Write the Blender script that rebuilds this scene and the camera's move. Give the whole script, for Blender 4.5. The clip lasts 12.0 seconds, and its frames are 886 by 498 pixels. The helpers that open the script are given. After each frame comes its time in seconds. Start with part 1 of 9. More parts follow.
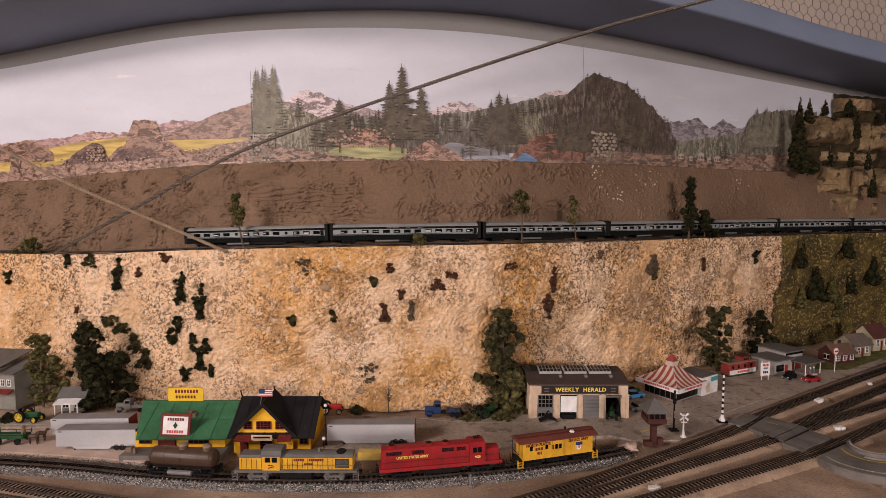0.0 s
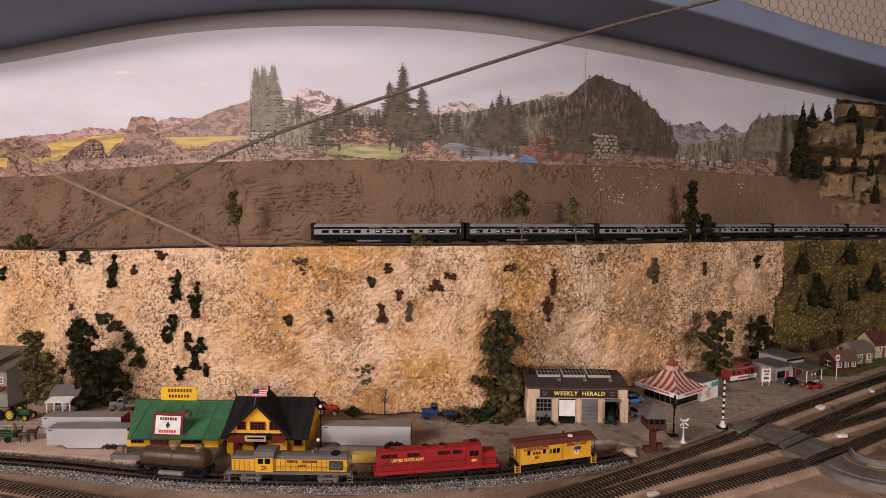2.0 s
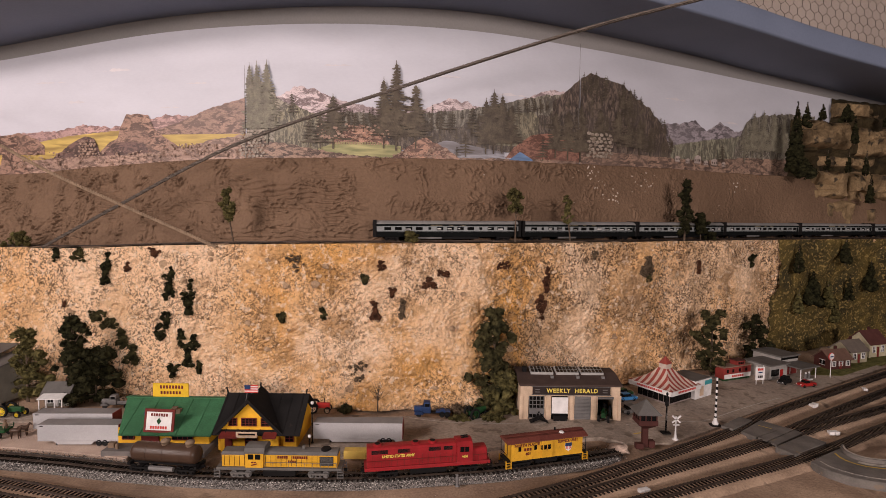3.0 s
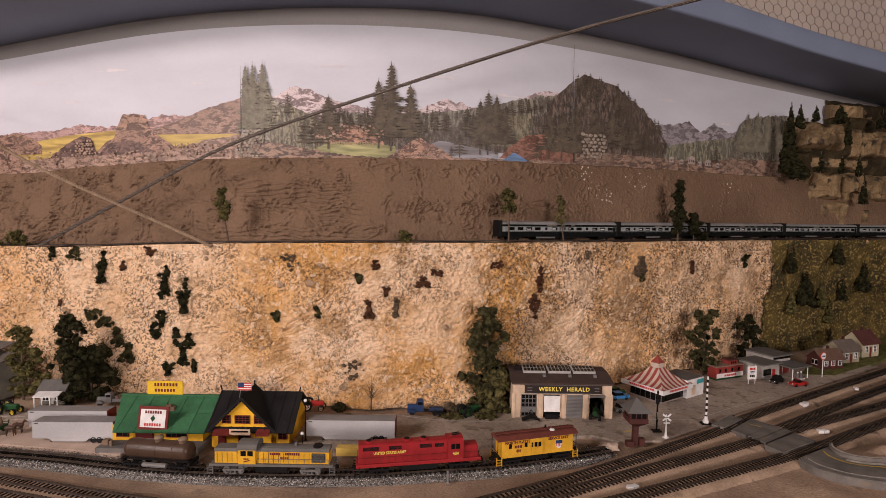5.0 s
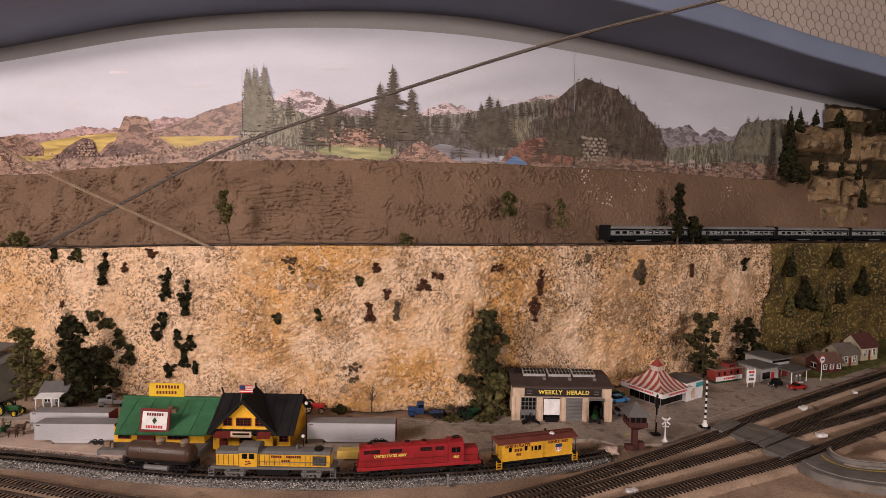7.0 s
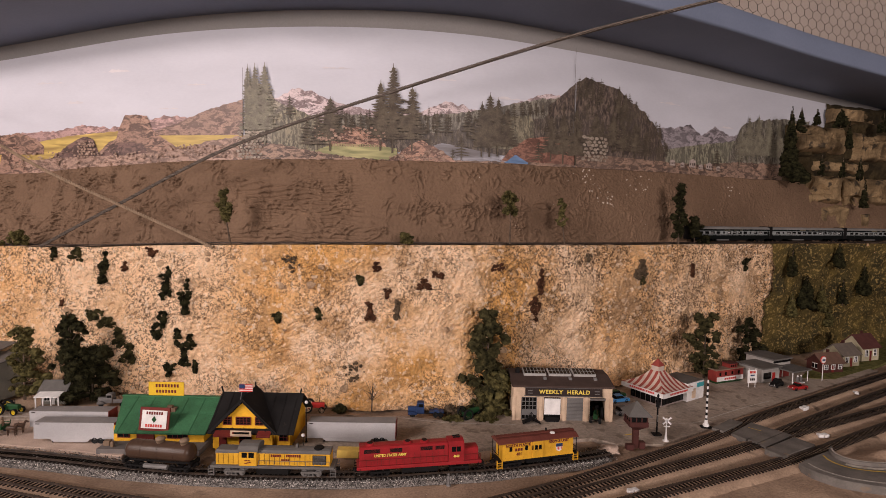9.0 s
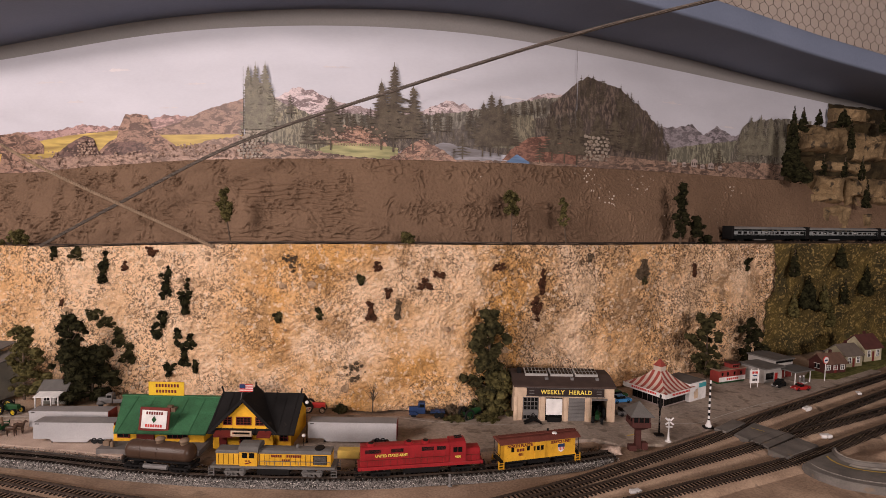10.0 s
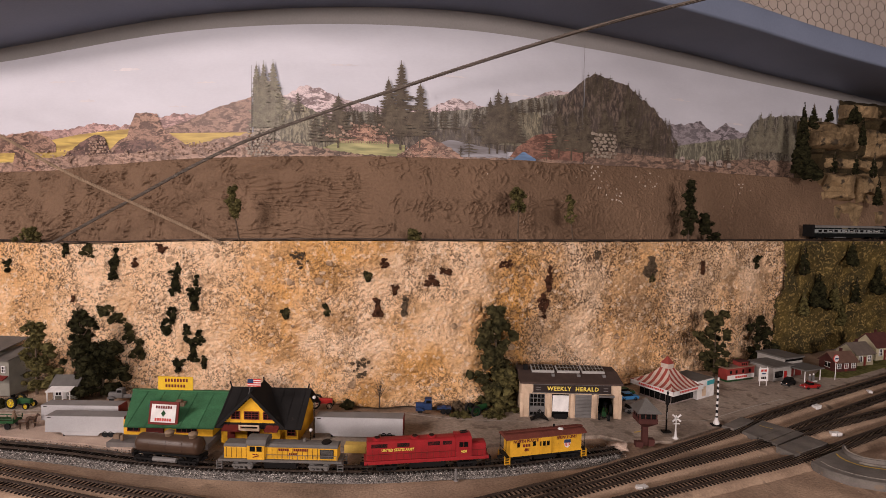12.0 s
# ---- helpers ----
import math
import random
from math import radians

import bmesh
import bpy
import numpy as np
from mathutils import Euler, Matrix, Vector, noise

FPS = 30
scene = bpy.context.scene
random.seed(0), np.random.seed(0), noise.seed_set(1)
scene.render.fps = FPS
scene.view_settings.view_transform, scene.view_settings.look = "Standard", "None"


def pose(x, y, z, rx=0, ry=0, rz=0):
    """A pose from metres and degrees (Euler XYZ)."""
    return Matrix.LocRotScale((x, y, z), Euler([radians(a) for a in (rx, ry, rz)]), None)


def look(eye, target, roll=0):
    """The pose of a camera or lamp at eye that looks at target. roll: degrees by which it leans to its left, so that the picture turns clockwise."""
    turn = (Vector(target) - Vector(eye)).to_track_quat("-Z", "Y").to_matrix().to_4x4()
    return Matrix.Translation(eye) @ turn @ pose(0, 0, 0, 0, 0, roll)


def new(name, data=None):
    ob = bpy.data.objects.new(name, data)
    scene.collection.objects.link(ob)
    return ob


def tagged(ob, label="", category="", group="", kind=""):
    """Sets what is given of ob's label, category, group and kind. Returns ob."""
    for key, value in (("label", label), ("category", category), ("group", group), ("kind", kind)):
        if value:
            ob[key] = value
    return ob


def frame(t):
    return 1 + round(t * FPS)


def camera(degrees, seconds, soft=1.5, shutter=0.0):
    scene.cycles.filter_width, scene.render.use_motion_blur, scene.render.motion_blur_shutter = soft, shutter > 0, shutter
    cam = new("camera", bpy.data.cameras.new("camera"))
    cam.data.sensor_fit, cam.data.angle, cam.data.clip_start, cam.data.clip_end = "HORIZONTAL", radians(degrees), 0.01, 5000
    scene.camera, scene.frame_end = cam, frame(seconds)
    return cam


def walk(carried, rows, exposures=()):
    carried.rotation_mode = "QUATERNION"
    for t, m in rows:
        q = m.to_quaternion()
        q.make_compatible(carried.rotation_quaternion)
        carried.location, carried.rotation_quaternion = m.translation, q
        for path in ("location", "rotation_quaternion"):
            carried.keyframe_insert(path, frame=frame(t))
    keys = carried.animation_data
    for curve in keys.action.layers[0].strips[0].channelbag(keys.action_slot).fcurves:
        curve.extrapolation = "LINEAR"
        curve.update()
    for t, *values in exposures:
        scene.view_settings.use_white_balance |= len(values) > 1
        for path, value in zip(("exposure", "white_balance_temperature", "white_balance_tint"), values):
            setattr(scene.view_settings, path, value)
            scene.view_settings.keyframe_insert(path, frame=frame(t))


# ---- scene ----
cam = camera(80, 12.0, soft=0.5)
walk(cam, [
    (0.0, look((0.0000, 0.0000, 0.4500), (0.0000, 0.9971, 0.3742), 0.000)),
    (0.5, look((0.0013, 0.0055, 0.4495), (0.0001, 1.0028, 0.3751), 0.177)),
    (1.0, look((-0.0012, 0.0108, 0.4483), (-0.0022, 1.0082, 0.3754), 0.401)),
    (1.5, look((-0.0020, 0.0143, 0.4420), (-0.0023, 1.0119, 0.3727), 0.561)),
    (2.0, look((0.0028, 0.0119, 0.4440), (0.0026, 1.0094, 0.3737), 0.660)),
    (2.5, look((0.0068, 0.0121, 0.4359), (0.0079, 1.0098, 0.3694), 0.738)),
    (3.0, look((0.0164, 0.0112, 0.4349), (0.0175, 1.0089, 0.3675), 0.751)),
    (5.0, look((0.0295, 0.0024, 0.4319), (0.0318, 1.0002, 0.3666), 0.851)),
    (5.5, look((0.0282, 0.0021, 0.4336), (0.0297, 1.0000, 0.3686), 0.880)),
    (6.0, look((0.0247, 0.0019, 0.4353), (0.0283, 0.9998, 0.3700), 0.964)),
    (6.5, look((0.0248, 0.0019, 0.4360), (0.0283, 0.9998, 0.3719), 0.975)),
    (7.0, look((0.0272, -0.0016, 0.4396), (0.0300, 0.9963, 0.3740), 1.045)),
    (9.0, look((0.0269, 0.0006, 0.4362), (0.0290, 0.9986, 0.3718), 1.131)),
    (9.5, look((0.0260, 0.0044, 0.4337), (0.0277, 1.0024, 0.3703), 1.119)),
    (10.0, look((0.0252, 0.0052, 0.4339), (0.0265, 1.0031, 0.3703), 1.149)),
    (10.5, look((0.0218, 0.0037, 0.4348), (0.0222, 1.0016, 0.3702), 1.178)),
    (11.0, look((0.0189, 0.0027, 0.4326), (0.0169, 1.0006, 0.3679), 1.194)),
    (11.5, look((0.0205, 0.0025, 0.4304), (0.0145, 1.0004, 0.3661), 1.175)),
    (12.0, look((0.0287, 0.0018, 0.4263), (0.0148, 0.9997, 0.3628), 1.096)),
])

# ---- light: unseen area lamps added in a club room, behind and above the visitor ----
world = bpy.data.worlds.new("room_air")
scene.world = world
world.use_nodes = True
world.node_tree.nodes["Background"].inputs[0].default_value = (0.9, 0.85, 0.9, 1)
world.node_tree.nodes["Background"].inputs[1].default_value = 0.01
scene.view_settings.exposure = -0.41
LAMPS = [((-3.0, -2.6, 1.05), (-0.2, 1.2, 0.35), 98, 0.5, 1.3), ((1.7, -2.9, 1.05), (0.95, 1.4, 0.2), 128, 0.5, 1.3), ((-2.1, -0.9, 1.55), (0.2, 1.25, 0.25), 84, 0.5, 0.9)]


def area_lamp(place, target, watts, wide, long):
    data = bpy.data.lights.new("added_area_light", "AREA")
    data.shape, data.size, data.size_y = "RECTANGLE", long, wide
    data.energy, data.color = watts, (1.0, 0.855, 0.82)
    ob = new("added_area_light", data)
    ob.matrix_world = look(place, target)
    return ob


for lamp_row in LAMPS:
    area_lamp(*lamp_row)


# ---- plan of the layout ----
PLAN = [(-2.6, 1.75), (-1.9, 1.56), (-1.145, 1.36), (-0.609, 1.255), (-0.273, 1.22), (0.069, 1.245), (0.407, 1.36),
        (0.743, 1.52), (1.085, 1.68), (1.409, 1.80), (1.9, 1.97), (3.0, 2.35), (4.6, 2.90)]


def curve_at(points, x):
    """Smooth height of a line through points at x."""
    n = len(points)
    k = max(0, min(n - 2, next((i for i in range(n - 1) if x < points[i + 1][0]), n - 2)))
    (x0, y0), (x1, y1) = points[k], points[k + 1]
    m0 = (y1 - points[k - 1][1]) / (x1 - points[k - 1][0]) if k else (y1 - y0) / (x1 - x0)
    m1 = (points[k + 2][1] - y0) / (points[k + 2][0] - x0) if k + 2 < n else (y1 - y0) / (x1 - x0)
    h = x1 - x0
    t = (x - x0) / h
    return ((2 * t ** 3 - 3 * t * t + 1) * y0 + (t ** 3 - 2 * t * t + t) * h * m0
            + (3 * t * t - 2 * t ** 3) * y1 + (t ** 3 - t * t) * h * m1)


def wall_y(x):
    return curve_at(PLAN, x)


def edge_z(x):
    return curve_at([(-2.6, 0.335), (-1.145, 0.341), (-0.876, 0.344), (-0.609, 0.357), (-0.273, 0.367), (0.069, 0.371), (0.5, 0.371), (4.6, 0.371)], x)


def base_y(x):
    return curve_at([(-2.6, 1.5), (-1.105, 1.287), (-0.92, 1.235), (-0.719, 1.22), (-0.48, 1.2), (-0.236, 1.167), (-0.08, 1.15), (0.14, 1.2),
                     (0.305, 1.285), (0.52, 1.375), (0.703, 1.476), (0.862, 1.54), (1.168, 1.742), (1.684, 1.979), (4.6, 3.0)], x)


def fbm(x, y, z, octaves=4):
    return noise.fractal(Vector((x, y, z)), 1.0, 2.0, octaves)


# ---- materials ----
def links(m):
    return m.node_tree.nodes, m.node_tree.links


def ramp_node(nodes, stops):
    r = nodes.new("ShaderNodeValToRGB")
    while len(r.color_ramp.elements) < len(stops):
        r.color_ramp.elements.new(0.5)
    for e, (p, c) in zip(r.color_ramp.elements, stops):
        e.position, e.color = p, (*c, 1)
    return r


def mat(name, c1, c2=None, scale=40, fine=400, rough=0.7, metal=0.0, bump=0.15, grain=0.25, spots=None, stretch=(1, 1, 1), vary=0.0, gloss=None, depth=0.002):
    """A surface with two scales of variation: patches between two colours, and grain with relief."""
    m = bpy.data.materials.new(name)
    m.use_nodes = True
    nodes, wires = links(m)
    bsdf = nodes["Principled BSDF"]
    bsdf.inputs["Roughness"].default_value, bsdf.inputs["Metallic"].default_value = rough, metal
    bsdf.inputs["Specular IOR Level"].default_value = 0.2 if gloss is None else gloss
    c2 = c2 or tuple(v * 0.72 for v in c1)
    co = nodes.new("ShaderNodeTexCoord")
    mp = nodes.new("ShaderNodeMapping")
    mp.inputs["Scale"].default_value = stretch
    wires.new(co.outputs["Object"], mp.inputs["Vector"])
    big, small = nodes.new("ShaderNodeTexNoise"), nodes.new("ShaderNodeTexNoise")
    for n, s, d in ((big, scale, 4), (small, fine, 3)):
        n.inputs["Scale"].default_value, n.inputs["Detail"].default_value = s, d
        wires.new(mp.outputs[0], n.inputs["Vector"])
    r = ramp_node(nodes, [(0.35, c2), (0.65, c1)])
    wires.new(big.outputs["Fac"], r.inputs[0])
    colour = r.outputs[0]
    g = nodes.new("ShaderNodeMix")
    g.data_type, g.blend_type = "RGBA", "OVERLAY"
    g.inputs[0].default_value = grain
    wires.new(colour, g.inputs[6])
    wires.new(small.outputs["Fac"], g.inputs[7])
    colour = g.outputs[2]
    if spots:
        size, amount, tint = spots
        v = nodes.new("ShaderNodeTexNoise")
        v.inputs["Scale"].default_value, v.inputs["Detail"].default_value = size, 5
        wires.new(co.outputs["Object"], v.inputs["Vector"])
        sr = ramp_node(nodes, [(1 - amount - 0.06, (0, 0, 0)), (1 - amount + 0.02, (1, 1, 1))])
        wires.new(v.outputs["Fac"], sr.inputs[0])
        mx = nodes.new("ShaderNodeMix")
        mx.data_type = "RGBA"
        wires.new(sr.outputs[0], mx.inputs[0])
        wires.new(colour, mx.inputs[6])
        mx.inputs[7].default_value = (*tint, 1)
        colour = mx.outputs[2]
    if vary:
        info, hsv, rng = nodes.new("ShaderNodeObjectInfo"), nodes.new("ShaderNodeHueSaturation"), nodes.new("ShaderNodeMapRange")
        rng.inputs["To Min"].default_value, rng.inputs["To Max"].default_value = 1 - vary, 1 + vary
        wires.new(info.outputs["Random"], rng.inputs["Value"])
        wires.new(rng.outputs[0], hsv.inputs["Value"])
        wires.new(colour, hsv.inputs["Color"])
        colour = hsv.outputs[0]
    wires.new(colour, bsdf.inputs["Base Color"])
    if bump:
        b = nodes.new("ShaderNodeBump")
        b.inputs["Strength"].default_value, b.inputs["Distance"].default_value = bump, depth
        wires.new(small.outputs["Fac"], b.inputs["Height"])
        wires.new(b.outputs[0], bsdf.inputs["Normal"])
    return m


def plaster_cliff():
    """Painted plaster rock: cream with orange washes and grey-brown stains, rough to the touch."""
    m = bpy.data.materials.new("cliff_plaster")
    m.use_nodes = True
    nodes, wires = links(m)
    bsdf = nodes["Principled BSDF"]
    bsdf.inputs["Roughness"].default_value = 0.9
    bsdf.inputs["Specular IOR Level"].default_value = 0.2
    co = nodes.new("ShaderNodeTexCoord")
    sep = nodes.new("ShaderNodeSeparateXYZ")
    wires.new(co.outputs["Object"], sep.inputs[0])

    def tex(scale, detail=5, rough=0.6):
        n = nodes.new("ShaderNodeTexNoise")
        n.inputs["Scale"].default_value, n.inputs["Detail"].default_value, n.inputs["Roughness"].default_value = scale, detail, rough
        wires.new(co.outputs["Object"], n.inputs["Vector"])
        return n.outputs["Fac"]

    def band(stops, source):
        r = ramp_node(nodes, [(p, (v, v, v)) for p, v in stops])
        wires.new(source, r.inputs[0])
        return r.outputs[0]

    def times(a, b):
        n = nodes.new("ShaderNodeMath")
        n.operation, n.use_clamp = "MULTIPLY", True
        wires.new(a, n.inputs[0])
        if isinstance(b, float):
            n.inputs[1].default_value = b
        else:
            wires.new(b, n.inputs[1])
        return n.outputs[0]

    def over(fac, under, tint):
        n = nodes.new("ShaderNodeMix")
        n.data_type = "RGBA"
        wires.new(fac, n.inputs[0])
        if isinstance(under, tuple):
            n.inputs[6].default_value = (*under, 1)
        else:
            wires.new(under, n.inputs[6])
        n.inputs[7].default_value = (*tint, 1)
        return n.outputs[2]

    xr = nodes.new("ShaderNodeMapRange")
    xr.inputs["From Min"].default_value, xr.inputs["From Max"].default_value = -1.2, 1.4
    wires.new(sep.outputs[0], xr.inputs["Value"])
    c = over(band([(0.38, 0), (0.62, 1)], tex(4)), (0.95, 0.68, 0.46), (0.88, 0.59, 0.36))
    orange = times(band([(0.40, 0), (0.55, 1)], tex(4.5, 5, 0.6)), band([(0.0, 0.8), (0.12, 0.3), (0.26, 0.25), (0.35, 0.95), (0.52, 1), (0.62, 0.7), (0.75, 0.4)], xr.outputs[0]))
    c = over(orange, c, (0.74, 0.375, 0.095))
    dull = times(band([(0.44, 0), (0.66, 1)], tex(6, 5, 0.6)), band([(0.2, 0.1), (0.45, 0.25), (0.62, 0.7), (0.85, 0.9)], xr.outputs[0]))
    c = over(dull, c, (0.50, 0.335, 0.20))
    c = over(times(times(band([(0.50, 0), (0.60, 1)], tex(9, 6, 0.75)), band([(0.15, 0.35), (0.4, 0.8), (0.6, 1)], xr.outputs[0])), 0.75), c, (0.36, 0.225, 0.125))
    # worm-like specks of stippled plaster, in patches; shade of the pits is coloured in
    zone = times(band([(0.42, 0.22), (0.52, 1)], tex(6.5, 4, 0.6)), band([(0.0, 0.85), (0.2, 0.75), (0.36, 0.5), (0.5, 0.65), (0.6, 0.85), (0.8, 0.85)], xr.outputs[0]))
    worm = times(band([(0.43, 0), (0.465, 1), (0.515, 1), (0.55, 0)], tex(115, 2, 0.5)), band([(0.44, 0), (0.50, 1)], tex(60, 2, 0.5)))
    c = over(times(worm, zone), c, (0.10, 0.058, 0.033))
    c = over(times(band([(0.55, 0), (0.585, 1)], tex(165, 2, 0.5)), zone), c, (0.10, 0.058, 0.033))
    c = over(times(band([(0.56, 0), (0.61, 1)], tex(70, 5, 0.65)), 0.55), c, (0.95, 0.75, 0.56))
    wires.new(c, bsdf.inputs["Base Color"])
    b, b2 = nodes.new("ShaderNodeBump"), nodes.new("ShaderNodeBump")
    b.inputs["Strength"].default_value, b.inputs["Distance"].default_value = 0.8, 0.008
    b2.inputs["Strength"].default_value, b2.inputs["Distance"].default_value = 0.8, 0.003
    stroke_map = nodes.new("ShaderNodeMapping")
    stroke_map.inputs["Rotation"].default_value, stroke_map.inputs["Scale"].default_value = (0, 0.5, 0), (0.45, 1, 1.5)
    wires.new(co.outputs["Object"], stroke_map.inputs["Vector"])
    stroke = nodes.new("ShaderNodeTexNoise")
    stroke.inputs["Scale"].default_value, stroke.inputs["Detail"].default_value, stroke.inputs["Roughness"].default_value = 95, 7, 0.7
    stroke.inputs["Distortion"].default_value = 0.6
    wires.new(stroke_map.outputs[0], stroke.inputs["Vector"])
    wires.new(stroke.outputs["Fac"], b.inputs["Height"])
    wires.new(tex(350, 4, 0.7), b2.inputs["Height"])
    wires.new(b.outputs[0], b2.inputs["Normal"])
    wires.new(b2.outputs[0], bsdf.inputs["Normal"])
    return m


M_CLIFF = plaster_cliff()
M_BROWN = mat("brown_plaster", (0.185, 0.116, 0.074), (0.142, 0.088, 0.056), 4, 170, 0.85, bump=0.7, depth=0.0035, grain=0.22, gloss=0.2)
M_DIRT = mat("scenic_dirt", (0.44, 0.31, 0.218), (0.26, 0.178, 0.125), 9, 260, 0.95, bump=0.6, grain=0.5, gloss=0.15, spots=(16, 0.30, (0.15, 0.105, 0.075)))
M_ROAD = mat("painted_asphalt", (0.40, 0.325, 0.265), (0.29, 0.232, 0.19), 8, 180, 0.8, bump=0.25, grain=0.5, spots=(40, 0.37, (0.21, 0.165, 0.13)))
M_SAND = mat("pale_gravel", (0.55, 0.42, 0.34), (0.42, 0.31, 0.25), 14, 500, 0.95, bump=0.5, grain=0.5)
M_GREYWALL = mat("grey_painted_board", (0.30, 0.28, 0.27), (0.26, 0.245, 0.235), 3, 200, 0.7, bump=0.05, grain=0.1)
M_BEAM = mat("blue_grey_paint", (0.20, 0.232, 0.32), (0.175, 0.205, 0.285), 4, 180, 0.5, bump=0.06, grain=0.1)
M_UPPER = mat("beige_wall_paint", (0.52, 0.43, 0.37), (0.46, 0.38, 0.33), 3, 200, 0.8, bump=0.05, grain=0.1)
M_PAPER = mat("printed_sky_paper", (0.60, 0.595, 0.65), (0.54, 0.535, 0.585), 3.5, 90, 0.6, bump=0.03, grain=0.06, stretch=(1, 1, 3))
M_ROOM = mat("room_paint", (0.20, 0.18, 0.165), (0.17, 0.155, 0.14), 2, 60, 0.85, bump=0.05, grain=0.1)
M_FLOOR = mat("grey_carpet", (0.075, 0.065, 0.06), (0.055, 0.05, 0.045), 6, 300, 0.95, bump=0.4)


# ---- mesh tools ----
def mesh(name, bm, material, smooth=False):
    me = bpy.data.meshes.new(name)
    if smooth:
        for f in bm.faces:
            f.smooth = True
    bm.to_mesh(me)
    bm.free()
    for m in (material if isinstance(material, (list, tuple)) else [material]):
        me.materials.append(m)
    return me


def thing(name, m=None, label="", category="", group="", kind=""):
    """An empty at the base of a thing of several parts."""
    ob = new(name)
    ob.empty_display_size = 0.02
    if m is not None:
        ob.matrix_basis = m
    return tagged(ob, label, category, group, kind)


def part(name, bm, material, parent=None, label="", smooth=False, m=None):
    """Links a bmesh as one mesh object under a thing or a part."""
    ob = new(name, mesh(name, bm, material, smooth))
    ob.parent = parent
    if m is not None:
        ob.matrix_basis = m
    return tagged(ob, label)


def solo(name, bm, material, label, category, group="", kind="", smooth=False, m=None):
    return tagged(part(name, bm, material, None, "", smooth, m), label, category, group, kind)


def box(bm, x0, x1, y0, y1, z0, z1, bevel=0.0, turn=None):
    vs = [bm.verts.new((x, y, z)) for z in (z0, z1) for y in (y0, y1) for x in (x0, x1)]
    if turn is not None:
        for v in vs:
            v.co = turn @ v.co
    fs = [bm.faces.new([vs[i] for i in q]) for q in ((0, 2, 3, 1), (4, 5, 7, 6), (0, 1, 5, 4), (2, 6, 7, 3), (0, 4, 6, 2), (1, 3, 7, 5))]
    if bevel:
        bmesh.ops.bevel(bm, geom=list({e for f in fs for e in f.edges}), offset=bevel, segments=2, affect="EDGES", profile=0.6)
    return bm


def boxes(*rows, bevel=0.0):
    bm = bmesh.new()
    for r in rows:
        box(bm, *r, bevel=bevel)
    return bm


def rod(bm, a, b, r0, r1=None, sides=8, caps=True):
    """A tapered round bar from a to b."""
    a, b = Vector(a), Vector(b)
    r1 = r0 if r1 is None else r1
    q = (b - a).to_track_quat("Z", "Y")
    rings = []
    for c, r in ((a, r0), (b, r1)):
        rings.append([bm.verts.new(c + q @ Vector((r * math.cos(2 * math.pi * i / sides), r * math.sin(2 * math.pi * i / sides), 0))) for i in range(sides)])
    for i in range(sides):
        bm.faces.new((rings[0][i], rings[0][(i + 1) % sides], rings[1][(i + 1) % sides], rings[1][i]))
    if caps:
        bm.faces.new(rings[0][::-1])
        bm.faces.new(rings[1])
    return bm


def rods(*rows, sides=8):
    bm = bmesh.new()
    for a, b, r in rows:
        rod(bm, a, b, r, sides=sides)
    return bm


def prism(bm, profile, x0, x1, axis="x"):
    """A closed profile of (a, b) pairs drawn out between x0 and x1 along an axis."""
    def put(x, a, b):
        return bm.verts.new({"x": (x, a, b), "y": (a, x, b), "z": (a, b, x)}[axis])
    one, two = [put(x0, *p) for p in profile], [put(x1, *p) for p in profile]
    n = len(profile)
    for i in range(n):
        bm.faces.new((one[i], one[(i + 1) % n], two[(i + 1) % n], two[i]))
    bm.faces.new(one[::-1])
    bm.faces.new(two)
    bmesh.ops.recalc_face_normals(bm, faces=bm.faces)
    return bm


def sheet(bm, rows, close=False):
    """Skin over rows of points."""
    grid = [[bm.verts.new(p) for p in r] for r in rows]
    for a, b in zip(grid, grid[1:]):
        n = len(a)
        for i in range(n if close else n - 1):
            bm.faces.new((a[i], a[(i + 1) % n], b[(i + 1) % n], b[i]))
    return grid


def lathe(bm, profile, sides=12, centre=(0, 0, 0)):
    c = Vector(centre)
    sheet(bm, [[c + Vector((r * math.cos(2 * math.pi * i / sides), r * math.sin(2 * math.pi * i / sides), z)) for i in range(sides)] for r, z in profile], close=True)
    return bm


def tube(bm, points, r, sides=6):
    """A round line through points."""
    pts = [Vector(p) for p in points]
    rows = []
    for i, p in enumerate(pts):
        d = (pts[min(i + 1, len(pts) - 1)] - pts[max(i - 1, 0)]).normalized()
        q = d.to_track_quat("Z", "Y")
        rows.append([p + q @ Vector((r * math.cos(2 * math.pi * k / sides), r * math.sin(2 * math.pi * k / sides), 0)) for k in range(sides)])
    grid = sheet(bm, rows, close=True)
    bm.faces.new(grid[0][::-1])
    bm.faces.new(grid[-1])
    return bm


def steps(a, b, n):
    return [a + (b - a) * i / n for i in range(n + 1)]


# ---- the room round the layout ----
room = thing("room", None, "plain beige club room round the railway", "room", kind="structure")
part("floor", boxes((-5, 6, -4, 4.5, -1.0, -0.9)), M_FLOOR, room)
part("ceiling", boxes((-5, 6, -4, 4.5, 1.7, 1.8)), M_ROOM, room)
part("wall_south", boxes((-5, 6, -4.1, -4, -0.9, 1.7)), M_ROOM, room)
part("wall_west", boxes((-5.1, -5, -4, 4.5, -0.9, 1.7)), M_ROOM, room)
part("wall_east", boxes((6, 6.1, -4, 4.5, -0.9, 1.7)), M_ROOM, room)
part("wall_north", boxes((-5, 6, 4.5, 4.6, -0.9, 1.7)), M_UPPER, room)


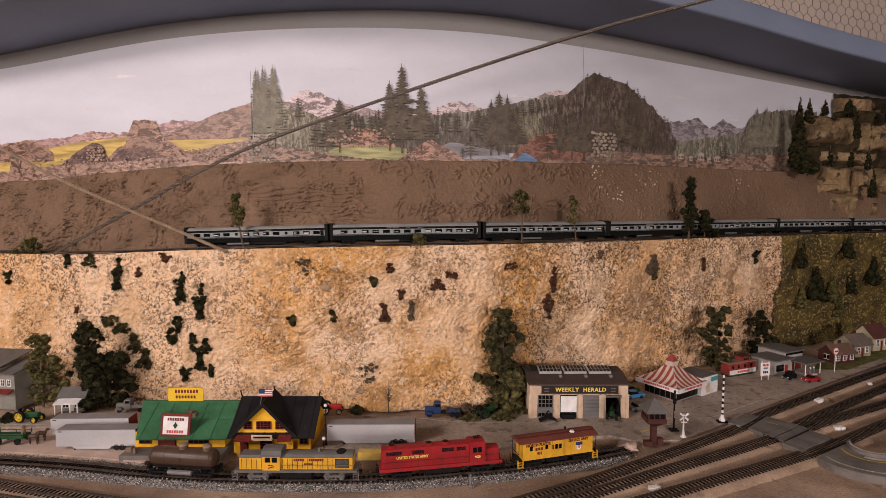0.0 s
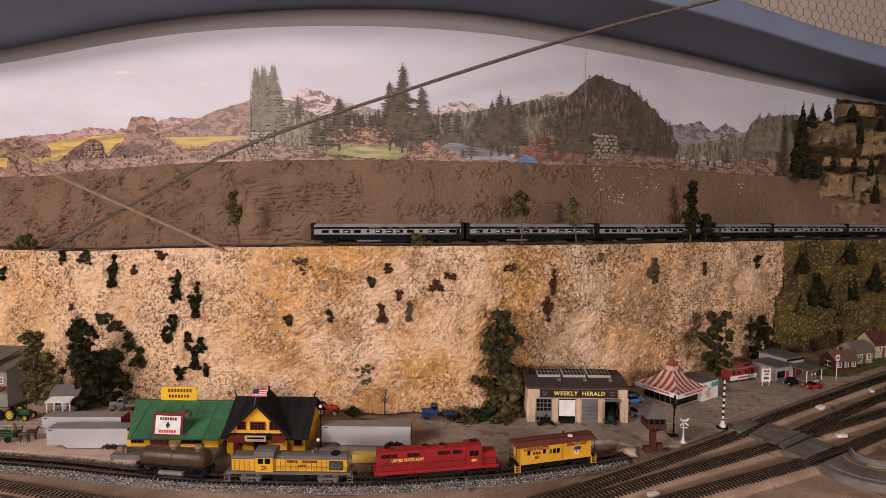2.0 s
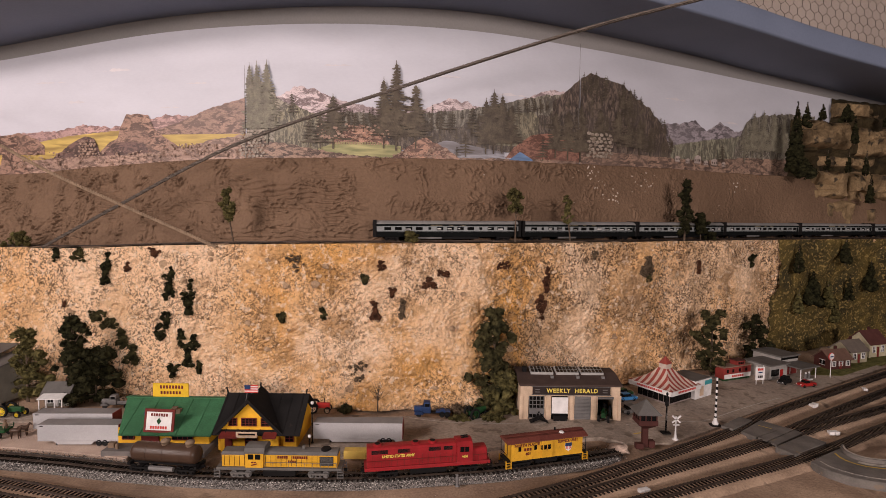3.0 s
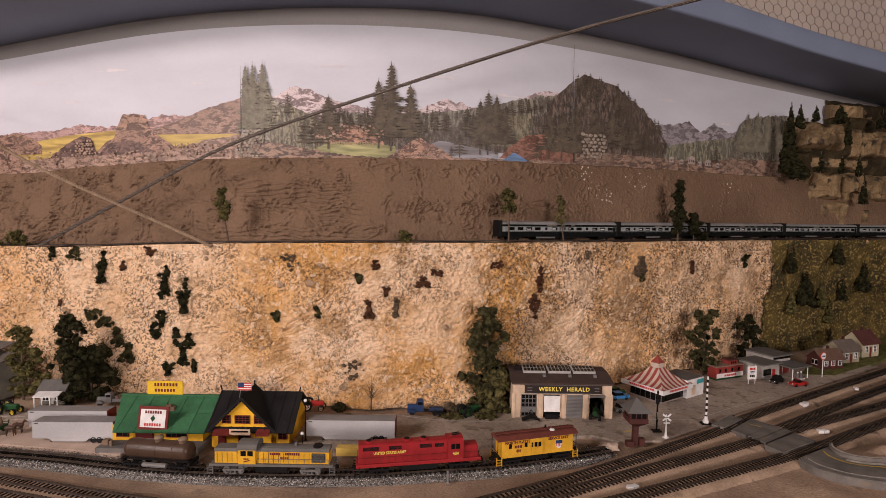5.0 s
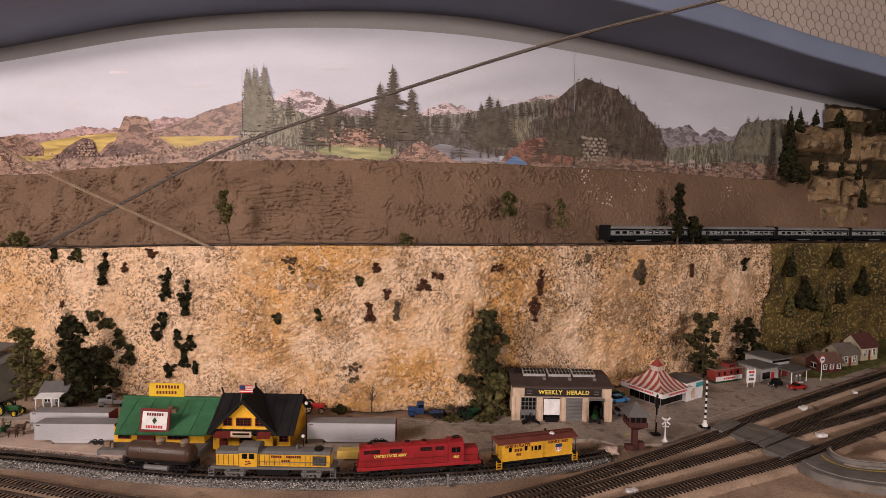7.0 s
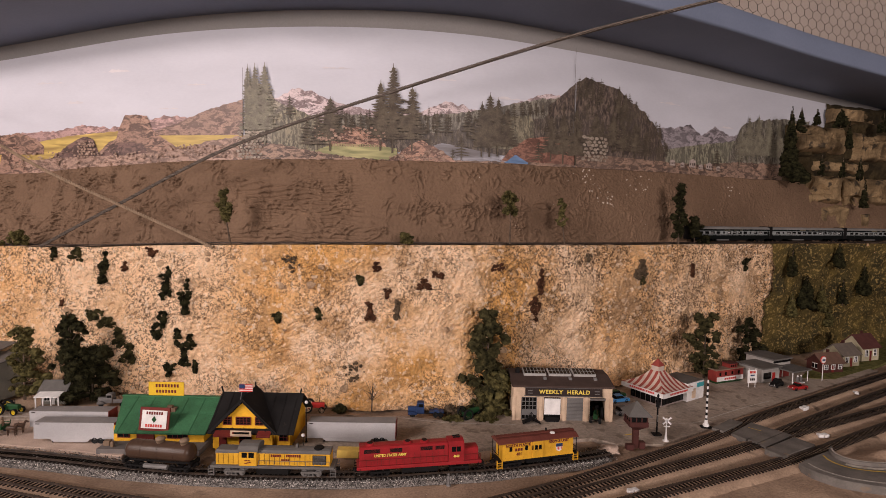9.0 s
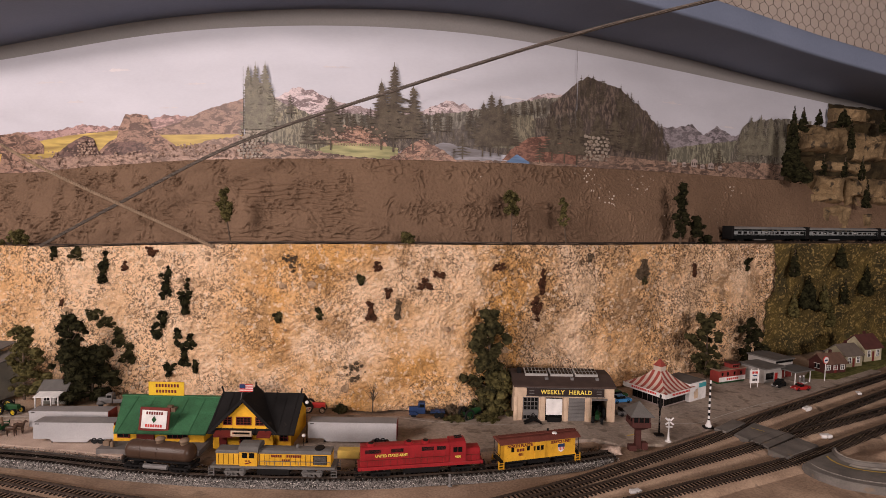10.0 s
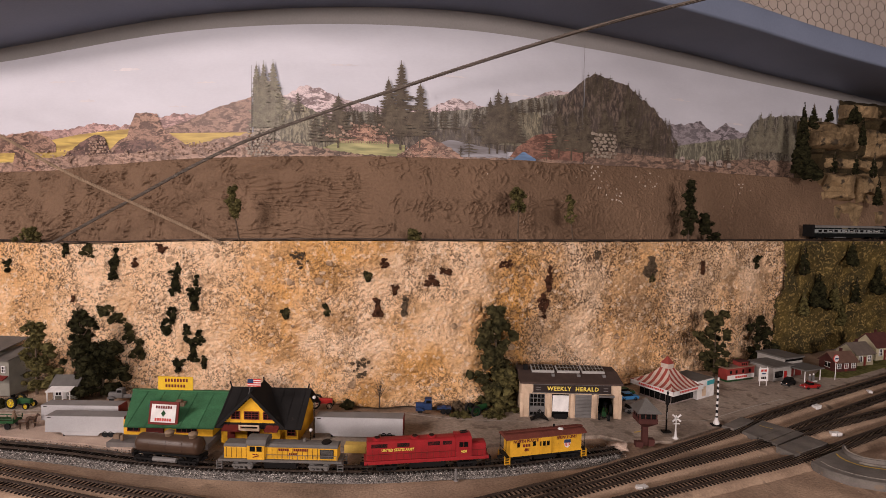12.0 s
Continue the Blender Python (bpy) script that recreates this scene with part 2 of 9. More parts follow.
# ---- ground, cliff, ledge and brown bank ----
def lattice(x, y, seed=0):
    """Gradient noise on arrays, about -0.7 to 0.7."""
    rs = np.random.RandomState(seed)
    perm, turn = rs.permutation(512), rs.uniform(0, 2 * math.pi, 512)
    xi, yi = np.floor(x).astype(int), np.floor(y).astype(int)
    fx, fy = x - xi, y - yi
    u, w = fx ** 3 * (fx * (fx * 6 - 15) + 10), fy ** 3 * (fy * (fy * 6 - 15) + 10)

    def corner(dx, dy):
        a = turn[perm[(perm[(xi + dx) % 512] + yi + dy) % 512]]
        return np.cos(a) * (fx - dx) + np.sin(a) * (fy - dy)
    low = corner(0, 0) * (1 - u) + corner(1, 0) * u
    return low * (1 - w) + (corner(0, 1) * (1 - u) + corner(1, 1) * u) * w


def layers(x, y, seed=0, octaves=4, rough=0.5):
    return sum(rough ** k * lattice(x * 2 ** k, y * 2 ** k, seed + k) for k in range(octaves))


def soft_step(a, lo, hi):
    t = np.clip((a - lo) / (hi - lo), 0, 1)
    return t * t * (3 - 2 * t)


def strokes(x, z, angle, along, across, seed, sharp=2.4):
    """Lips of plaster left by a trowel drawn at an angle."""
    ca, sa = math.cos(math.radians(angle)), math.sin(math.radians(angle))
    wx, wz = 0.030 * lattice(x * 11, z * 11, seed + 40), 0.030 * lattice(x * 11 + 7, z * 11, seed + 41)
    u, w = (x + wx) * ca + (z + wz) * sa, (z + wz) * ca - (x + wx) * sa
    n = lattice(u * along, w * across, seed) + 0.35 * lattice(u * along * 2.3, w * across * 2.3, seed + 9)
    lip = np.clip(1 - sharp * np.abs(n), 0, 1) ** 1.5
    return lip + 0.9 * n


def relief_sheet(name, grid, material, label, category):
    """A fine skin over a grid of points, nx by nv by 3."""
    nx, nv = grid.shape[:2]
    i = np.arange(nx * nv).reshape(nx, nv)
    quads = np.stack([i[:-1, :-1], i[1:, :-1], i[1:, 1:], i[:-1, 1:]], -1).reshape(-1, 4)
    me = bpy.data.meshes.new(name)
    me.vertices.add(nx * nv)
    me.vertices.foreach_set("co", grid.astype(np.float32).ravel())
    me.loops.add(quads.size)
    me.loops.foreach_set("vertex_index", quads.astype(np.int32).ravel())
    me.polygons.add(len(quads))
    me.polygons.foreach_set("loop_start", np.arange(0, quads.size, 4, dtype=np.int32))
    me.polygons.foreach_set("use_smooth", np.ones(len(quads), dtype=bool))
    me.update(calc_edges=True)
    me.materials.append(material)
    return tagged(new(name, me), label, category, kind="structure")


def pick(grid, x, v, x0, x1):
    nx, nv = grid.shape[:2]
    i, j = (x - x0) / (x1 - x0) * (nx - 1), v * (nv - 1)
    i0, j0 = max(0, min(nx - 2, int(i))), max(0, min(nv - 2, int(j)))
    a, b = min(1, max(0, i - i0)), min(1, max(0, j - j0))
    return Vector((grid[i0, j0] * (1 - a) + grid[i0 + 1, j0] * a) * (1 - b) + Vector((grid[i0, j0 + 1] * (1 - a) + grid[i0 + 1, j0 + 1] * a)) * b)


CLIFF_X = (-1.55, 2.25)


def cliff_grid(nx=1950, nv=205):
    xs, vs = np.linspace(*CLIFF_X, nx), np.linspace(0, 1, nv)
    foot, head, top = (np.array([f(x) for x in xs])[:, None] for f in (base_y, wall_y, edge_z))
    x, v = xs[:, None] + 0 * vs, vs[None, :] + 0 * xs[:, None]
    z = (top - 0.004) * v
    y = (foot + 0.012) + (head - 0.022 - foot - 0.012) * v ** 1.2
    out = 0.015 * layers(x * 6, z * 6, 3, 3) + 0.0055 * layers(x * 26, z * 30, 8, 4, 0.5)
    one, two = soft_step(lattice(x * 3.1, z * 4, 21), -0.15, 0.2), soft_step(lattice(x * 3.7, z * 5, 22), -0.1, 0.2)
    mark = one * strokes(x, z, 24, 34, 115, 30) + (1 - one) * (two * strokes(x, z, -18, 36, 120, 31) + (1 - two) * strokes(x, z, 65, 40, 115, 32))
    calm = 0.55 + 0.45 * soft_step(lattice(x * 5, z * 6, 23), -0.25, 0.15)
    out += 0.0030 * mark * calm + 0.0030 * layers(x * 120, z * 120, 26, 2, 0.6)
    stipple = soft_step(lattice(x * 6.5, z * 7.5, 24), -0.15, 0.2) * (0.5 + 0.5 * soft_step(x, -0.1, 0.5))
    out -= 0.0034 * stipple * np.clip(layers(x * 150, z * 150, 50, 2) - 0.02, 0, 0.6) * 2
    crack = np.abs(layers(x * 9, z * 7, 60, 4, 0.6))
    out -= 0.006 * np.clip(1 - crack / 0.018, 0, 1) * soft_step(lattice(x * 4, z * 4, 61), 0.02, 0.2)
    out *= np.where(v > 0.93, 0.45 + 0.55 * (1 - v) / 0.07, 1.0)
    heel = np.clip(0.12 - v, 0, 1) * 0.22 * (0.6 + 0.6 * lattice(x * 9, 0 * x + 2.2, 62))
    return np.stack([x + 0.006 * lattice(x * 14, z * 14, 63), y - out - heel, z], -1)


CLIFF = cliff_grid()
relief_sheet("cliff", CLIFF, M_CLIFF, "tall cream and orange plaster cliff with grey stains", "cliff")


def cliff_point(x, v):
    return pick(CLIFF, x, v, *CLIFF_X)


bm = bmesh.new()
sheet(bm, [[(x, wall_y(x) - 0.024 + 0.09 * v, edge_z(x) - 0.002 + 0.003 * fbm(x * 40, v * 6, 0.0, 3) - 0.004 * (v > 0.15) - 0.006 * (v > 0.9)) for v in steps(0.0, 1.0, 10)] for x in steps(-2.6, 4.6, 360)])
solo("ledge", bm, M_DIRT, "narrow dirt ledge along the top of the cliff", "ledge", kind="structure", smooth=True)


BANK_X = (-1.7, 2.0)


def bank_top(x):
    return curve_at([(-2.6, 0.49), (-1.2, 0.522), (-0.7, 0.556), (-0.29, 0.566), (0.07, 0.569), (0.8, 0.575), (4.6, 0.575)], x)


def bank_grid(nx=1900, nv=112):
    xs, vs = np.linspace(*BANK_X, nx), np.linspace(0, 1, nv)
    back, foot, top = (np.array([f(x) for x in xs])[:, None] for f in (wall_y, edge_z, bank_top))
    x, v = xs[:, None] + 0 * vs, vs[None, :] + 0 * xs[:, None]
    rim = top + 0.004 * lattice(x * 8, 0 * x, 70) + 0.002 * lattice(x * 40, 0 * x, 71)
    z = foot - 0.01 + (rim - foot + 0.01) * v
    east = soft_step(x, 0.30, 0.55)
    out = 0.010 * layers(x * 4, z * 6, 72, 2) + 0.0018 * layers(x * 24, z * 26, 73, 3)
    # lips and drips where the trowel lifted
    for angle, seed in ((82, 74), (30, 75), (-35, 76), (5, 77)):
        sparse = soft_step(lattice(x * 16, z * 19, seed + 30) + 0.12 * soft_step(-x, 0.55, 0.9), 0.14, 0.26) * (1 - 0.75 * east)
        lip = strokes(x, z, angle, 24, 70, seed, 4.5)
        out += sparse * (0.0085 * np.clip(lip - 0.25, 0, 1) - 0.0034 * np.clip(-lip, 0, 0.6))
    # wet comb marks, nearly level
    comb = soft_step(x, -0.62, -0.45) * (1 - soft_step(x, -0.24, -0.12)) * soft_step(lattice(x * 7, z * 9, 78), -0.2, 0.12) * (1 - 0.5 * soft_step(v, 0.6, 0.85))
    wave = np.sin(2 * math.pi * (z / 0.0095 + 1.6 * layers(x * 7, z * 14, 79, 3)))
    out += 0.0028 * comb * (wave + 0.5 * np.abs(wave))
    # a second lift of plaster over the lower half
    seam = soft_step(x, -0.18, -0.06) * (1 - soft_step(x, 0.36, 0.5))
    out += 0.0035 * seam * (1 - soft_step(v, 0.42, 0.445)) * (1 + 0.8 * lattice(x * 20, z * 20, 80))
    # crumbled seams from top to foot
    for xc, wide in ((0.56, 0.012), (0.905, 0.014), (0.70, 0.02), (-0.30, 0.007)):
        line = np.exp(-((x - xc - 0.03 * lattice(z * 12, 0 * x + xc * 9, 81) - 0.05 * (v - 0.5) * (xc > 0.8)) / wide) ** 2)
        out += line * (0.004 * np.abs(layers(x * 90, z * 90, 82, 2)) * 2 - 0.006 * np.clip(lattice(x * 60, z * 45, 83), 0, 1))
    out += 0.007 * np.clip(0.13 - v, 0, 1) / 0.13 * np.abs(layers(x * 40, z * 60, 84, 3))
    out += 0.0012 * layers(x * 120, z * 120, 85, 2)
    face = np.stack([x, back + 0.048 + 0.05 * v ** 1.5 - out, z], -1)
    lid = np.stack([face[:, -1] + (0, 0.03, 0.004), face[:, -1] + (0, 0.09, 0.0)], 1)
    return np.concatenate([face, lid], 1)


BANK = bank_grid()
relief_sheet("brown_bank", BANK, M_BROWN, "brown plaster bank with trowel marks and chips", "bank")


def bank_point(x, v):
    return pick(BANK[:, :-2], x, v, *BANK_X)


bm = bmesh.new()
xs, vs = steps(-2.4, 2.4, 240), steps(0.0, 1.0, 110)
sheet(bm, [[(x, 0.35 + (base_y(x) + 0.05 - 0.35) * v, -0.004 + 0.003 * fbm(x * 9, v * 9, 1.0, 4)) for v in vs] for x in xs])
solo("ground", bm, M_DIRT, "brown dirt ground of the railway table", "ground", kind="structure", smooth=True)
part("fascia", boxes((-2.4, 2.4, 0.32, 0.35, -0.3, -0.004)), M_GREYWALL, None)
tagged(bpy.data.objects["fascia"], "grey board edge of the railway table", "fascia", kind="structure")

# backdrop wall, sky paper and the rounded beam over it
def along(off, z, x0=-2.6, x1=4.6, n=120):
    return [Vector((x, wall_y(x) + off, z)) for x in steps(x0, x1, n)]


def band(name, off, thick, z0, z1, material, label, category, x0=-2.6, x1=4.6):
    bm = bmesh.new()
    sheet(bm, [along(off, z0, x0, x1), along(off, z1, x0, x1), along(off + thick, z1, x0, x1), along(off + thick, z0, x0, x1), along(off, z0, x0, x1)])
    return solo(name, bm, material, label, category, kind="structure", smooth=False)


def paper_top(x):
    return curve_at([(-2.6, 0.77), (-1.238, 0.844), (-0.711, 0.892), (-0.298, 0.902), (0.076, 0.899), (0.44, 0.893), (0.796, 0.890), (1.157, 0.88), (1.648, 0.848), (2.4, 0.8)], x)


def beam_z(x):
    return curve_at([(-2.6, 0.80), (-1.232, 0.8815), (-0.707, 0.929), (-0.297, 0.9416), (0.0755, 0.943), (0.438, 0.935), (0.793, 0.930), (1.153, 0.911), (1.643, 0.872), (2.2, 0.82), (4.6, 0.7)], x)


band("backdrop_wall", 0.152, 0.03, 0.3, 1.7, M_UPPER, "beige wall behind the railway scenery", "wall")
band("grey_strip", 0.146, 0.004, 0.80, 0.99, M_GREYWALL, "grey painted strip of wall under the beam", "wall strip")
bm = bmesh.new()
sheet(bm, [[Vector((x, wall_y(x) + 0.14, z0 + (paper_top(x) - z0) * v)) for z0 in (0.45,) for v in (0.0, 0.5, 1.0)] for x in steps(-2.6, 2.2, 160)])
solo("sky_paper", bm, M_PAPER, "pale pinkish printed sky of the backdrop", "backdrop", kind="structure")
rows = []
for x in steps(-2.6, 4.6, 140):
    z, y = beam_z(x), wall_y(x)
    rows.append([(x, y + 0.146, z + 0.004), (x, y - 0.118, z), (x, y - 0.124, z + 0.002), (x, y - 0.126, z + 0.006), (x, y - 0.122, z + 0.058), (x, y - 0.118, z + 0.062), (x, y + 0.146, z + 0.066)])
bm = bmesh.new()
sheet(bm, rows)
solo("beam", bm, M_BEAM, "blue-grey painted beam above the backdrop", "beam", kind="structure", smooth=True)


# ---- the printed backdrop: sheets of paper glued on the wall, one print on another ----
PRINT = {
    "PINK": ((0.50, 0.31, 0.28), (0.40, 0.24, 0.22)), "FIELD": ((0.66, 0.47, 0.11), (0.55, 0.36, 0.10)), "SLOPE": ((0.36, 0.22, 0.16), (0.22, 0.13, 0.10)),
    "MESA": ((0.36, 0.21, 0.145), (0.16, 0.085, 0.06)), "MOUND": ((0.17, 0.09, 0.07), (0.12, 0.065, 0.05)), "DESERT": ((0.42, 0.27, 0.20), (0.27, 0.16, 0.115)),
    "SNOW": ((0.62, 0.50, 0.50), (0.40, 0.28, 0.28)), "FORESTFAR": ((0.24, 0.22, 0.17), (0.15, 0.125, 0.095)), "CRAG": ((0.32, 0.28, 0.21), (0.19, 0.16, 0.115)),
    "GREEN": ((0.25, 0.22, 0.14), (0.16, 0.14, 0.095)), "FOREST": ((0.14, 0.11, 0.08), (0.085, 0.065, 0.05)), "MEADOW": ((0.46, 0.42, 0.19), (0.36, 0.38, 0.16)),
    "ORANGE": ((0.44, 0.25, 0.17), (0.23, 0.12, 0.085)), "EARTH": ((0.30, 0.19, 0.13), (0.17, 0.105, 0.075)), "STREAM": ((0.34, 0.34, 0.38), (0.27, 0.24, 0.24)),
    "RED": ((0.28, 0.125, 0.08), (0.22, 0.09, 0.055)), "TENT": ((0.16, 0.30, 0.55), (0.13, 0.25, 0.45)), "BLUE": ((0.33, 0.29, 0.31), (0.20, 0.17, 0.185)),
    "VALLEY": ((0.26, 0.25, 0.17), (0.18, 0.165, 0.12)), "MOUNT": ((0.145, 0.105, 0.075), (0.075, 0.052, 0.042)),
}


def print_mat(name, light, dark, style):
    """Printed paper: inked facets of rock, upright strokes of forest, or level washes."""
    m = bpy.data.materials.new("print_" + name)
    m.use_nodes = True
    nodes, wires = links(m)
    bsdf = nodes["Principled BSDF"]
    bsdf.inputs["Roughness"].default_value, bsdf.inputs["Specular IOR Level"].default_value = 0.5, 0.3
    co, mp = nodes.new("ShaderNodeTexCoord"), nodes.new("ShaderNodeMapping")
    turn, stretch, size = {"rock": ((0, 0.7, 0), (1.0, 1, 2.2), 34), "forest": ((0, 0, 0), (2.4, 1, 0.8), 60), "wash": ((0, 0, 0), (0.5, 1, 4.0), 22)}[style]
    mp.inputs["Rotation"].default_value, mp.inputs["Scale"].default_value = turn, stretch
    wires.new(co.outputs["Object"], mp.inputs["Vector"])

    def tex(scale, detail, mapped=True):
        n = nodes.new("ShaderNodeTexNoise")
        n.inputs["Scale"].default_value, n.inputs["Detail"].default_value, n.inputs["Distortion"].default_value = scale, detail, 0.8 if style == "rock" else 0.2
        wires.new(mp.outputs[0] if mapped else co.outputs["Object"], n.inputs["Vector"])
        return n.outputs["Fac"]

    def lay(fac, under, tint, amount):
        n, k = nodes.new("ShaderNodeMix"), nodes.new("ShaderNodeMath")
        n.data_type, k.operation = "RGBA", "MULTIPLY"
        k.inputs[1].default_value = amount
        wires.new(fac, k.inputs[0])
        wires.new(k.outputs[0], n.inputs[0])
        wires.new(under, n.inputs[6])
        n.inputs[7].default_value = (*tint, 1)
        return n.outputs[2]

    def mask(stops, source):
        r = ramp_node(nodes, [(p, (v, v, v)) for p, v in stops])
        wires.new(source, r.inputs[0])
        return r.outputs[0]
    mid = tuple(0.5 * (a + b) for a, b in zip(light, dark))
    soft = 0.045 if style != "wash" else 0.14
    r = ramp_node(nodes, [(0.5 - soft, dark), (0.5, mid), (0.5 + soft, light)])
    wires.new(tex(size, 4), r.inputs[0])
    c = r.outputs[0]
    if style == "rock":
        c = lay(mask([(0.475, 0), (0.497, 1), (0.503, 1), (0.525, 0)], tex(55, 3)), c, tuple(0.35 * v for v in dark), 0.75)
        c = lay(mask([(0.58, 0), (0.63, 1)], tex(95, 3)), c, tuple(min(0.8, 1.35 * v) for v in light), 0.6)
    if style == "forest":
        c = lay(mask([(0.53, 0), (0.60, 1)], tex(120, 3)), c, tuple(0.45 * v for v in dark), 0.7)
        c = lay(mask([(0.60, 0), (0.66, 1)], tex(170, 2)), c, tuple(1.5 * v for v in light), 0.5)
    wires.new(lay(mask([(0.40, 1), (0.60, 0)], tex(9, 2, False)), c, tuple(0.8 * v + 0.02 for v in mid), 0.45), bsdf.inputs["Base Color"])
    return m


PRINT_STYLE = {"FIELD": "wash", "MEADOW": "wash", "STREAM": "wash", "TENT": "wash", "FORESTFAR": "forest", "FOREST": "forest", "GREEN": "forest", "VALLEY": "forest", "MOUNT": "forest"}


def hazed(c, amount=0.16):
    """Ink mixed towards a haze colour, so the haze is part of the colour."""
    return tuple(v * (1 - amount) + h * amount for v, h in zip(c, (0.40, 0.33, 0.33)))


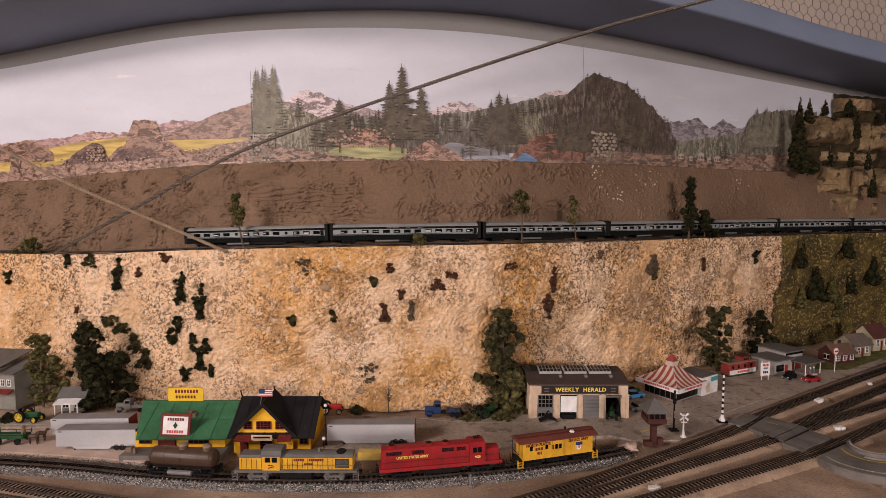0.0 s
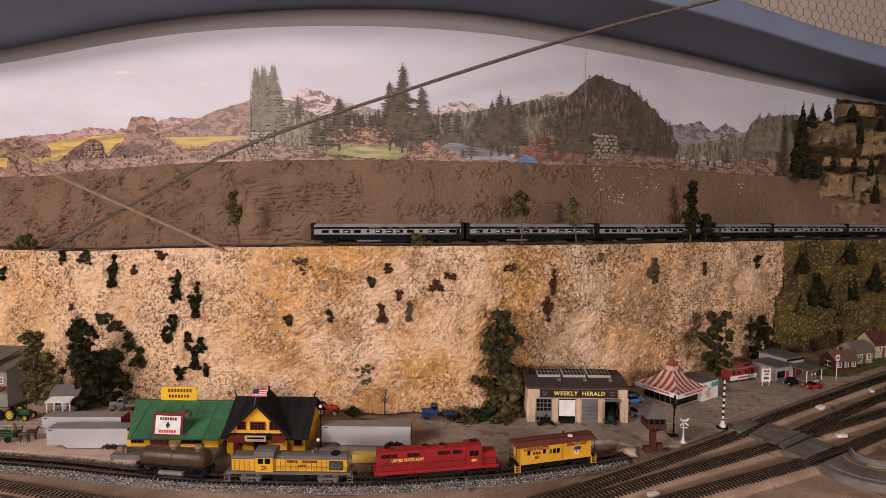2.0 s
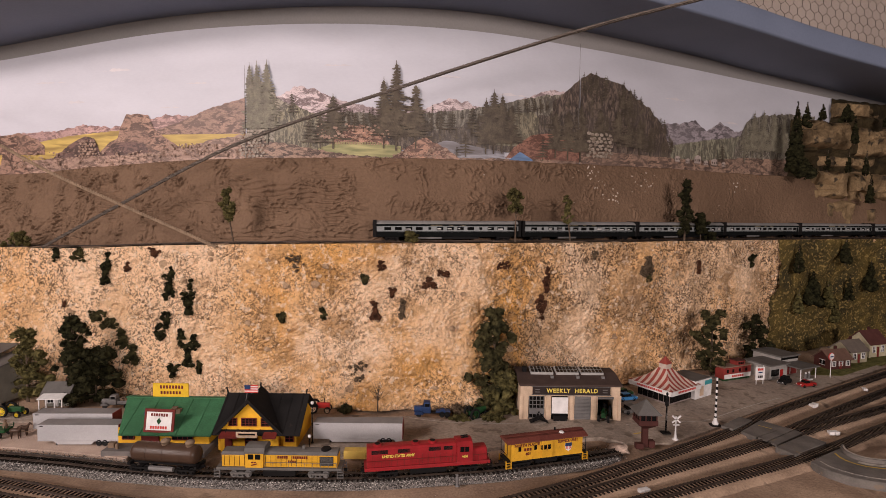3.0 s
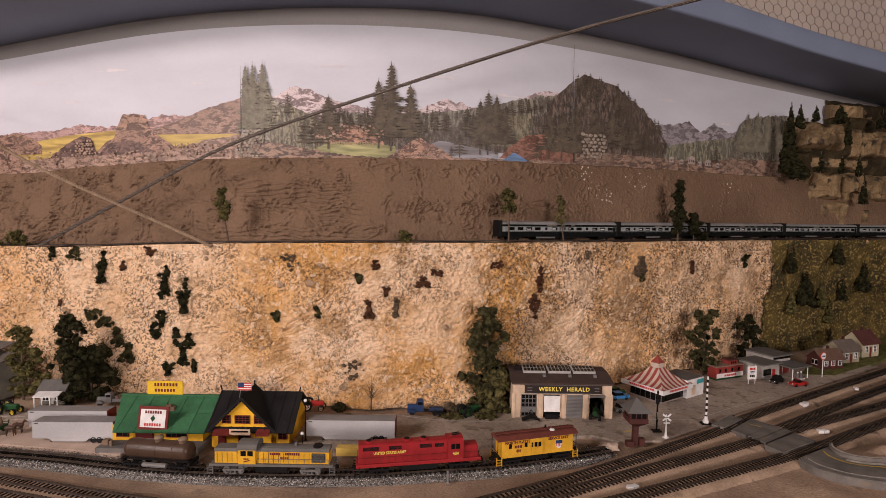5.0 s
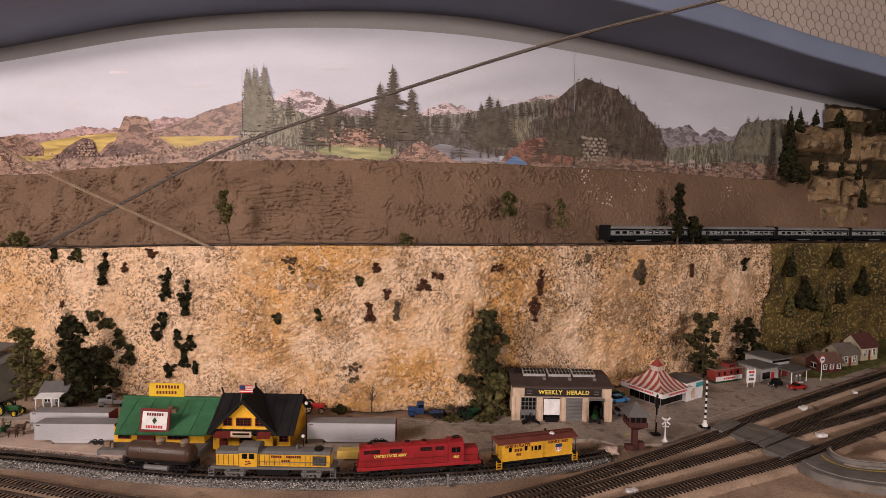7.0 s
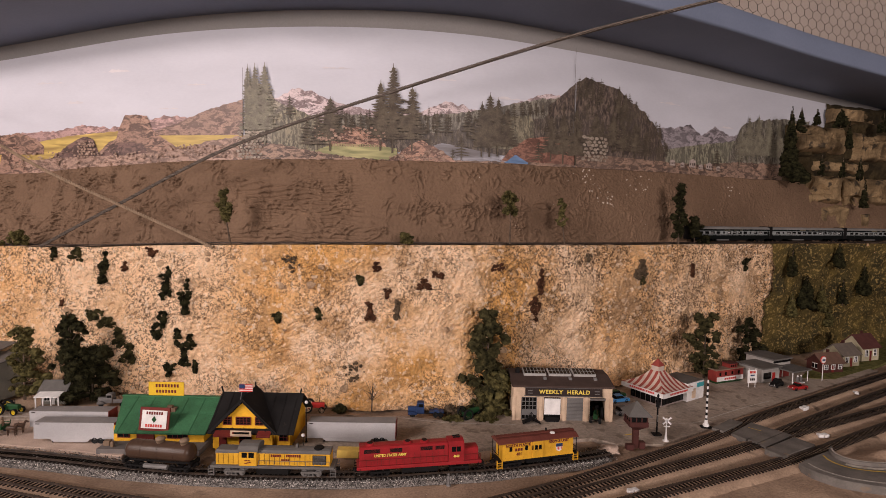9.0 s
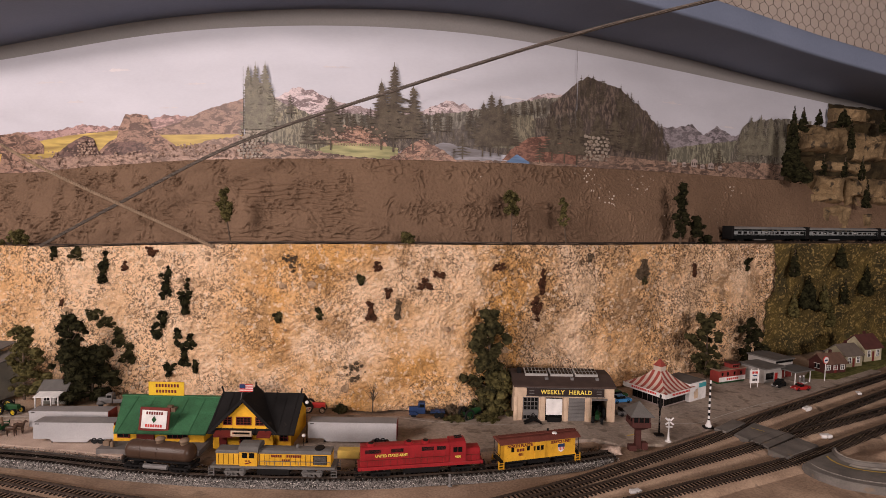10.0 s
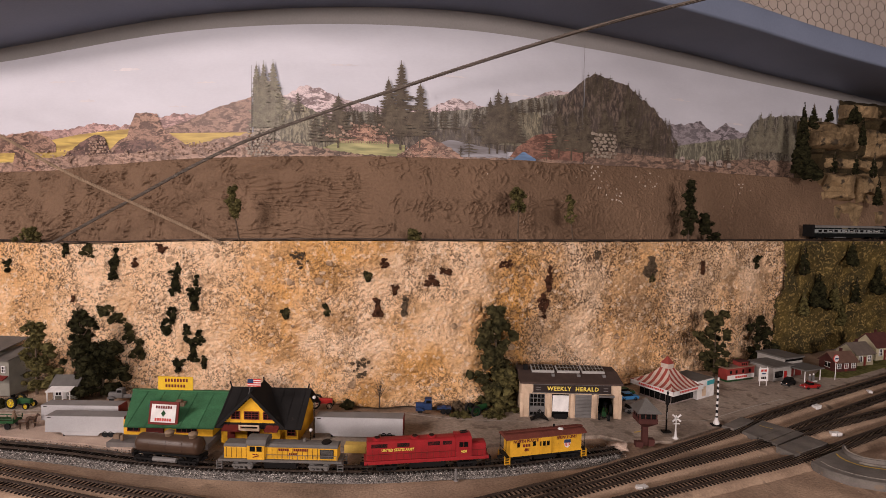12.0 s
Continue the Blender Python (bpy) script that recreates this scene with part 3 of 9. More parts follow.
PRINT_MATS = {k: print_mat(k.lower(), hazed(tuple(1.08 * v for v in a), 0.10), hazed(tuple(0.52 * v for v in b), 0.06), PRINT_STYLE.get(k, "rock")) for k, (a, b) in PRINT.items()}
BACKDROP = [
    ("pink_range", "PINK", 1, 0.004, 0.611, [(-1.150, 0.642), (-1.042, 0.646), (-0.953, 0.661), (-0.875, 0.652), (-0.781, 0.664), (-0.714, 0.682), (-0.637, 0.678), (-0.560, 0.686), (-0.491, 0.689)]),
    ("yellow_field", "FIELD", 2, 0.001, 0.555, [(-1.246, 0.585), (-1.134, 0.612), (-1.007, 0.631), (-0.833, 0.645), (-0.669, 0.637), (-0.492, 0.642)]),
    ("brown_slope", "SLOPE", 3, 0.003, 0.631, [(-0.740, 0.642), (-0.668, 0.664), (-0.591, 0.695), (-0.529, 0.711), (-0.490, 0.722)]),
    ("mesa", "MESA", 4, 0.002, 0.570, [(-0.917, 0.579), (-0.877, 0.613), (-0.852, 0.624), (-0.845, 0.648), (-0.826, 0.685), (-0.792, 0.686), (-0.760, 0.682), (-0.745, 0.645), (-0.716, 0.624), (-0.668, 0.597)]),
    ("dark_mound", "MOUND", 5, 0.003, 0.569, [(-1.055, 0.574), (-0.999, 0.610), (-0.954, 0.630), (-0.923, 0.623), (-0.904, 0.580)]),
    ("mesa_shadow", "MOUND", 5, 0.002, 0.572, [(-0.905, 0.576), (-0.870, 0.609), (-0.820, 0.614), (-0.775, 0.611), (-0.760, 0.588)]),
    ("red_butte", "MESA", 4, 0.003, 0.582, [(-1.243, 0.633), (-1.169, 0.643), (-1.111, 0.626), (-1.084, 0.605)]),
    ("desert_floor", "DESERT", 6, 0.003, 0.503, [(-1.248, 0.556), (-1.137, 0.566), (-1.010, 0.573), (-0.836, 0.579), (-0.687, 0.589), (-0.593, 0.614), (-0.492, 0.629)]),
    ("rock_spire", "MESA", 7, 0.004, 0.513, [(-1.244, 0.532), (-1.223, 0.598), (-1.192, 0.618), (-1.169, 0.583), (-1.135, 0.535)]),
    ("snow_range", "SNOW", 1, 0.005, 0.623, [(-0.417, 0.716), (-0.357, 0.749), (-0.313, 0.743), (-0.256, 0.718), (-0.192, 0.704), (-0.120, 0.690), (-0.035, 0.697), (0.030, 0.727), (0.082, 0.717), (0.127, 0.700), (0.220, 0.738), (0.308, 0.772), (0.390, 0.758)]),
    ("far_forest", "FORESTFAR", 2, 0.004, 0.608, [(-0.278, 0.681), (-0.206, 0.687), (-0.120, 0.676), (-0.035, 0.686), (0.082, 0.702), (0.173, 0.723), (0.268, 0.750), (0.353, 0.765), (0.390, 0.776)]),
    ("crag", "CRAG", 3, 0.004, 0.565, [(-0.486, 0.767), (-0.460, 0.766), (-0.423, 0.751), (-0.405, 0.720), (-0.365, 0.699), (-0.322, 0.676), (-0.264, 0.647), (-0.207, 0.619)]),
    ("green_slope", "GREEN", 4, 0.003, 0.572, [(-0.415, 0.673), (-0.365, 0.705), (-0.314, 0.682), (-0.264, 0.647), (-0.193, 0.605)]),
    ("near_forest", "FOREST", 4, 0.006, 0.597, [(-0.207, 0.628), (-0.135, 0.642), (-0.035, 0.638), (0.052, 0.656), (0.112, 0.679), (0.205, 0.687), (0.301, 0.704), (0.391, 0.730)]),
    ("clearing", "GREEN", 5, 0.002, 0.614, [(0.143, 0.654), (0.197, 0.698), (0.252, 0.707), (0.277, 0.685), (0.269, 0.648)]),
    ("meadow", "MEADOW", 6, 0.001, 0.573, [(-0.301, 0.593), (-0.250, 0.612), (-0.150, 0.611), (-0.092, 0.602)]),
    ("orange_rocks", "ORANGE", 6, 0.005, 0.605, [(-0.268, 0.611), (-0.228, 0.645), (-0.192, 0.656), (-0.149, 0.632), (-0.121, 0.611)]),
    ("brown_foreground", "EARTH", 7, 0.003, 0.556, [(-0.489, 0.630), (-0.442, 0.612), (-0.382, 0.606), (-0.301, 0.591), (-0.208, 0.578), (-0.114, 0.574), (-0.064, 0.580), (0.097, 0.578), (0.393, 0.588)]),
    ("rock_mound", "ORANGE", 8, 0.004, 0.566, [(-0.121, 0.568), (-0.071, 0.603), (-0.038, 0.626), (0.001, 0.612), (0.056, 0.578)]),
    ("stream", "STREAM", 6, 0.001, 0.578, [(-0.020, 0.606), (0.023, 0.621), (0.097, 0.608), (0.174, 0.597)]),
    ("red_slope", "RED", 8, 0.002, 0.583, [(0.177, 0.579), (0.202, 0.612), (0.253, 0.647), (0.310, 0.653), (0.352, 0.645), (0.392, 0.638)]),
    ("tent", "TENT", 9, 0.000, 0.577, [(0.187, 0.576), (0.218, 0.600), (0.254, 0.581)]),
    ("blue_range", "BLUE", 1, 0.004, 0.628, [(0.630, 0.697), (0.681, 0.714), (0.744, 0.720), (0.802, 0.736), (0.849, 0.705), (0.907, 0.739), (0.976, 0.714), (1.062, 0.738), (1.204, 0.724)]),
    ("valley", "VALLEY", 2, 0.003, 0.606, [(0.642, 0.631), (0.735, 0.656), (0.846, 0.677), (0.964, 0.695), (1.088, 0.717), (1.211, 0.721)]),
    ("big_mountain", "MOUNT", 3, 0.005, 0.582, [(0.392, 0.810), (0.419, 0.827), (0.466, 0.818), (0.531, 0.808), (0.571, 0.780), (0.624, 0.753), (0.670, 0.713), (0.710, 0.635)]),
    ("mountain_shoulder", "MOUNT", 3, 0.005, 0.618, [(0.309, 0.738), (0.349, 0.771), (0.389, 0.807)]),
    ("right_forest", "FORESTFAR", 4, 0.006, 0.601, [(0.971, 0.648), (1.023, 0.754), (1.085, 0.777), (1.208, 0.793)]),
    ("town_ground", "EARTH", 5, 0.003, 0.564, [(0.396, 0.619), (0.513, 0.615), (0.673, 0.613), (0.848, 0.613), (1.016, 0.632), (1.221, 0.637)]),
]
CONIFERS = [
    (-0.104, 0.591, 0.808, 0.039), (-0.135, 0.596, 0.768, 0.031), (-0.055, 0.597, 0.758, 0.034), (-0.262, 0.593, 0.726, 0.034), (-0.457, 0.607, 0.806, 0.024), (-0.431, 0.606, 0.808, 0.026),
    (-0.476, 0.607, 0.803, 0.016), (-0.411, 0.659, 0.723, 0.016), (-0.366, 0.673, 0.733, 0.013), (0.125, 0.589, 0.729, 0.030), (0.146, 0.590, 0.752, 0.033), (0.168, 0.593, 0.743, 0.030),
    (0.193, 0.600, 0.719, 0.025), (0.072, 0.579, 0.642, 0.019), (0.283, 0.579, 0.640, 0.014), (0.050, 0.578, 0.607, 0.009), (0.356, 0.584, 0.719, 0.037), (0.395, 0.582, 0.737, 0.035),
    (0.319, 0.589, 0.711, 0.031), (0.400, 0.762, 0.826, 0.012), (0.421, 0.760, 0.830, 0.012), (0.442, 0.755, 0.826, 0.013), (0.468, 0.751, 0.826, 0.012), (0.529, 0.725, 0.811, 0.014),
    (0.553, 0.703, 0.799, 0.014), (0.513, 0.625, 0.736, 0.030), (0.592, 0.612, 0.722, 0.028), (0.552, 0.617, 0.711, 0.027), (0.456, 0.625, 0.734, 0.029), (0.632, 0.609, 0.697, 0.022),
    (1.054, 0.628, 0.785, 0.035), (1.097, 0.630, 0.792, 0.035), (1.144, 0.632, 0.788, 0.036), (1.190, 0.628, 0.788, 0.033), (1.017, 0.617, 0.736, 0.024), (0.919, 0.609, 0.667, 0.020),
    (-0.323, 0.597, 0.673, 0.021), (-0.294, 0.593, 0.684, 0.024), (-0.207, 0.636, 0.684, 0.010), (-0.185, 0.636, 0.693, 0.010), (-0.167, 0.636, 0.686, 0.010), (0.009, 0.638, 0.698, 0.013),
    (0.032, 0.639, 0.693, 0.012), (0.090, 0.640, 0.709, 0.016), (0.212, 0.690, 0.732, 0.010), (0.236, 0.699, 0.739, 0.010), (0.255, 0.705, 0.743, 0.010),
]

backdrop = thing("scenic_backdrop", None, "printed paper backdrop of desert, mountains and pine forest", "backdrop", kind="structure")


def on_paper(x, z, rank):
    return Vector((x, wall_y(x) + 0.1395 - 0.0006 * rank, z))


for name, key, rank, jag, foot, ridge in BACKDROP:
    bm = bmesh.new()
    if ridge[0][0] < -1.1:
        ridge = [(ridge[0][0] - 0.3, ridge[0][1] - 0.02)] + ridge
    if ridge[-1][0] > 1.2:
        ridge = ridge + [(1.33, ridge[-1][1])]
    x0, x1 = ridge[0][0], ridge[-1][0]
    cols = []
    for x in steps(x0, x1, max(8, int((x1 - x0) / 0.004))):
        top = np.interp(x, [p[0] for p in ridge], [p[1] for p in ridge])
        top += jag * (fbm(x * 60, rank, 2.0, 4) * 1.2)
        cols.append([on_paper(x, foot, rank), on_paper(x, max(foot + 0.0005, top), rank)])
    sheet(bm, cols)
    part(name, bm, PRINT_MATS[key], backdrop)


def flat_conifer(bm, x, z0, z1, half, rank, rng):
    """The outline of a printed pine: a thin trunk and ragged boughs."""
    h = z1 - z0
    tiers = max(6, int(h / 0.0085))
    for i in range(tiers):
        f = i / tiers
        zc = z0 + h * (0.20 + 0.80 * f)
        w = half * 1.45 * (1 - f) ** 0.75 * rng.uniform(0.7, 1.1) + 0.0012
        t = min(h * 0.03, 0.0036) * rng.uniform(0.8, 1.2)
        for side in (-1, 1):
            ww = w * rng.uniform(0.65, 1.1)
            lift = zc + rng.uniform(-0.3, 0.3) * t
            q = [(x, lift + 2.2 * t), (x + side * ww * 0.45, lift + 0.5 * t), (x + side * ww, lift - 0.1 * t), (x + side * ww * 0.8, lift - 0.9 * t), (x + side * ww * 0.5, lift - 1.1 * t), (x + side * ww * 0.25, lift - 0.6 * t), (x, lift - 0.4 * t)]
            bm.faces.new([bm.verts.new(on_paper(a, b, rank)) for a, b in q])
    t = half * 0.05 + 0.0004
    bm.faces.new([bm.verts.new(on_paper(a, b, rank)) for a, b in ((x - t, z0), (x + t, z0), (x + t * 0.3, z1 + h * 0.03), (x - t * 0.3, z1 + h * 0.03))])


M_PINE_PRINT = mat("print_pine", (0.13, 0.105, 0.075), (0.075, 0.058, 0.045), 60, 300, 0.5, bump=0.02, grain=0.5)
M_PINE_PALE = mat("print_pale_pine", (0.22, 0.20, 0.145), (0.15, 0.13, 0.10), 60, 300, 0.5, bump=0.02, grain=0.5)
rng = random.Random(4)
for name, pale in (("printed_pines", False), ("pale_printed_pines", True)):
    bm = bmesh.new()
    for k, (x, z0, z1, half) in enumerate(CONIFERS):
        if (x > 1.0 or x < -0.4) == pale:
            flat_conifer(bm, x, z0, z1, half * (1.1 if x < -0.4 else 1.0), 10 + 0.05 * k, rng)
    for k in range(150 if not pale else 40):
        x = rng.uniform(-0.25, 0.36) if not pale else rng.uniform(0.80, 1.17)
        z = np.interp(x, [-0.25, 0.05, 0.36, 0.80, 1.17], [0.655, 0.665, 0.715, 0.60, 0.64]) + rng.uniform(-0.05, 0.02)
        flat_conifer(bm, x, z, z + rng.uniform(0.018, 0.034), rng.uniform(0.003, 0.006), 4.6 + 0.004 * k, rng)
    if not pale:
        for k in range(110):
            x = rng.uniform(0.40, 0.72)
            top = np.interp(x, [0.40, 0.44, 0.56, 0.66, 0.72], [0.82, 0.815, 0.785, 0.73, 0.66])
            z = rng.uniform(0.60, top - 0.012)
            flat_conifer(bm, x, z, z + rng.uniform(0.02, 0.045), rng.uniform(0.004, 0.009), 4.6 + 0.004 * k, rng)
    part(name, bm, M_PINE_PALE if pale else M_PINE_PRINT, backdrop)["kind"] = "stuff"


def printed_stones(name, x0, x1, z0, z1, n, size, material, seed, packed=False):
    """A printed heap of stones: rounded outlines with dark gaps between them."""
    r = random.Random(seed)
    bm = bmesh.new()
    pitch = max(size * 1.5, math.sqrt((x1 - x0) * (z1 - z0) / n))
    k = 0
    for row in range(int((z1 - z0) / (pitch * 0.75)) + 1):
        for col in range(int((x1 - x0) / pitch) + 1):
            k += 1
            x, z = x0 + (col + 0.5 * (row % 2) + r.uniform(-0.2, 0.2)) * pitch, z0 + (row + r.uniform(-0.2, 0.2)) * pitch * 0.75
            if not packed:
                x, z = r.uniform(x0, x1), z0 + (z1 - z0) * r.random() ** 1.5
            s, a0 = min(pitch * 0.52, size) * r.uniform(0.35, 1.0) ** (0.4 if packed else 1.0), r.uniform(0, 6.3)
            bm.faces.new([bm.verts.new(on_paper(x + s * math.cos(a0 + i * 0.7) * r.uniform(0.85, 1.1), z + s * 0.72 * math.sin(a0 + i * 0.7) * r.uniform(0.85, 1.1), 13 + k * 0.006)) for i in range(9)])
    part(name, bm, material, backdrop)["kind"] = "stuff"


M_STONE_PRINT = mat("print_stone", (0.38, 0.32, 0.26), (0.20, 0.155, 0.12), 120, 400, 0.5, bump=0.02, grain=0.4)
M_STONE_PINK = mat("print_pink_stone", (0.40, 0.28, 0.215), (0.18, 0.11, 0.08), 120, 400, 0.5, bump=0.02, grain=0.4)
printed_stones("printed_boulders", 0.420, 0.495, 0.60, 0.662, 46, 0.009, M_STONE_PRINT, 1, True)
printed_stones("printed_rubble", -0.50, -0.44, 0.575, 0.64, 40, 0.007, M_STONE_PRINT, 2, True)
printed_stones("printed_mound_rocks", -0.968, -0.918, 0.575, 0.617, 40, 0.006, M_STONE_PINK, 8, True)
printed_stones("printed_desert_stones", -0.72, -0.50, 0.575, 0.607, 130, 0.0045, M_STONE_PINK, 3)
printed_stones("printed_gravel", -1.22, -0.72, 0.545, 0.59, 170, 0.004, M_STONE_PINK, 4)
printed_stones("printed_slope_stones", -0.30, -0.12, 0.62, 0.655, 40, 0.005, M_STONE_PINK, 5)
printed_stones("printed_mound_stones", -0.11, 0.03, 0.575, 0.60, 40, 0.005, M_STONE_PINK, 6)
M_PALE_HOUSE = mat("print_pale_house", (0.46, 0.38, 0.34), (0.34, 0.27, 0.24), 120, 400, 0.5, bump=0.02, grain=0.3)
M_INK = mat("print_ink", (0.10, 0.07, 0.06), (0.06, 0.045, 0.04), 120, 400, 0.5, bump=0, grain=0.1)
for k, (x, z, w, h) in enumerate(((0.735, 0.603, 0.020, 0.014), (0.775, 0.600, 0.016, 0.012), (0.815, 0.602, 0.026, 0.020), (0.850, 0.598, 0.018, 0.012), (0.885, 0.600, 0.026, 0.016), (0.925, 0.598, 0.016, 0.012))):
    bm = bmesh.new()
    bm.faces.new([bm.verts.new(on_paper(a, b, 13 + 0.01 * k)) for a, b in ((x - w / 2, z), (x + w / 2, z), (x + w / 2, z + h), (x + w * 0.1, z + h * 1.35), (x - w / 2, z + h))])
    house = part("printed_house", bm, M_PALE_HOUSE, backdrop)
    for d in (-0.28, 0.05, 0.32):
        bm = bmesh.new()
        bm.faces.new([bm.verts.new(on_paper(x + w * d + a * w * 0.07, z + h * 0.5 + b * h * 0.2, 14)) for a, b in ((-1, -1), (1, -1), (1, 1), (-1, 1))])
        part("printed_window", bm, M_INK, house)
M_SEAM = mat("seam_shadow_gap", (0.16, 0.14, 0.13))
for x, z0, z1 in ((-0.489, 0.575, 0.80), (0.385, 0.67, 0.90)):
    bm = bmesh.new()
    bm.faces.new([bm.verts.new(on_paper(a, b, 12)) for a, b in ((x, z0), (x + 0.0014, z0), (x + 0.0008, z1), (x, z1))])
    part("paper_seam", bm, M_SEAM, backdrop)
M_CLOUD = mat("print_cloud", (0.64, 0.60, 0.615), (0.57, 0.545, 0.575), 20, 100, 0.6, bump=0, grain=0.1)
for k, (x, z, w) in enumerate(((-1.06, 0.775, 0.10), (-0.85, 0.80, 0.09), (-0.62, 0.76, 0.07), (-0.98, 0.72, 0.06), (-0.25, 0.80, 0.08), (0.02, 0.78, 0.09), (0.2, 0.745, 0.1), (0.72, 0.79, 0.09), (0.95, 0.74, 0.08), (-0.7, 0.70, 0.06))):
    bm = bmesh.new()
    cols = []
    for s in steps(-1, 1, 24):
        hgt = 0.006 * (1 - s * s) * (0.6 + noise.noise(Vector((s * 3, k, 0.5))))
        cols.append([on_paper(x + s * w * 0.5, z - 0.3 * hgt, 0.6), on_paper(x + s * w * 0.5, z + abs(hgt), 0.6)])
    sheet(bm, cols)
    part("printed_cloud", bm, M_CLOUD, backdrop)


# ---- wire netting above the beam ----
M_WIRE = mat("galvanised_wire", (0.07, 0.055, 0.045), rough=0.6, metal=0.3, bump=0)
bm = bmesh.new()
wide, seg, rise = 0.017, 0.015, 0.010
for i in range(95):
    x = 0.30 + i * wide
    for j in range(9):
        z = 0.962 - 0.035 * max(0.0, x - 1.0) + j * 2 * (seg + rise) + (seg + rise if i % 2 else 0)

        def node(dx, dz):
            return Vector((x + dx, wall_y(x + dx) - 0.10, z + dz))
        rod(bm, node(0, 0), node(0, seg), 0.0009, sides=4, caps=False)
        rod(bm, node(0, seg), node(wide, seg + rise), 0.0006, sides=4, caps=False)
        rod(bm, node(0, 0), node(wide, -rise), 0.0006, sides=4, caps=False)
solo("wire_netting", bm, M_WIRE, "hexagonal galvanised wire netting above the beam", "netting", kind="stuff")


# ---- railway track ----
M_TIE = mat("dark_tie", (0.026, 0.020, 0.017), (0.012, 0.010, 0.008), 60, 400, 0.85, vary=0.35, bump=0.3, gloss=0.05)
M_RAIL = mat("weathered_rail", (0.085, 0.062, 0.048), (0.045, 0.033, 0.027), 90, 500, 0.5, metal=0.5, bump=0.1)
M_BALLAST_BED = mat("ballast_bed", (0.34, 0.31, 0.285), (0.04, 0.035, 0.032), 420, 900, 0.95, bump=0.9, grain=0.8)


def polyline(points, step):
    """Evenly spaced (place, heading) along a smooth line through points."""
    pts = [Vector((*p, 0)) if len(p) == 2 else Vector(p) for p in points]
    dense = []
    for k in range(len(pts) - 1):
        p0, p1, p2, p3 = pts[max(k - 1, 0)], pts[k], pts[k + 1], pts[min(k + 2, len(pts) - 1)]
        for t in steps(0, 1, 24)[:-1]:
            dense.append(0.5 * ((2 * p1) + (p2 - p0) * t + (2 * p0 - 5 * p1 + 4 * p2 - p3) * t * t + (3 * p1 - p0 - 3 * p2 + p3) * t ** 3))
    dense.append(pts[-1])
    arc = [0.0]
    for a, b in zip(dense, dense[1:]):
        arc.append(arc[-1] + (b - a).length)
    out = []
    for s in np.arange(0, arc[-1], step):
        k = max(0, min(len(dense) - 2, int(np.searchsorted(arc, s)) - 1))
        d = (dense[k + 1] - dense[k])
        f = (s - arc[k]) / max(1e-9, arc[k + 1] - arc[k])
        out.append((dense[k] + d * f, math.atan2(d.y, d.x)))
    return out


TIE = bmesh.new()
box(TIE, -0.00135, 0.00135, -0.0140, 0.0140, 0.0, 0.0026)
TIE_MESH = mesh("tie", TIE, M_TIE)


def rail_mesh(points, z, gauge=0.0083):
    bm = bmesh.new()
    for side in (-1, 1):
        rows = []
        for p, a in polyline(points, 0.012):
            n = Vector((-math.sin(a), math.cos(a), 0)) * side
            rows.append([p + n * (gauge + o) + Vector((0, 0, z + h)) for o, h in ((-0.0014, 0), (-0.0006, 0.0007), (-0.0009, 0.0018), (-0.0009, 0.0028), (0.0009, 0.0028), (0.0009, 0.0018), (0.0006, 0.0007), (0.0014, 0))])
        sheet(bm, rows, close=True)
    return bm


def roadbed(points, z):
    """A low strip of glued dirt between and beside the ties."""
    bm = bmesh.new()
    rows = []
    for p, a in polyline(points, 0.008):
        n = Vector((-math.sin(a), math.cos(a), 0))
        rows.append([p + n * (w + 0.003 * noise.noise(Vector((p.x * 30, p.y * 30, w * 90)))) + Vector((0, 0, h + 0.0007 * noise.noise(Vector((p.x * 90, p.y * 90, w * 300))))) for w, h in ((-0.034, -0.006), (-0.023, z - 0.0002), (-0.012, z + 0.0012), (0.0, z + 0.0014), (0.012, z + 0.0012), (0.023, z - 0.0002), (0.034, -0.006))])
    sheet(bm, rows)
    return bm


def track(points, label, z=0.004, tie_step=0.0082, bed=True):
    t = thing("railway_track", None, label, "railway track", "tracks on the table", kind="structure")
    if bed:
        part("roadbed", roadbed(points, z), M_DIRT, t, "dirt roadbed", smooth=True)
    part("rails", rail_mesh(points, z + 0.0026), M_RAIL, t, "weathered brown steel rails")
    for p, a in polyline(points, tie_step):
        ob = new("tie", TIE_MESH)
        ob.parent = t
        ob.matrix_basis = pose(p.x, p.y, z, 0, 0, math.degrees(a) + random.uniform(-2, 2))
    return t


FRONT_LINE = [(-1.250, 0.923), (-0.950, 0.915), (-0.790, 0.903), (-0.626, 0.882), (-0.515, 0.862), (-0.362, 0.844), (-0.211, 0.840), (-0.080, 0.845), (0.015, 0.860), (0.116, 0.876), (0.269, 0.919), (0.345, 0.946)]
YARD_LINE = [(-0.250, 0.647), (0.000, 0.722), (0.157, 0.792), (0.308, 0.870), (0.609, 1.047), (0.721, 1.130), (1.244, 1.445), (1.900, 1.827)]
MIDDLE_LINE = [(0.100, 0.722), (0.207, 0.782), (0.292, 0.824), (0.381, 0.869), (0.643, 0.995), (0.739, 1.062), (1.132, 1.304), (1.800, 1.707)]
BRANCH_LINE = [(0.643, 0.987), (0.753, 1.050), (1.036, 1.189), (1.700, 1.517)]
OUTER_LINE = [(0.020, 0.642), (0.335, 0.787), (0.690, 0.942), (0.942, 1.077), (1.600, 1.427)]
CORNER_LINE = [(-1.200, 0.925), (-0.900, 0.872), (-0.713, 0.822), (-0.635, 0.803), (-0.576, 0.789), (-0.471, 0.764), (-0.375, 0.744), (-0.200, 0.705)]
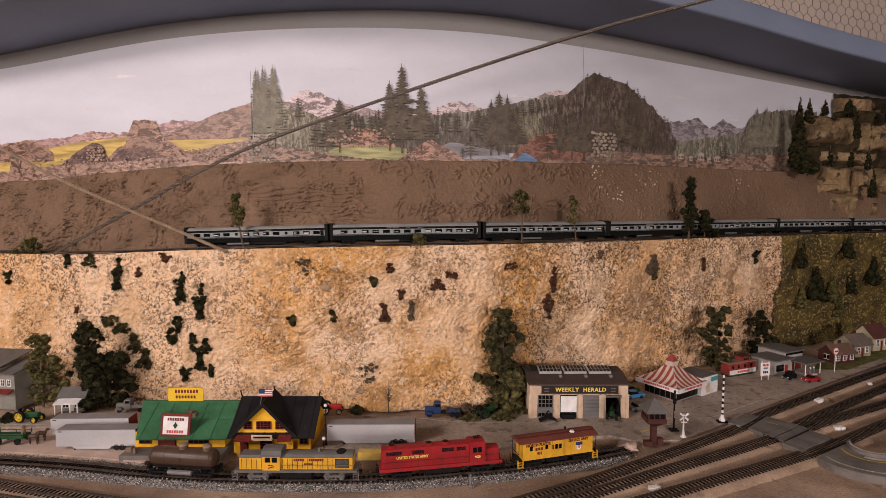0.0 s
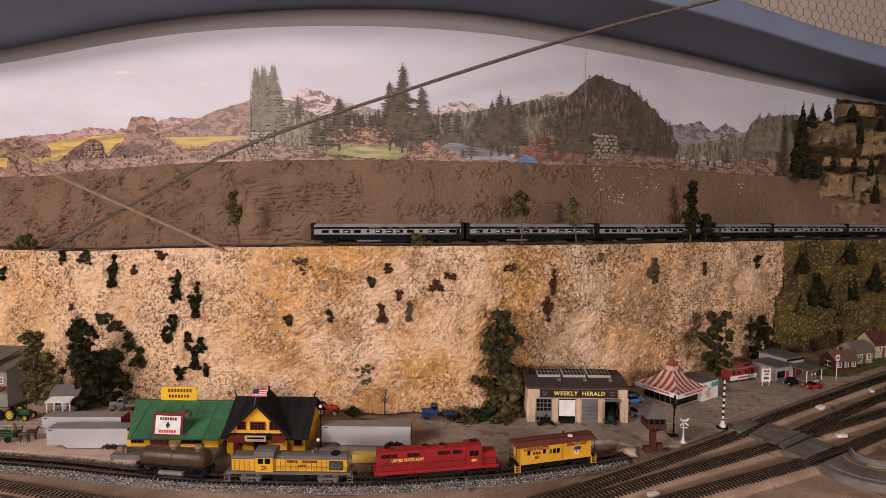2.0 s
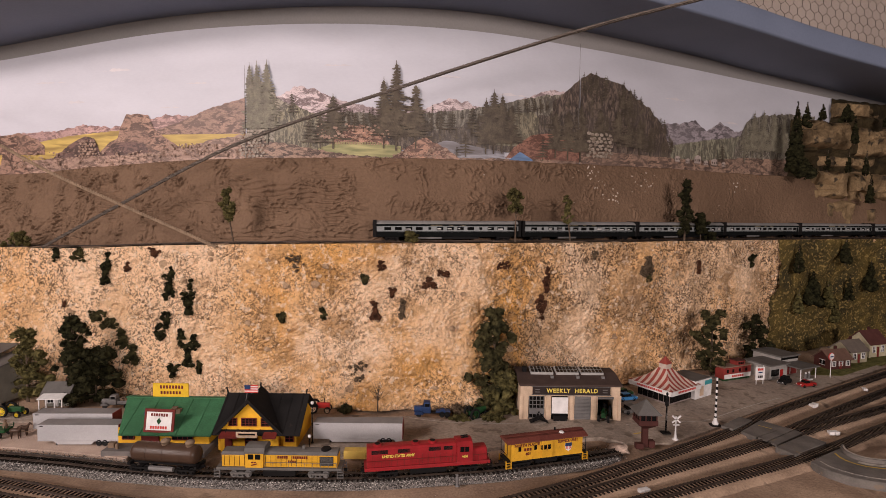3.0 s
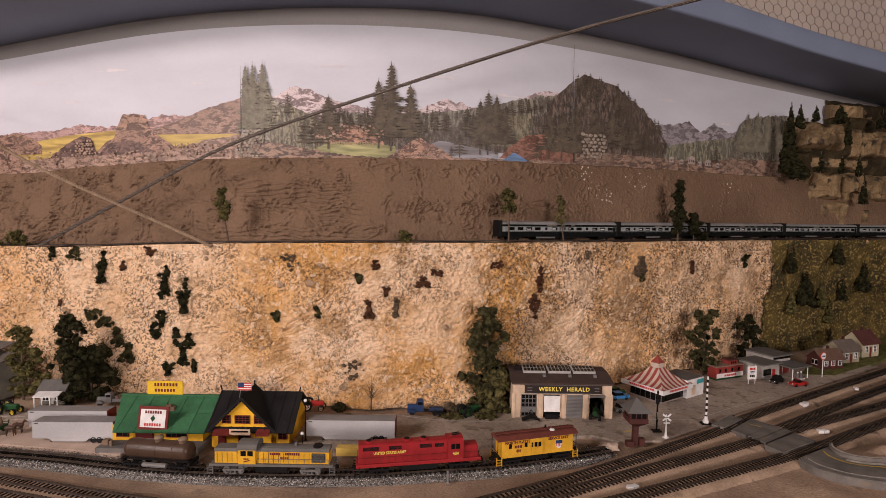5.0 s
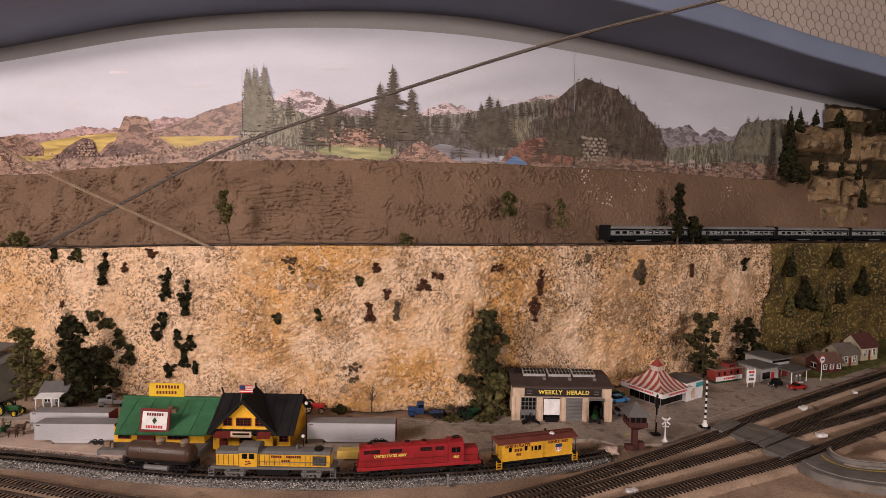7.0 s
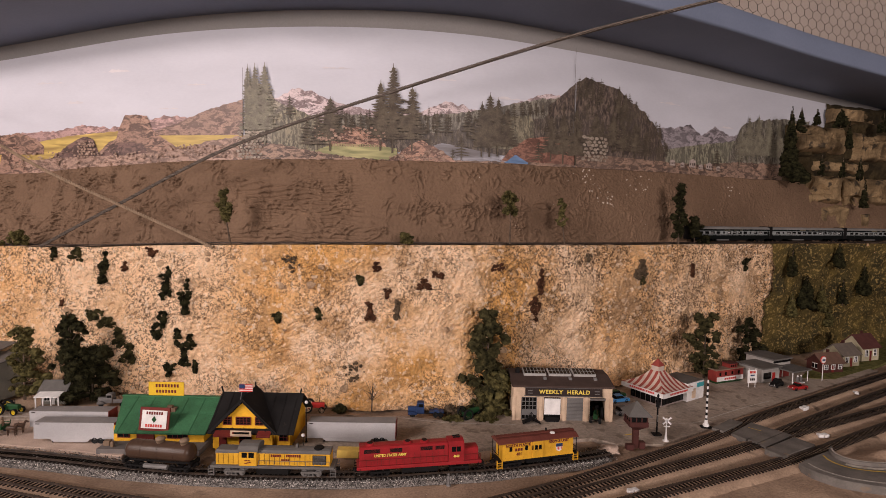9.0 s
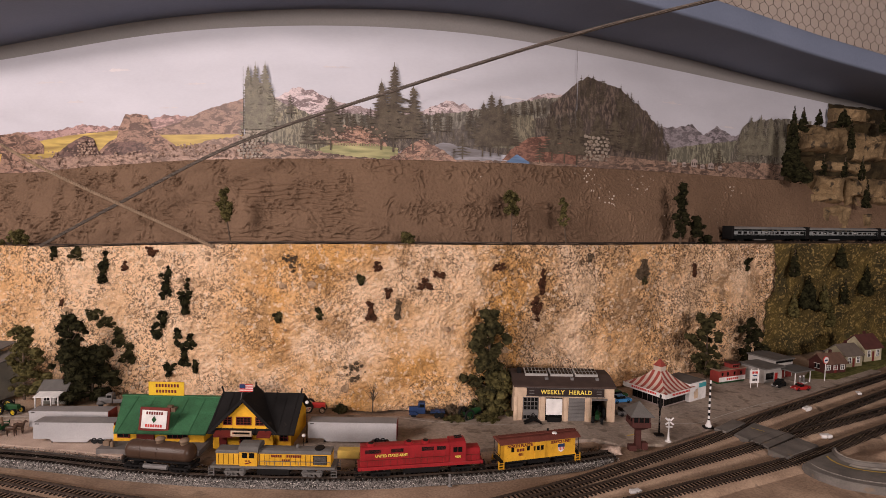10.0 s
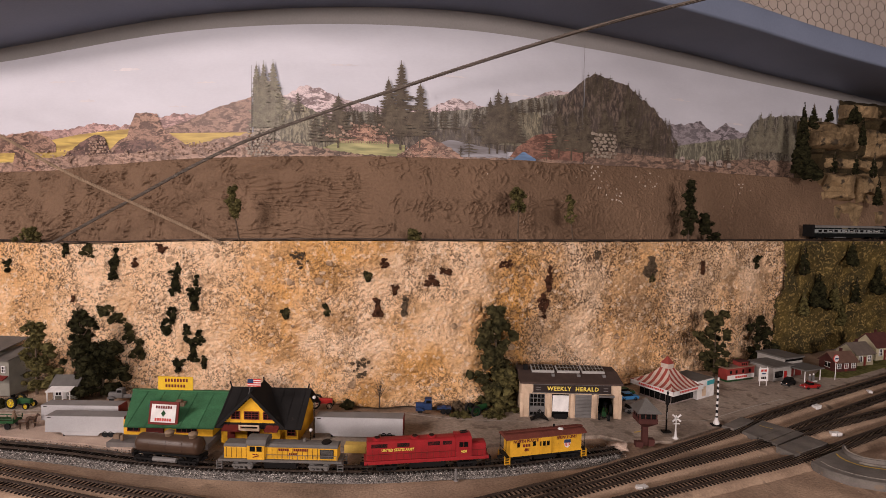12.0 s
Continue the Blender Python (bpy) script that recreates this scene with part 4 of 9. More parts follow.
EDGE_LINE = [(-1.100, 0.868), (-0.800, 0.806), (-0.650, 0.771), (-0.577, 0.753), (-0.508, 0.735), (-0.350, 0.695)]
track(FRONT_LINE, "ballasted dark railway track in front of the station", bed=False)
track(YARD_LINE, "dark railway track beside the road")
track(MIDDLE_LINE, "dark railway track through the yard with switches")
track(BRANCH_LINE, "short dark branch of railway track")
track(OUTER_LINE, "dark railway track along the dirt edge")
track(CORNER_LINE, "dark railway track curving off the front dirt")
track(EDGE_LINE, "dark railway track at the table edge", z=0.0034)

bm = bmesh.new()
sheet(bm, [[p + Vector((-math.sin(a), math.cos(a), 0)) * w + Vector((0, 0, h)) for w, h in ((-0.027, -0.003), (-0.018, 0.003), (0.0, 0.0045), (0.022, 0.003), (0.036, -0.003))] for p, a in polyline(FRONT_LINE, 0.02)])
solo("ballast_bed", bm, M_BALLAST_BED, "low bed of grey ballast under the track", "ballast", kind="structure", smooth=True)


def island_mat(name, colours, rough=0.9):
    m = bpy.data.materials.new(name)
    m.use_nodes = True
    nodes, wires = links(m)
    geo = nodes.new("ShaderNodeNewGeometry")
    r = ramp_node(nodes, [(i / len(colours), c) for i, c in enumerate(colours)])
    r.color_ramp.interpolation = "CONSTANT"
    wires.new(geo.outputs["Random Per Island"], r.inputs[0])
    wires.new(r.outputs[0], nodes["Principled BSDF"].inputs["Base Color"])
    nodes["Principled BSDF"].inputs["Roughness"].default_value = rough
    return m


def pebbles(name, spots, material, label):
    """Many small stones as one mesh."""
    r = random.Random(7)
    verts, faces = [], []
    for x, y, z, s in spots:
        k = len(verts)
        for dx, dy, dz in ((1, 0, 0), (0, 1, 0), (-1, 0, 0), (0, -1, 0), (0, 0, 0.8), (0, 0, -0.6)):
            verts.append((x + s * dx * r.uniform(0.6, 1.2), y + s * dy * r.uniform(0.6, 1.2), z + s * dz * r.uniform(0.6, 1.1)))
        faces += [(k + a, k + b, k + c) for a, b, c in ((0, 1, 4), (1, 2, 4), (2, 3, 4), (3, 0, 4), (1, 0, 5), (2, 1, 5), (3, 2, 5), (0, 3, 5))]
    me = bpy.data.meshes.new(name)
    me.from_pydata(verts, [], faces)
    me.materials.append(material)
    return tagged(new(name, me), label, "gravel", kind="stuff")


M_PEBBLE = island_mat("ballast_stone", [(0.02, 0.018, 0.017), (0.09, 0.08, 0.075), (0.42, 0.385, 0.355), (0.03, 0.026, 0.025), (0.14, 0.125, 0.115), (0.70, 0.65, 0.60)])
r = random.Random(2)
spots = []
for p, a in polyline(FRONT_LINE, 0.0011):
    for _ in range(13):
        w = r.gauss(0, 0.019)
        if -0.029 < w < 0.040 and (abs(w) > 0.013 or r.random() < 0.4):
            n = Vector((-math.sin(a), math.cos(a), 0))
            q = p + n * w
            spots.append((q.x, q.y, 0.0045 - abs(w) * 0.12 + r.uniform(0, 0.0008), r.uniform(0.0008, 0.0016)))
pebbles("ballast_stones", spots, M_PEBBLE, "grey and white speckled ballast stones along the track")

# roads and lots
def patch(name, outline, z, material, label, category, thick=0.002):
    bm = bmesh.new()
    prism(bm, outline, z - 0.012, z, "z")
    return solo(name, bm, material, label, category, kind="structure")


patch("road", [(-1.5, 1.03), (-0.80, 1.055), (-0.60, 1.04), (-0.40, 0.98), (-0.23, 0.925), (-0.05, 0.93), (0.08, 0.952), (0.20, 0.985), (0.33, 1.015), (0.37, 0.99), (0.46, 0.992), (0.565, 1.056), (0.65, 1.115),
               (0.84, 1.235), (1.09, 1.39), (1.32, 1.53), (1.25, 1.60), (1.06, 1.52), (0.85, 1.48), (0.68, 1.40), (0.44, 1.30), (0.30, 1.235), (0.18, 1.13), (0.05, 1.085), (-0.04, 1.108), (-0.25, 1.112), (-0.64, 1.10), (-0.82, 1.09), (-1.5, 1.09)],
      0.0035, M_ROAD, "worn grey painted road and lots of the town", "road")
patch("gravel_lot", [(-1.4, 0.955), (-0.80, 0.946), (-0.62, 0.922), (-0.53, 0.905), (-0.54, 0.99), (-0.66, 1.05), (-0.80, 1.052), (-1.4, 1.028)], 0.002, M_SAND, "pale gravel lot beside the track", "lot")
M_LINE = mat("road_line", (0.55, 0.50, 0.44), (0.35, 0.3, 0.26), 120, 400, 0.8, bump=0.05)
M_YELLOW_LINE = mat("yellow_road_line", (0.62, 0.43, 0.08), (0.45, 0.3, 0.06), 120, 400, 0.8, bump=0.05)


def stripe(points, width, z, material, label):
    bm = bmesh.new()
    sheet(bm, [[p + Vector((-math.sin(a), math.cos(a), 0)) * w + Vector((0, 0, z)) for w in (-width / 2, width / 2)] for p, a in polyline(points, 0.008)])
    solo("road_line", bm, material, label, "road marking", kind="structure")


stripe([(-0.05, 1.098), (0.043, 1.076), (0.19, 1.072)], 0.003, 0.0042, M_LINE, "pale kerb line at the road edge")
stripe([(-1.2, 1.052), (-0.80, 1.066), (-0.62, 1.062)], 0.003, 0.0042, M_LINE, "pale worn line along the road")
stripe([(0.40, 1.075), (0.47, 1.095), (0.56, 1.098), (0.60, 1.115)], 0.0025, 0.0042, M_LINE, "pale worn line across the lot")
stripe([(0.60, 1.115), (0.72, 1.19), (0.83, 1.25)], 0.003, 0.0042, M_LINE, "pale worn line beside the track")
stripe([(0.40, 1.03), (0.43, 1.04)], 0.004, 0.0042, M_YELLOW_LINE, "short yellow stop line on the road")
M_PLATE = mat("grey_crossing_plate", (0.175, 0.155, 0.138), (0.115, 0.102, 0.092), 30, 400, 0.75, bump=0.2, spots=(40, 0.3, (0.2, 0.15, 0.11)))
for outline, z in (([(0.616, 1.035), (0.630, 1.009), (0.717, 1.057), (0.691, 1.095)], 0.0098), ([(0.633, 1.008), (0.642, 0.993), (0.727, 1.046), (0.719, 1.058)], 0.0098), ([(0.643, 0.990), (0.648, 0.974), (0.736, 1.032), (0.729, 1.045)], 0.0098),
                   ([(0.639, 0.963), (0.654, 0.932), (0.749, 0.985), (0.731, 1.019)], 0.0112), ([(0.590, 1.062), (0.606, 1.046), (0.672, 1.094), (0.655, 1.112)], 0.0098)):
    solo("crossing_plate", prism(bmesh.new(), outline, 0.0, z, "z"), M_PLATE, "grey road plate between the crossing rails", "crossing plate", "plates of the level crossing")
stripe([(0.668, 1.066), (0.688, 1.046)], 0.0022, 0.0102, M_YELLOW_LINE, "short yellow line on the crossing")

# raised ramp road and earth bank at the table corner
bm = bmesh.new()
sheet(bm, [[(x, y, 0.0015 + 0.030 * math.exp(-((x - 0.90) / 0.075) ** 2 - ((y - 0.945) / 0.032) ** 2) * (0.8 + 0.5 * fbm(x * 30, y * 30, 0.4, 4)) + 0.006 * fbm(x * 9, y * 9, 0.4, 5) * min(1.0, max(0.0, (0.90 - y + (x - 0.66) * 0.55) * 12)) - 0.003) for y in steps(0.45, 1.0, 90)] for x in steps(0.3, 1.5, 130)])
solo("earth_bank", bm, M_DIRT, "rough brown earth bank at the table corner", "bank", kind="structure", smooth=True)
ramp = thing("ramp_road", None, "curved grey model road with kerb and yellow line", "road")
RAMP_OUTER = [(0.663, 0.904), (0.668, 0.879), (0.677, 0.865), (0.696, 0.847), (0.721, 0.835), (0.751, 0.826), (0.860, 0.800), (1.000, 0.770)]
RAMP_INNER = [(0.764, 0.962), (0.752, 0.938), (0.753, 0.921), (0.764, 0.908), (0.787, 0.901), (0.812, 0.899), (0.900, 0.885), (1.010, 0.860)]


def ramp_line(f, z, n=70):
    """A line across the ramp at the share f of its width."""
    sides = []
    for way in (RAMP_OUTER, RAMP_INNER):
        line = polyline(way, 0.002)
        sides.append([line[int(k * (len(line) - 1) / n)][0] for k in range(n + 1)])
    return [a.lerp(b, f) + Vector((0, 0, z)) for a, b in zip(*sides)]


bm = bmesh.new()
sheet(bm, [ramp_line(f, z) for f, z in ((0.0, -0.01), (0.0, 0.010), (0.02, 0.0115), (0.14, 0.012), (0.15, 0.0128), (0.5, 0.0132), (0.9, 0.0128), (0.905, 0.0195), (0.985, 0.0195), (1.0, 0.018), (1.0, -0.01))])
part("roadway", bm, M_PLATE, ramp)
for f, w, z, m_line, lab in ((0.66, 0.022, 0.0136, M_YELLOW_LINE, "yellow edge line"), (0.945, 0.03, 0.0200, M_LINE, "worn white kerb top"), (0.80, 0.05, 0.0134, M_LINE, "pale scuff of plaster dust"), (0.145, 0.012, 0.0134, M_LINE, "pale joint of the shoulder")):
    a, b = (2, 66) if f != 0.80 else (12, 40)
    bm = bmesh.new()
    sheet(bm, [ramp_line(f - w, z)[a:b], ramp_line(f + w, z)[a:b]])
    part("line", bm, m_line, ramp, lab)


# ---- shared colours of the models ----
def paint(name, c, rough=0.55, **k):
    return mat(name, c, tuple(v * 0.78 for v in c), k.pop("scale", 50), k.pop("fine", 500), rough, bump=k.pop("bump", 0.08), grain=k.pop("grain", 0.2), **k)


M_YELLOW = paint("armour_yellow", (0.70, 0.37, 0.03), 0.5, spots=(160, 0.31, (0.42, 0.2, 0.03)))
M_RED = paint("loco_red", (0.30, 0.017, 0.021), 0.5)
M_GREY = paint("roof_grey", (0.13, 0.12, 0.112), 0.6)
M_DARK = paint("underframe_black", (0.011, 0.010, 0.010), 0.6, gloss=0.08)
M_STEEL = paint("dull_grey_metal", (0.165, 0.155, 0.15), 0.5)
M_BROWNTANK = paint("tank_brown", (0.07, 0.041, 0.028), 0.34, scale=18)
M_MAROON = paint("maroon_trim", (0.16, 0.025, 0.02), 0.6)
M_BLACKROOF = paint("black_roof_felt", (0.017, 0.0155, 0.0155), 0.8, scale=30, gloss=0.1, spots=(70, 0.3, (0.04, 0.03, 0.025)))
M_GREENROOF = paint("green_metal_roof", (0.042, 0.135, 0.062), 0.65, scale=60, grain=0.5, vary=0.12)
M_WALLYELLOW = paint("yellow_clapboard", (0.74, 0.40, 0.025), 0.7)
M_CREAM = paint("cream_plaster", (0.62, 0.46, 0.33), 0.8)
M_WHITE = paint("white_paint", (0.78, 0.75, 0.73), 0.6)
M_SILVER = paint("silver_trailer", (0.44, 0.425, 0.43), 0.4, scale=12)
# Dusty roof, made darker than the sides to carry shade from frontal light.
M_SILVERTOP = paint("dusty_shaded_trailer_roof", (0.25, 0.235, 0.23), 0.7, scale=20)
M_RUBBER = paint("black_rubber", (0.010, 0.010, 0.010), 0.8)
M_GLASS = paint("dark_window_glass", (0.008, 0.008, 0.008), 0.12, bump=0, grain=0.05)
M_BLUE = paint("dull_blue", (0.022, 0.045, 0.12), 0.5)
M_LIGHTBLUE = paint("bright_blue", (0.06, 0.24, 0.52), 0.35)
M_TRACTOR = paint("tractor_green", (0.015, 0.06, 0.02), 0.5)
M_WHEELYELLOW = paint("wheel_yellow", (0.75, 0.55, 0.03), 0.5)
M_BRICKRED = paint("brown_red_boards", (0.070, 0.023, 0.019), 0.7)
M_LETTERYELLOW = paint("lettering_yellow", (0.80, 0.62, 0.12), 0.6, bump=0)
M_LETTERBLACK = paint("lettering_black", (0.03, 0.02, 0.018), 0.6, bump=0)
M_LETTERRED = paint("lettering_red", (0.55, 0.05, 0.04), 0.6, bump=0)
M_WOOD = paint("weathered_wood", (0.20, 0.135, 0.09), 0.8)
M_TURQ = paint("turquoise_sign", (0.06, 0.33, 0.36), 0.6)


def writing(text, size, material, parent, m, name="lettering", spacing=1.0):
    """Raised lettering in the built-in font, centred on m, in m's x-y plane."""
    cu = bpy.data.curves.new(name, "FONT")
    cu.body, cu.size, cu.align_x, cu.align_y, cu.extrude = text, size, "CENTER", "CENTER", 0.0002
    cu.resolution_u, cu.space_character, cu.offset = 2, spacing, size * 0.03
    tmp = bpy.data.objects.new(name, cu)
    me = bpy.data.meshes.new_from_object(tmp)
    bpy.data.objects.remove(tmp)
    bpy.data.curves.remove(cu)
    me.materials.clear()
    me.materials.append(material)
    ob = new(name, me)
    ob.parent, ob.matrix_basis = parent, m
    return ob


def bars(widths, height, gap, material, parent, m, name="lettering"):
    """A word as a row of plain bars, centred on m."""
    bm = bmesh.new()
    total = sum(widths) + gap * (len(widths) - 1)
    x = -total / 2
    for w in widths:
        box(bm, x, x + w, -height / 2, height / 2, 0, 0.0003)
        x += w + gap
    return part(name, bm, material, parent, m=m)


def face(x, y, z):
    return pose(x, y, z, 90)


def wheel_mesh(name, r, w, material, rim=0.0, rim_mat=None, spokes=0):
    """A wheel that turns about y, with a raised tread and a hub."""
    bm = bmesh.new()
    q = Matrix.Rotation(math.pi / 2, 4, "X")
    lathe(bm, [(0.001 * r, -w * 0.3), (r * 0.3, -w * 0.34), (r * 0.62, -w * 0.2), (r * 0.72, -w * 0.5), (r * 0.95, -w * 0.5), (r, -w * 0.3), (r, w * 0.3), (r * 0.95, w * 0.5), (r * 0.72, w * 0.5), (r * 0.62, w * 0.2), (r * 0.3, w * 0.34), (0.001 * r, w * 0.3)], 14)
    bmesh.ops.transform(bm, matrix=q, verts=bm.verts)
    return mesh(name, bm, material, smooth=True)


def put(name, me, parent, m):
    ob = new(name, me)
    ob.parent, ob.matrix_basis = parent, m
    return ob


WHEEL_STEEL = wheel_mesh("wheel", 0.0055, 0.003, M_STEEL)
WHEEL_DARK = wheel_mesh("wheel", 0.0055, 0.003, M_DARK)
WHEEL_CAR = wheel_mesh("wheel", 0.0043, 0.003, M_RUBBER)


def truck_mesh(material, half=0.0165, wide=0.0125):
    """A bogie: two side frames with boxes and springs, and a bolster."""
    bm = bmesh.new()
    for s in (-1, 1):
        y = s * wide
        box(bm, -half, half, y - 0.001, y + 0.001, 0.0058, 0.0085, 0.0004)
        for x in (-half + 0.004, half - 0.004):
            box(bm, x - 0.0022, x + 0.0022, y - 0.0016, y + 0.0016, 0.0035, 0.0072, 0.0004)
        for x in (-0.0035, 0.0035):
            rod(bm, (x, y, 0.0028), (x, y, 0.0072), 0.0014, sides=7)
        box(bm, -0.006, 0.006, y - 0.0012, y + 0.0012, 0.002, 0.0032)
    box(bm, -0.004, 0.004, -wide, wide, 0.005, 0.0085)
    return mesh("truck", bm, material)


TRUCK_GREY, TRUCK_DARK = truck_mesh(M_GREY), truck_mesh(M_DARK)


def add_trucks(t, xs, dark=False, z=0.0):
    for x in xs:
        tr = put("truck", TRUCK_DARK if dark else TRUCK_GREY, t, pose(x, 0, z))
        for dx in (-0.0115, 0.0115):
            for s in (-1, 1):
                put("wheel", WHEEL_DARK if dark else WHEEL_STEEL, tr, pose(dx, s * 0.0088, 0.0055))


def on_line(points, x_mid, z):
    """The pose of a vehicle on a track line, near x_mid."""
    p, a = min(polyline(points, 0.004), key=lambda q: abs(q[0].x - x_mid))
    return pose(p.x, p.y, z, 0, 0, math.degrees(a))


RAIL_TOP = 0.0092


def handrail(x0, x1, y, z0, z1, n, r=0.00035):
    bm = bmesh.new()
    rod(bm, (x0, y, z1), (x1, y, z1), r, sides=5)
    for x in steps(x0, x1, n):
        rod(bm, (x, y, z0), (x, y, z1), r, sides=5)
    return bm


def hood_profile(half, z0, z1, crown):
    return [(-half, z0), (half, z0), (half, z1 - crown), (half * 0.82, z1 - crown * 0.3), (half * 0.4, z1), (-half * 0.4, z1), (-half * 0.82, z1 - crown * 0.3), (-half, z1 - crown)]


def steps_block(x, side, material):
    bm = bmesh.new()
    for s in (side,):
        for k in range(3):
            box(bm, x - 0.004, x + 0.004, s * 0.0135 - 0.0015, s * 0.0135 + 0.0015, 0.003 + k * 0.004, 0.0036 + k * 0.004)
        box(bm, x - 0.0046, x - 0.004, s * 0.0135 - 0.0018, s * 0.0135 + 0.0018, 0.002, 0.0145)
        box(bm, x + 0.004, x + 0.0046, s * 0.0135 - 0.0018, s * 0.0135 + 0.0018, 0.002, 0.0145)
    return bm


# yellow road switcher with grey roof
def yellow_switcher(m):
    t = thing("switcher_locomotive", m, "yellow diesel switcher locomotive with dusty grey roof and frame", "locomotive")
    h = 0.1
    part("frame", boxes((-h, h, -0.0145, 0.0145, 0.0125, 0.0160), (-0.02, 0.02, -0.011, 0.011, 0.005, 0.0125), bevel=0.0006), M_GREY, t)
    part("fuel_tank", boxes((-0.026, 0.026, -0.013, 0.013, 0.0035, 0.0115), bevel=0.0012), M_DARK, t)
    part("short_hood", prism(bmesh.new(), hood_profile(0.0105, 0.016, 0.0345, 0.004), -0.092, -0.052), M_YELLOW, t)
    part("long_hood", prism(bmesh.new(), hood_profile(0.0105, 0.016, 0.0355, 0.003), -0.026, 0.092), M_YELLOW, t)
    part("hood_roof", prism(bmesh.new(), [(-0.0109, 0.0325), (0.0109, 0.0325), (0.0109, 0.0340), (0.0088, 0.0365), (0.004, 0.0378), (-0.004, 0.0378), (-0.0088, 0.0365), (-0.0109, 0.0340)], -0.026, 0.0925), M_GREY, t)
    part("nose_roof", prism(bmesh.new(), [(-0.0109, 0.0322), (0.0109, 0.0322), (0.0109, 0.0335), (0.0088, 0.0360), (-0.0088, 0.0360), (-0.0109, 0.0335)], -0.0925, -0.052), M_GREY, t)
    cab = part("cab", prism(bmesh.new(), [(-0.0142, 0.016), (0.0142, 0.016), (0.0142, 0.0375), (-0.0142, 0.0375)], -0.053, -0.025), M_YELLOW, t)
    part("cab_roof", prism(bmesh.new(), [(-0.0148, 0.0355), (0.0148, 0.0355), (0.0148, 0.0385), (0.0118, 0.0425), (0.005, 0.0445), (-0.005, 0.0445), (-0.0118, 0.0425), (-0.0148, 0.0385)], -0.055, -0.023), M_GREY, t)
    for x in (-0.0445, -0.0335):
        part("window", boxes((x - 0.0042, x + 0.0042, -0.0147, -0.0143, 0.0275, 0.0345)), M_GLASS, cab)
    part("grille", boxes((0.064, 0.086, -0.0110, -0.0106, 0.018, 0.031)), M_DARK, t)
    bm = bmesh.new()
    for z in steps(0.019, 0.030, 9):
        box(bm, 0.065, 0.085, -0.0114, -0.0110, z - 0.0003, z + 0.0003)
    part("louvres", bm, M_GREY, t)
    bm = bmesh.new()
    for x in steps(-0.022, 0.06, 10):
        box(bm, x - 0.0002, x + 0.0002, -0.0109, -0.0105, 0.017, 0.0315)
    for x in steps(-0.088, -0.056, 4):
        box(bm, x - 0.0002, x + 0.0002, -0.0109, -0.0105, 0.017, 0.0315)
    part("door_joints", bm, M_LETTERBLACK, t)["kind"] = "stuff"
    part("stack", boxes((0.034, 0.038, -0.0025, 0.0025, 0.0375, 0.0425), bevel=0.0005), M_GREY, t)
    part("fan", lathe(bmesh.new(), [(0.0001, 0.0392), (0.007, 0.0392), (0.0085, 0.0378), (0.0085, 0.037)], 16, (0.072, 0, 0)), M_DARK, t)
    for s in (-1, 1):
        part("handrail", handrail(-0.022, 0.092, s * 0.0143, 0.016, 0.0235, 9), M_STEEL, t)
    for sx, sy in ((-1, -1), (-1, 1), (1, -1), (1, 1)):
        part("steps", steps_block(sx * (h - 0.002), sy, M_GREY), M_STEEL, t)
    part("coupler", boxes((-h - 0.006, -h, -0.002, 0.002, 0.007, 0.0105)), M_DARK, t)
    part("coupler", boxes((h, h + 0.006, -0.002, 0.002, 0.007, 0.0105)), M_DARK, t)
    bars([0.0026] * 5, 0.0034, 0.0009, M_MAROON, t, face(0.005, -0.0109, 0.0296))
    bars([0.0026] * 7, 0.0034, 0.0009, M_MAROON, t, face(0.033, -0.0109, 0.0296))
    bars([0.0022] * 4, 0.0028, 0.0012, M_MAROON, t, face(0.02, -0.0109, 0.0238))
    bars([0.004, 0.003], 0.0016, 0.001, M_MAROON, t, face(-0.04, -0.0146, 0.0235))
    bars([0.010], 0.0014, 0.001, M_MAROON, t, face(-0.039, -0.0146, 0.0205) @ pose(0, 0, 0, 0, 0, 14))
    add_trucks(t, (-0.062, 0.062))
    return t


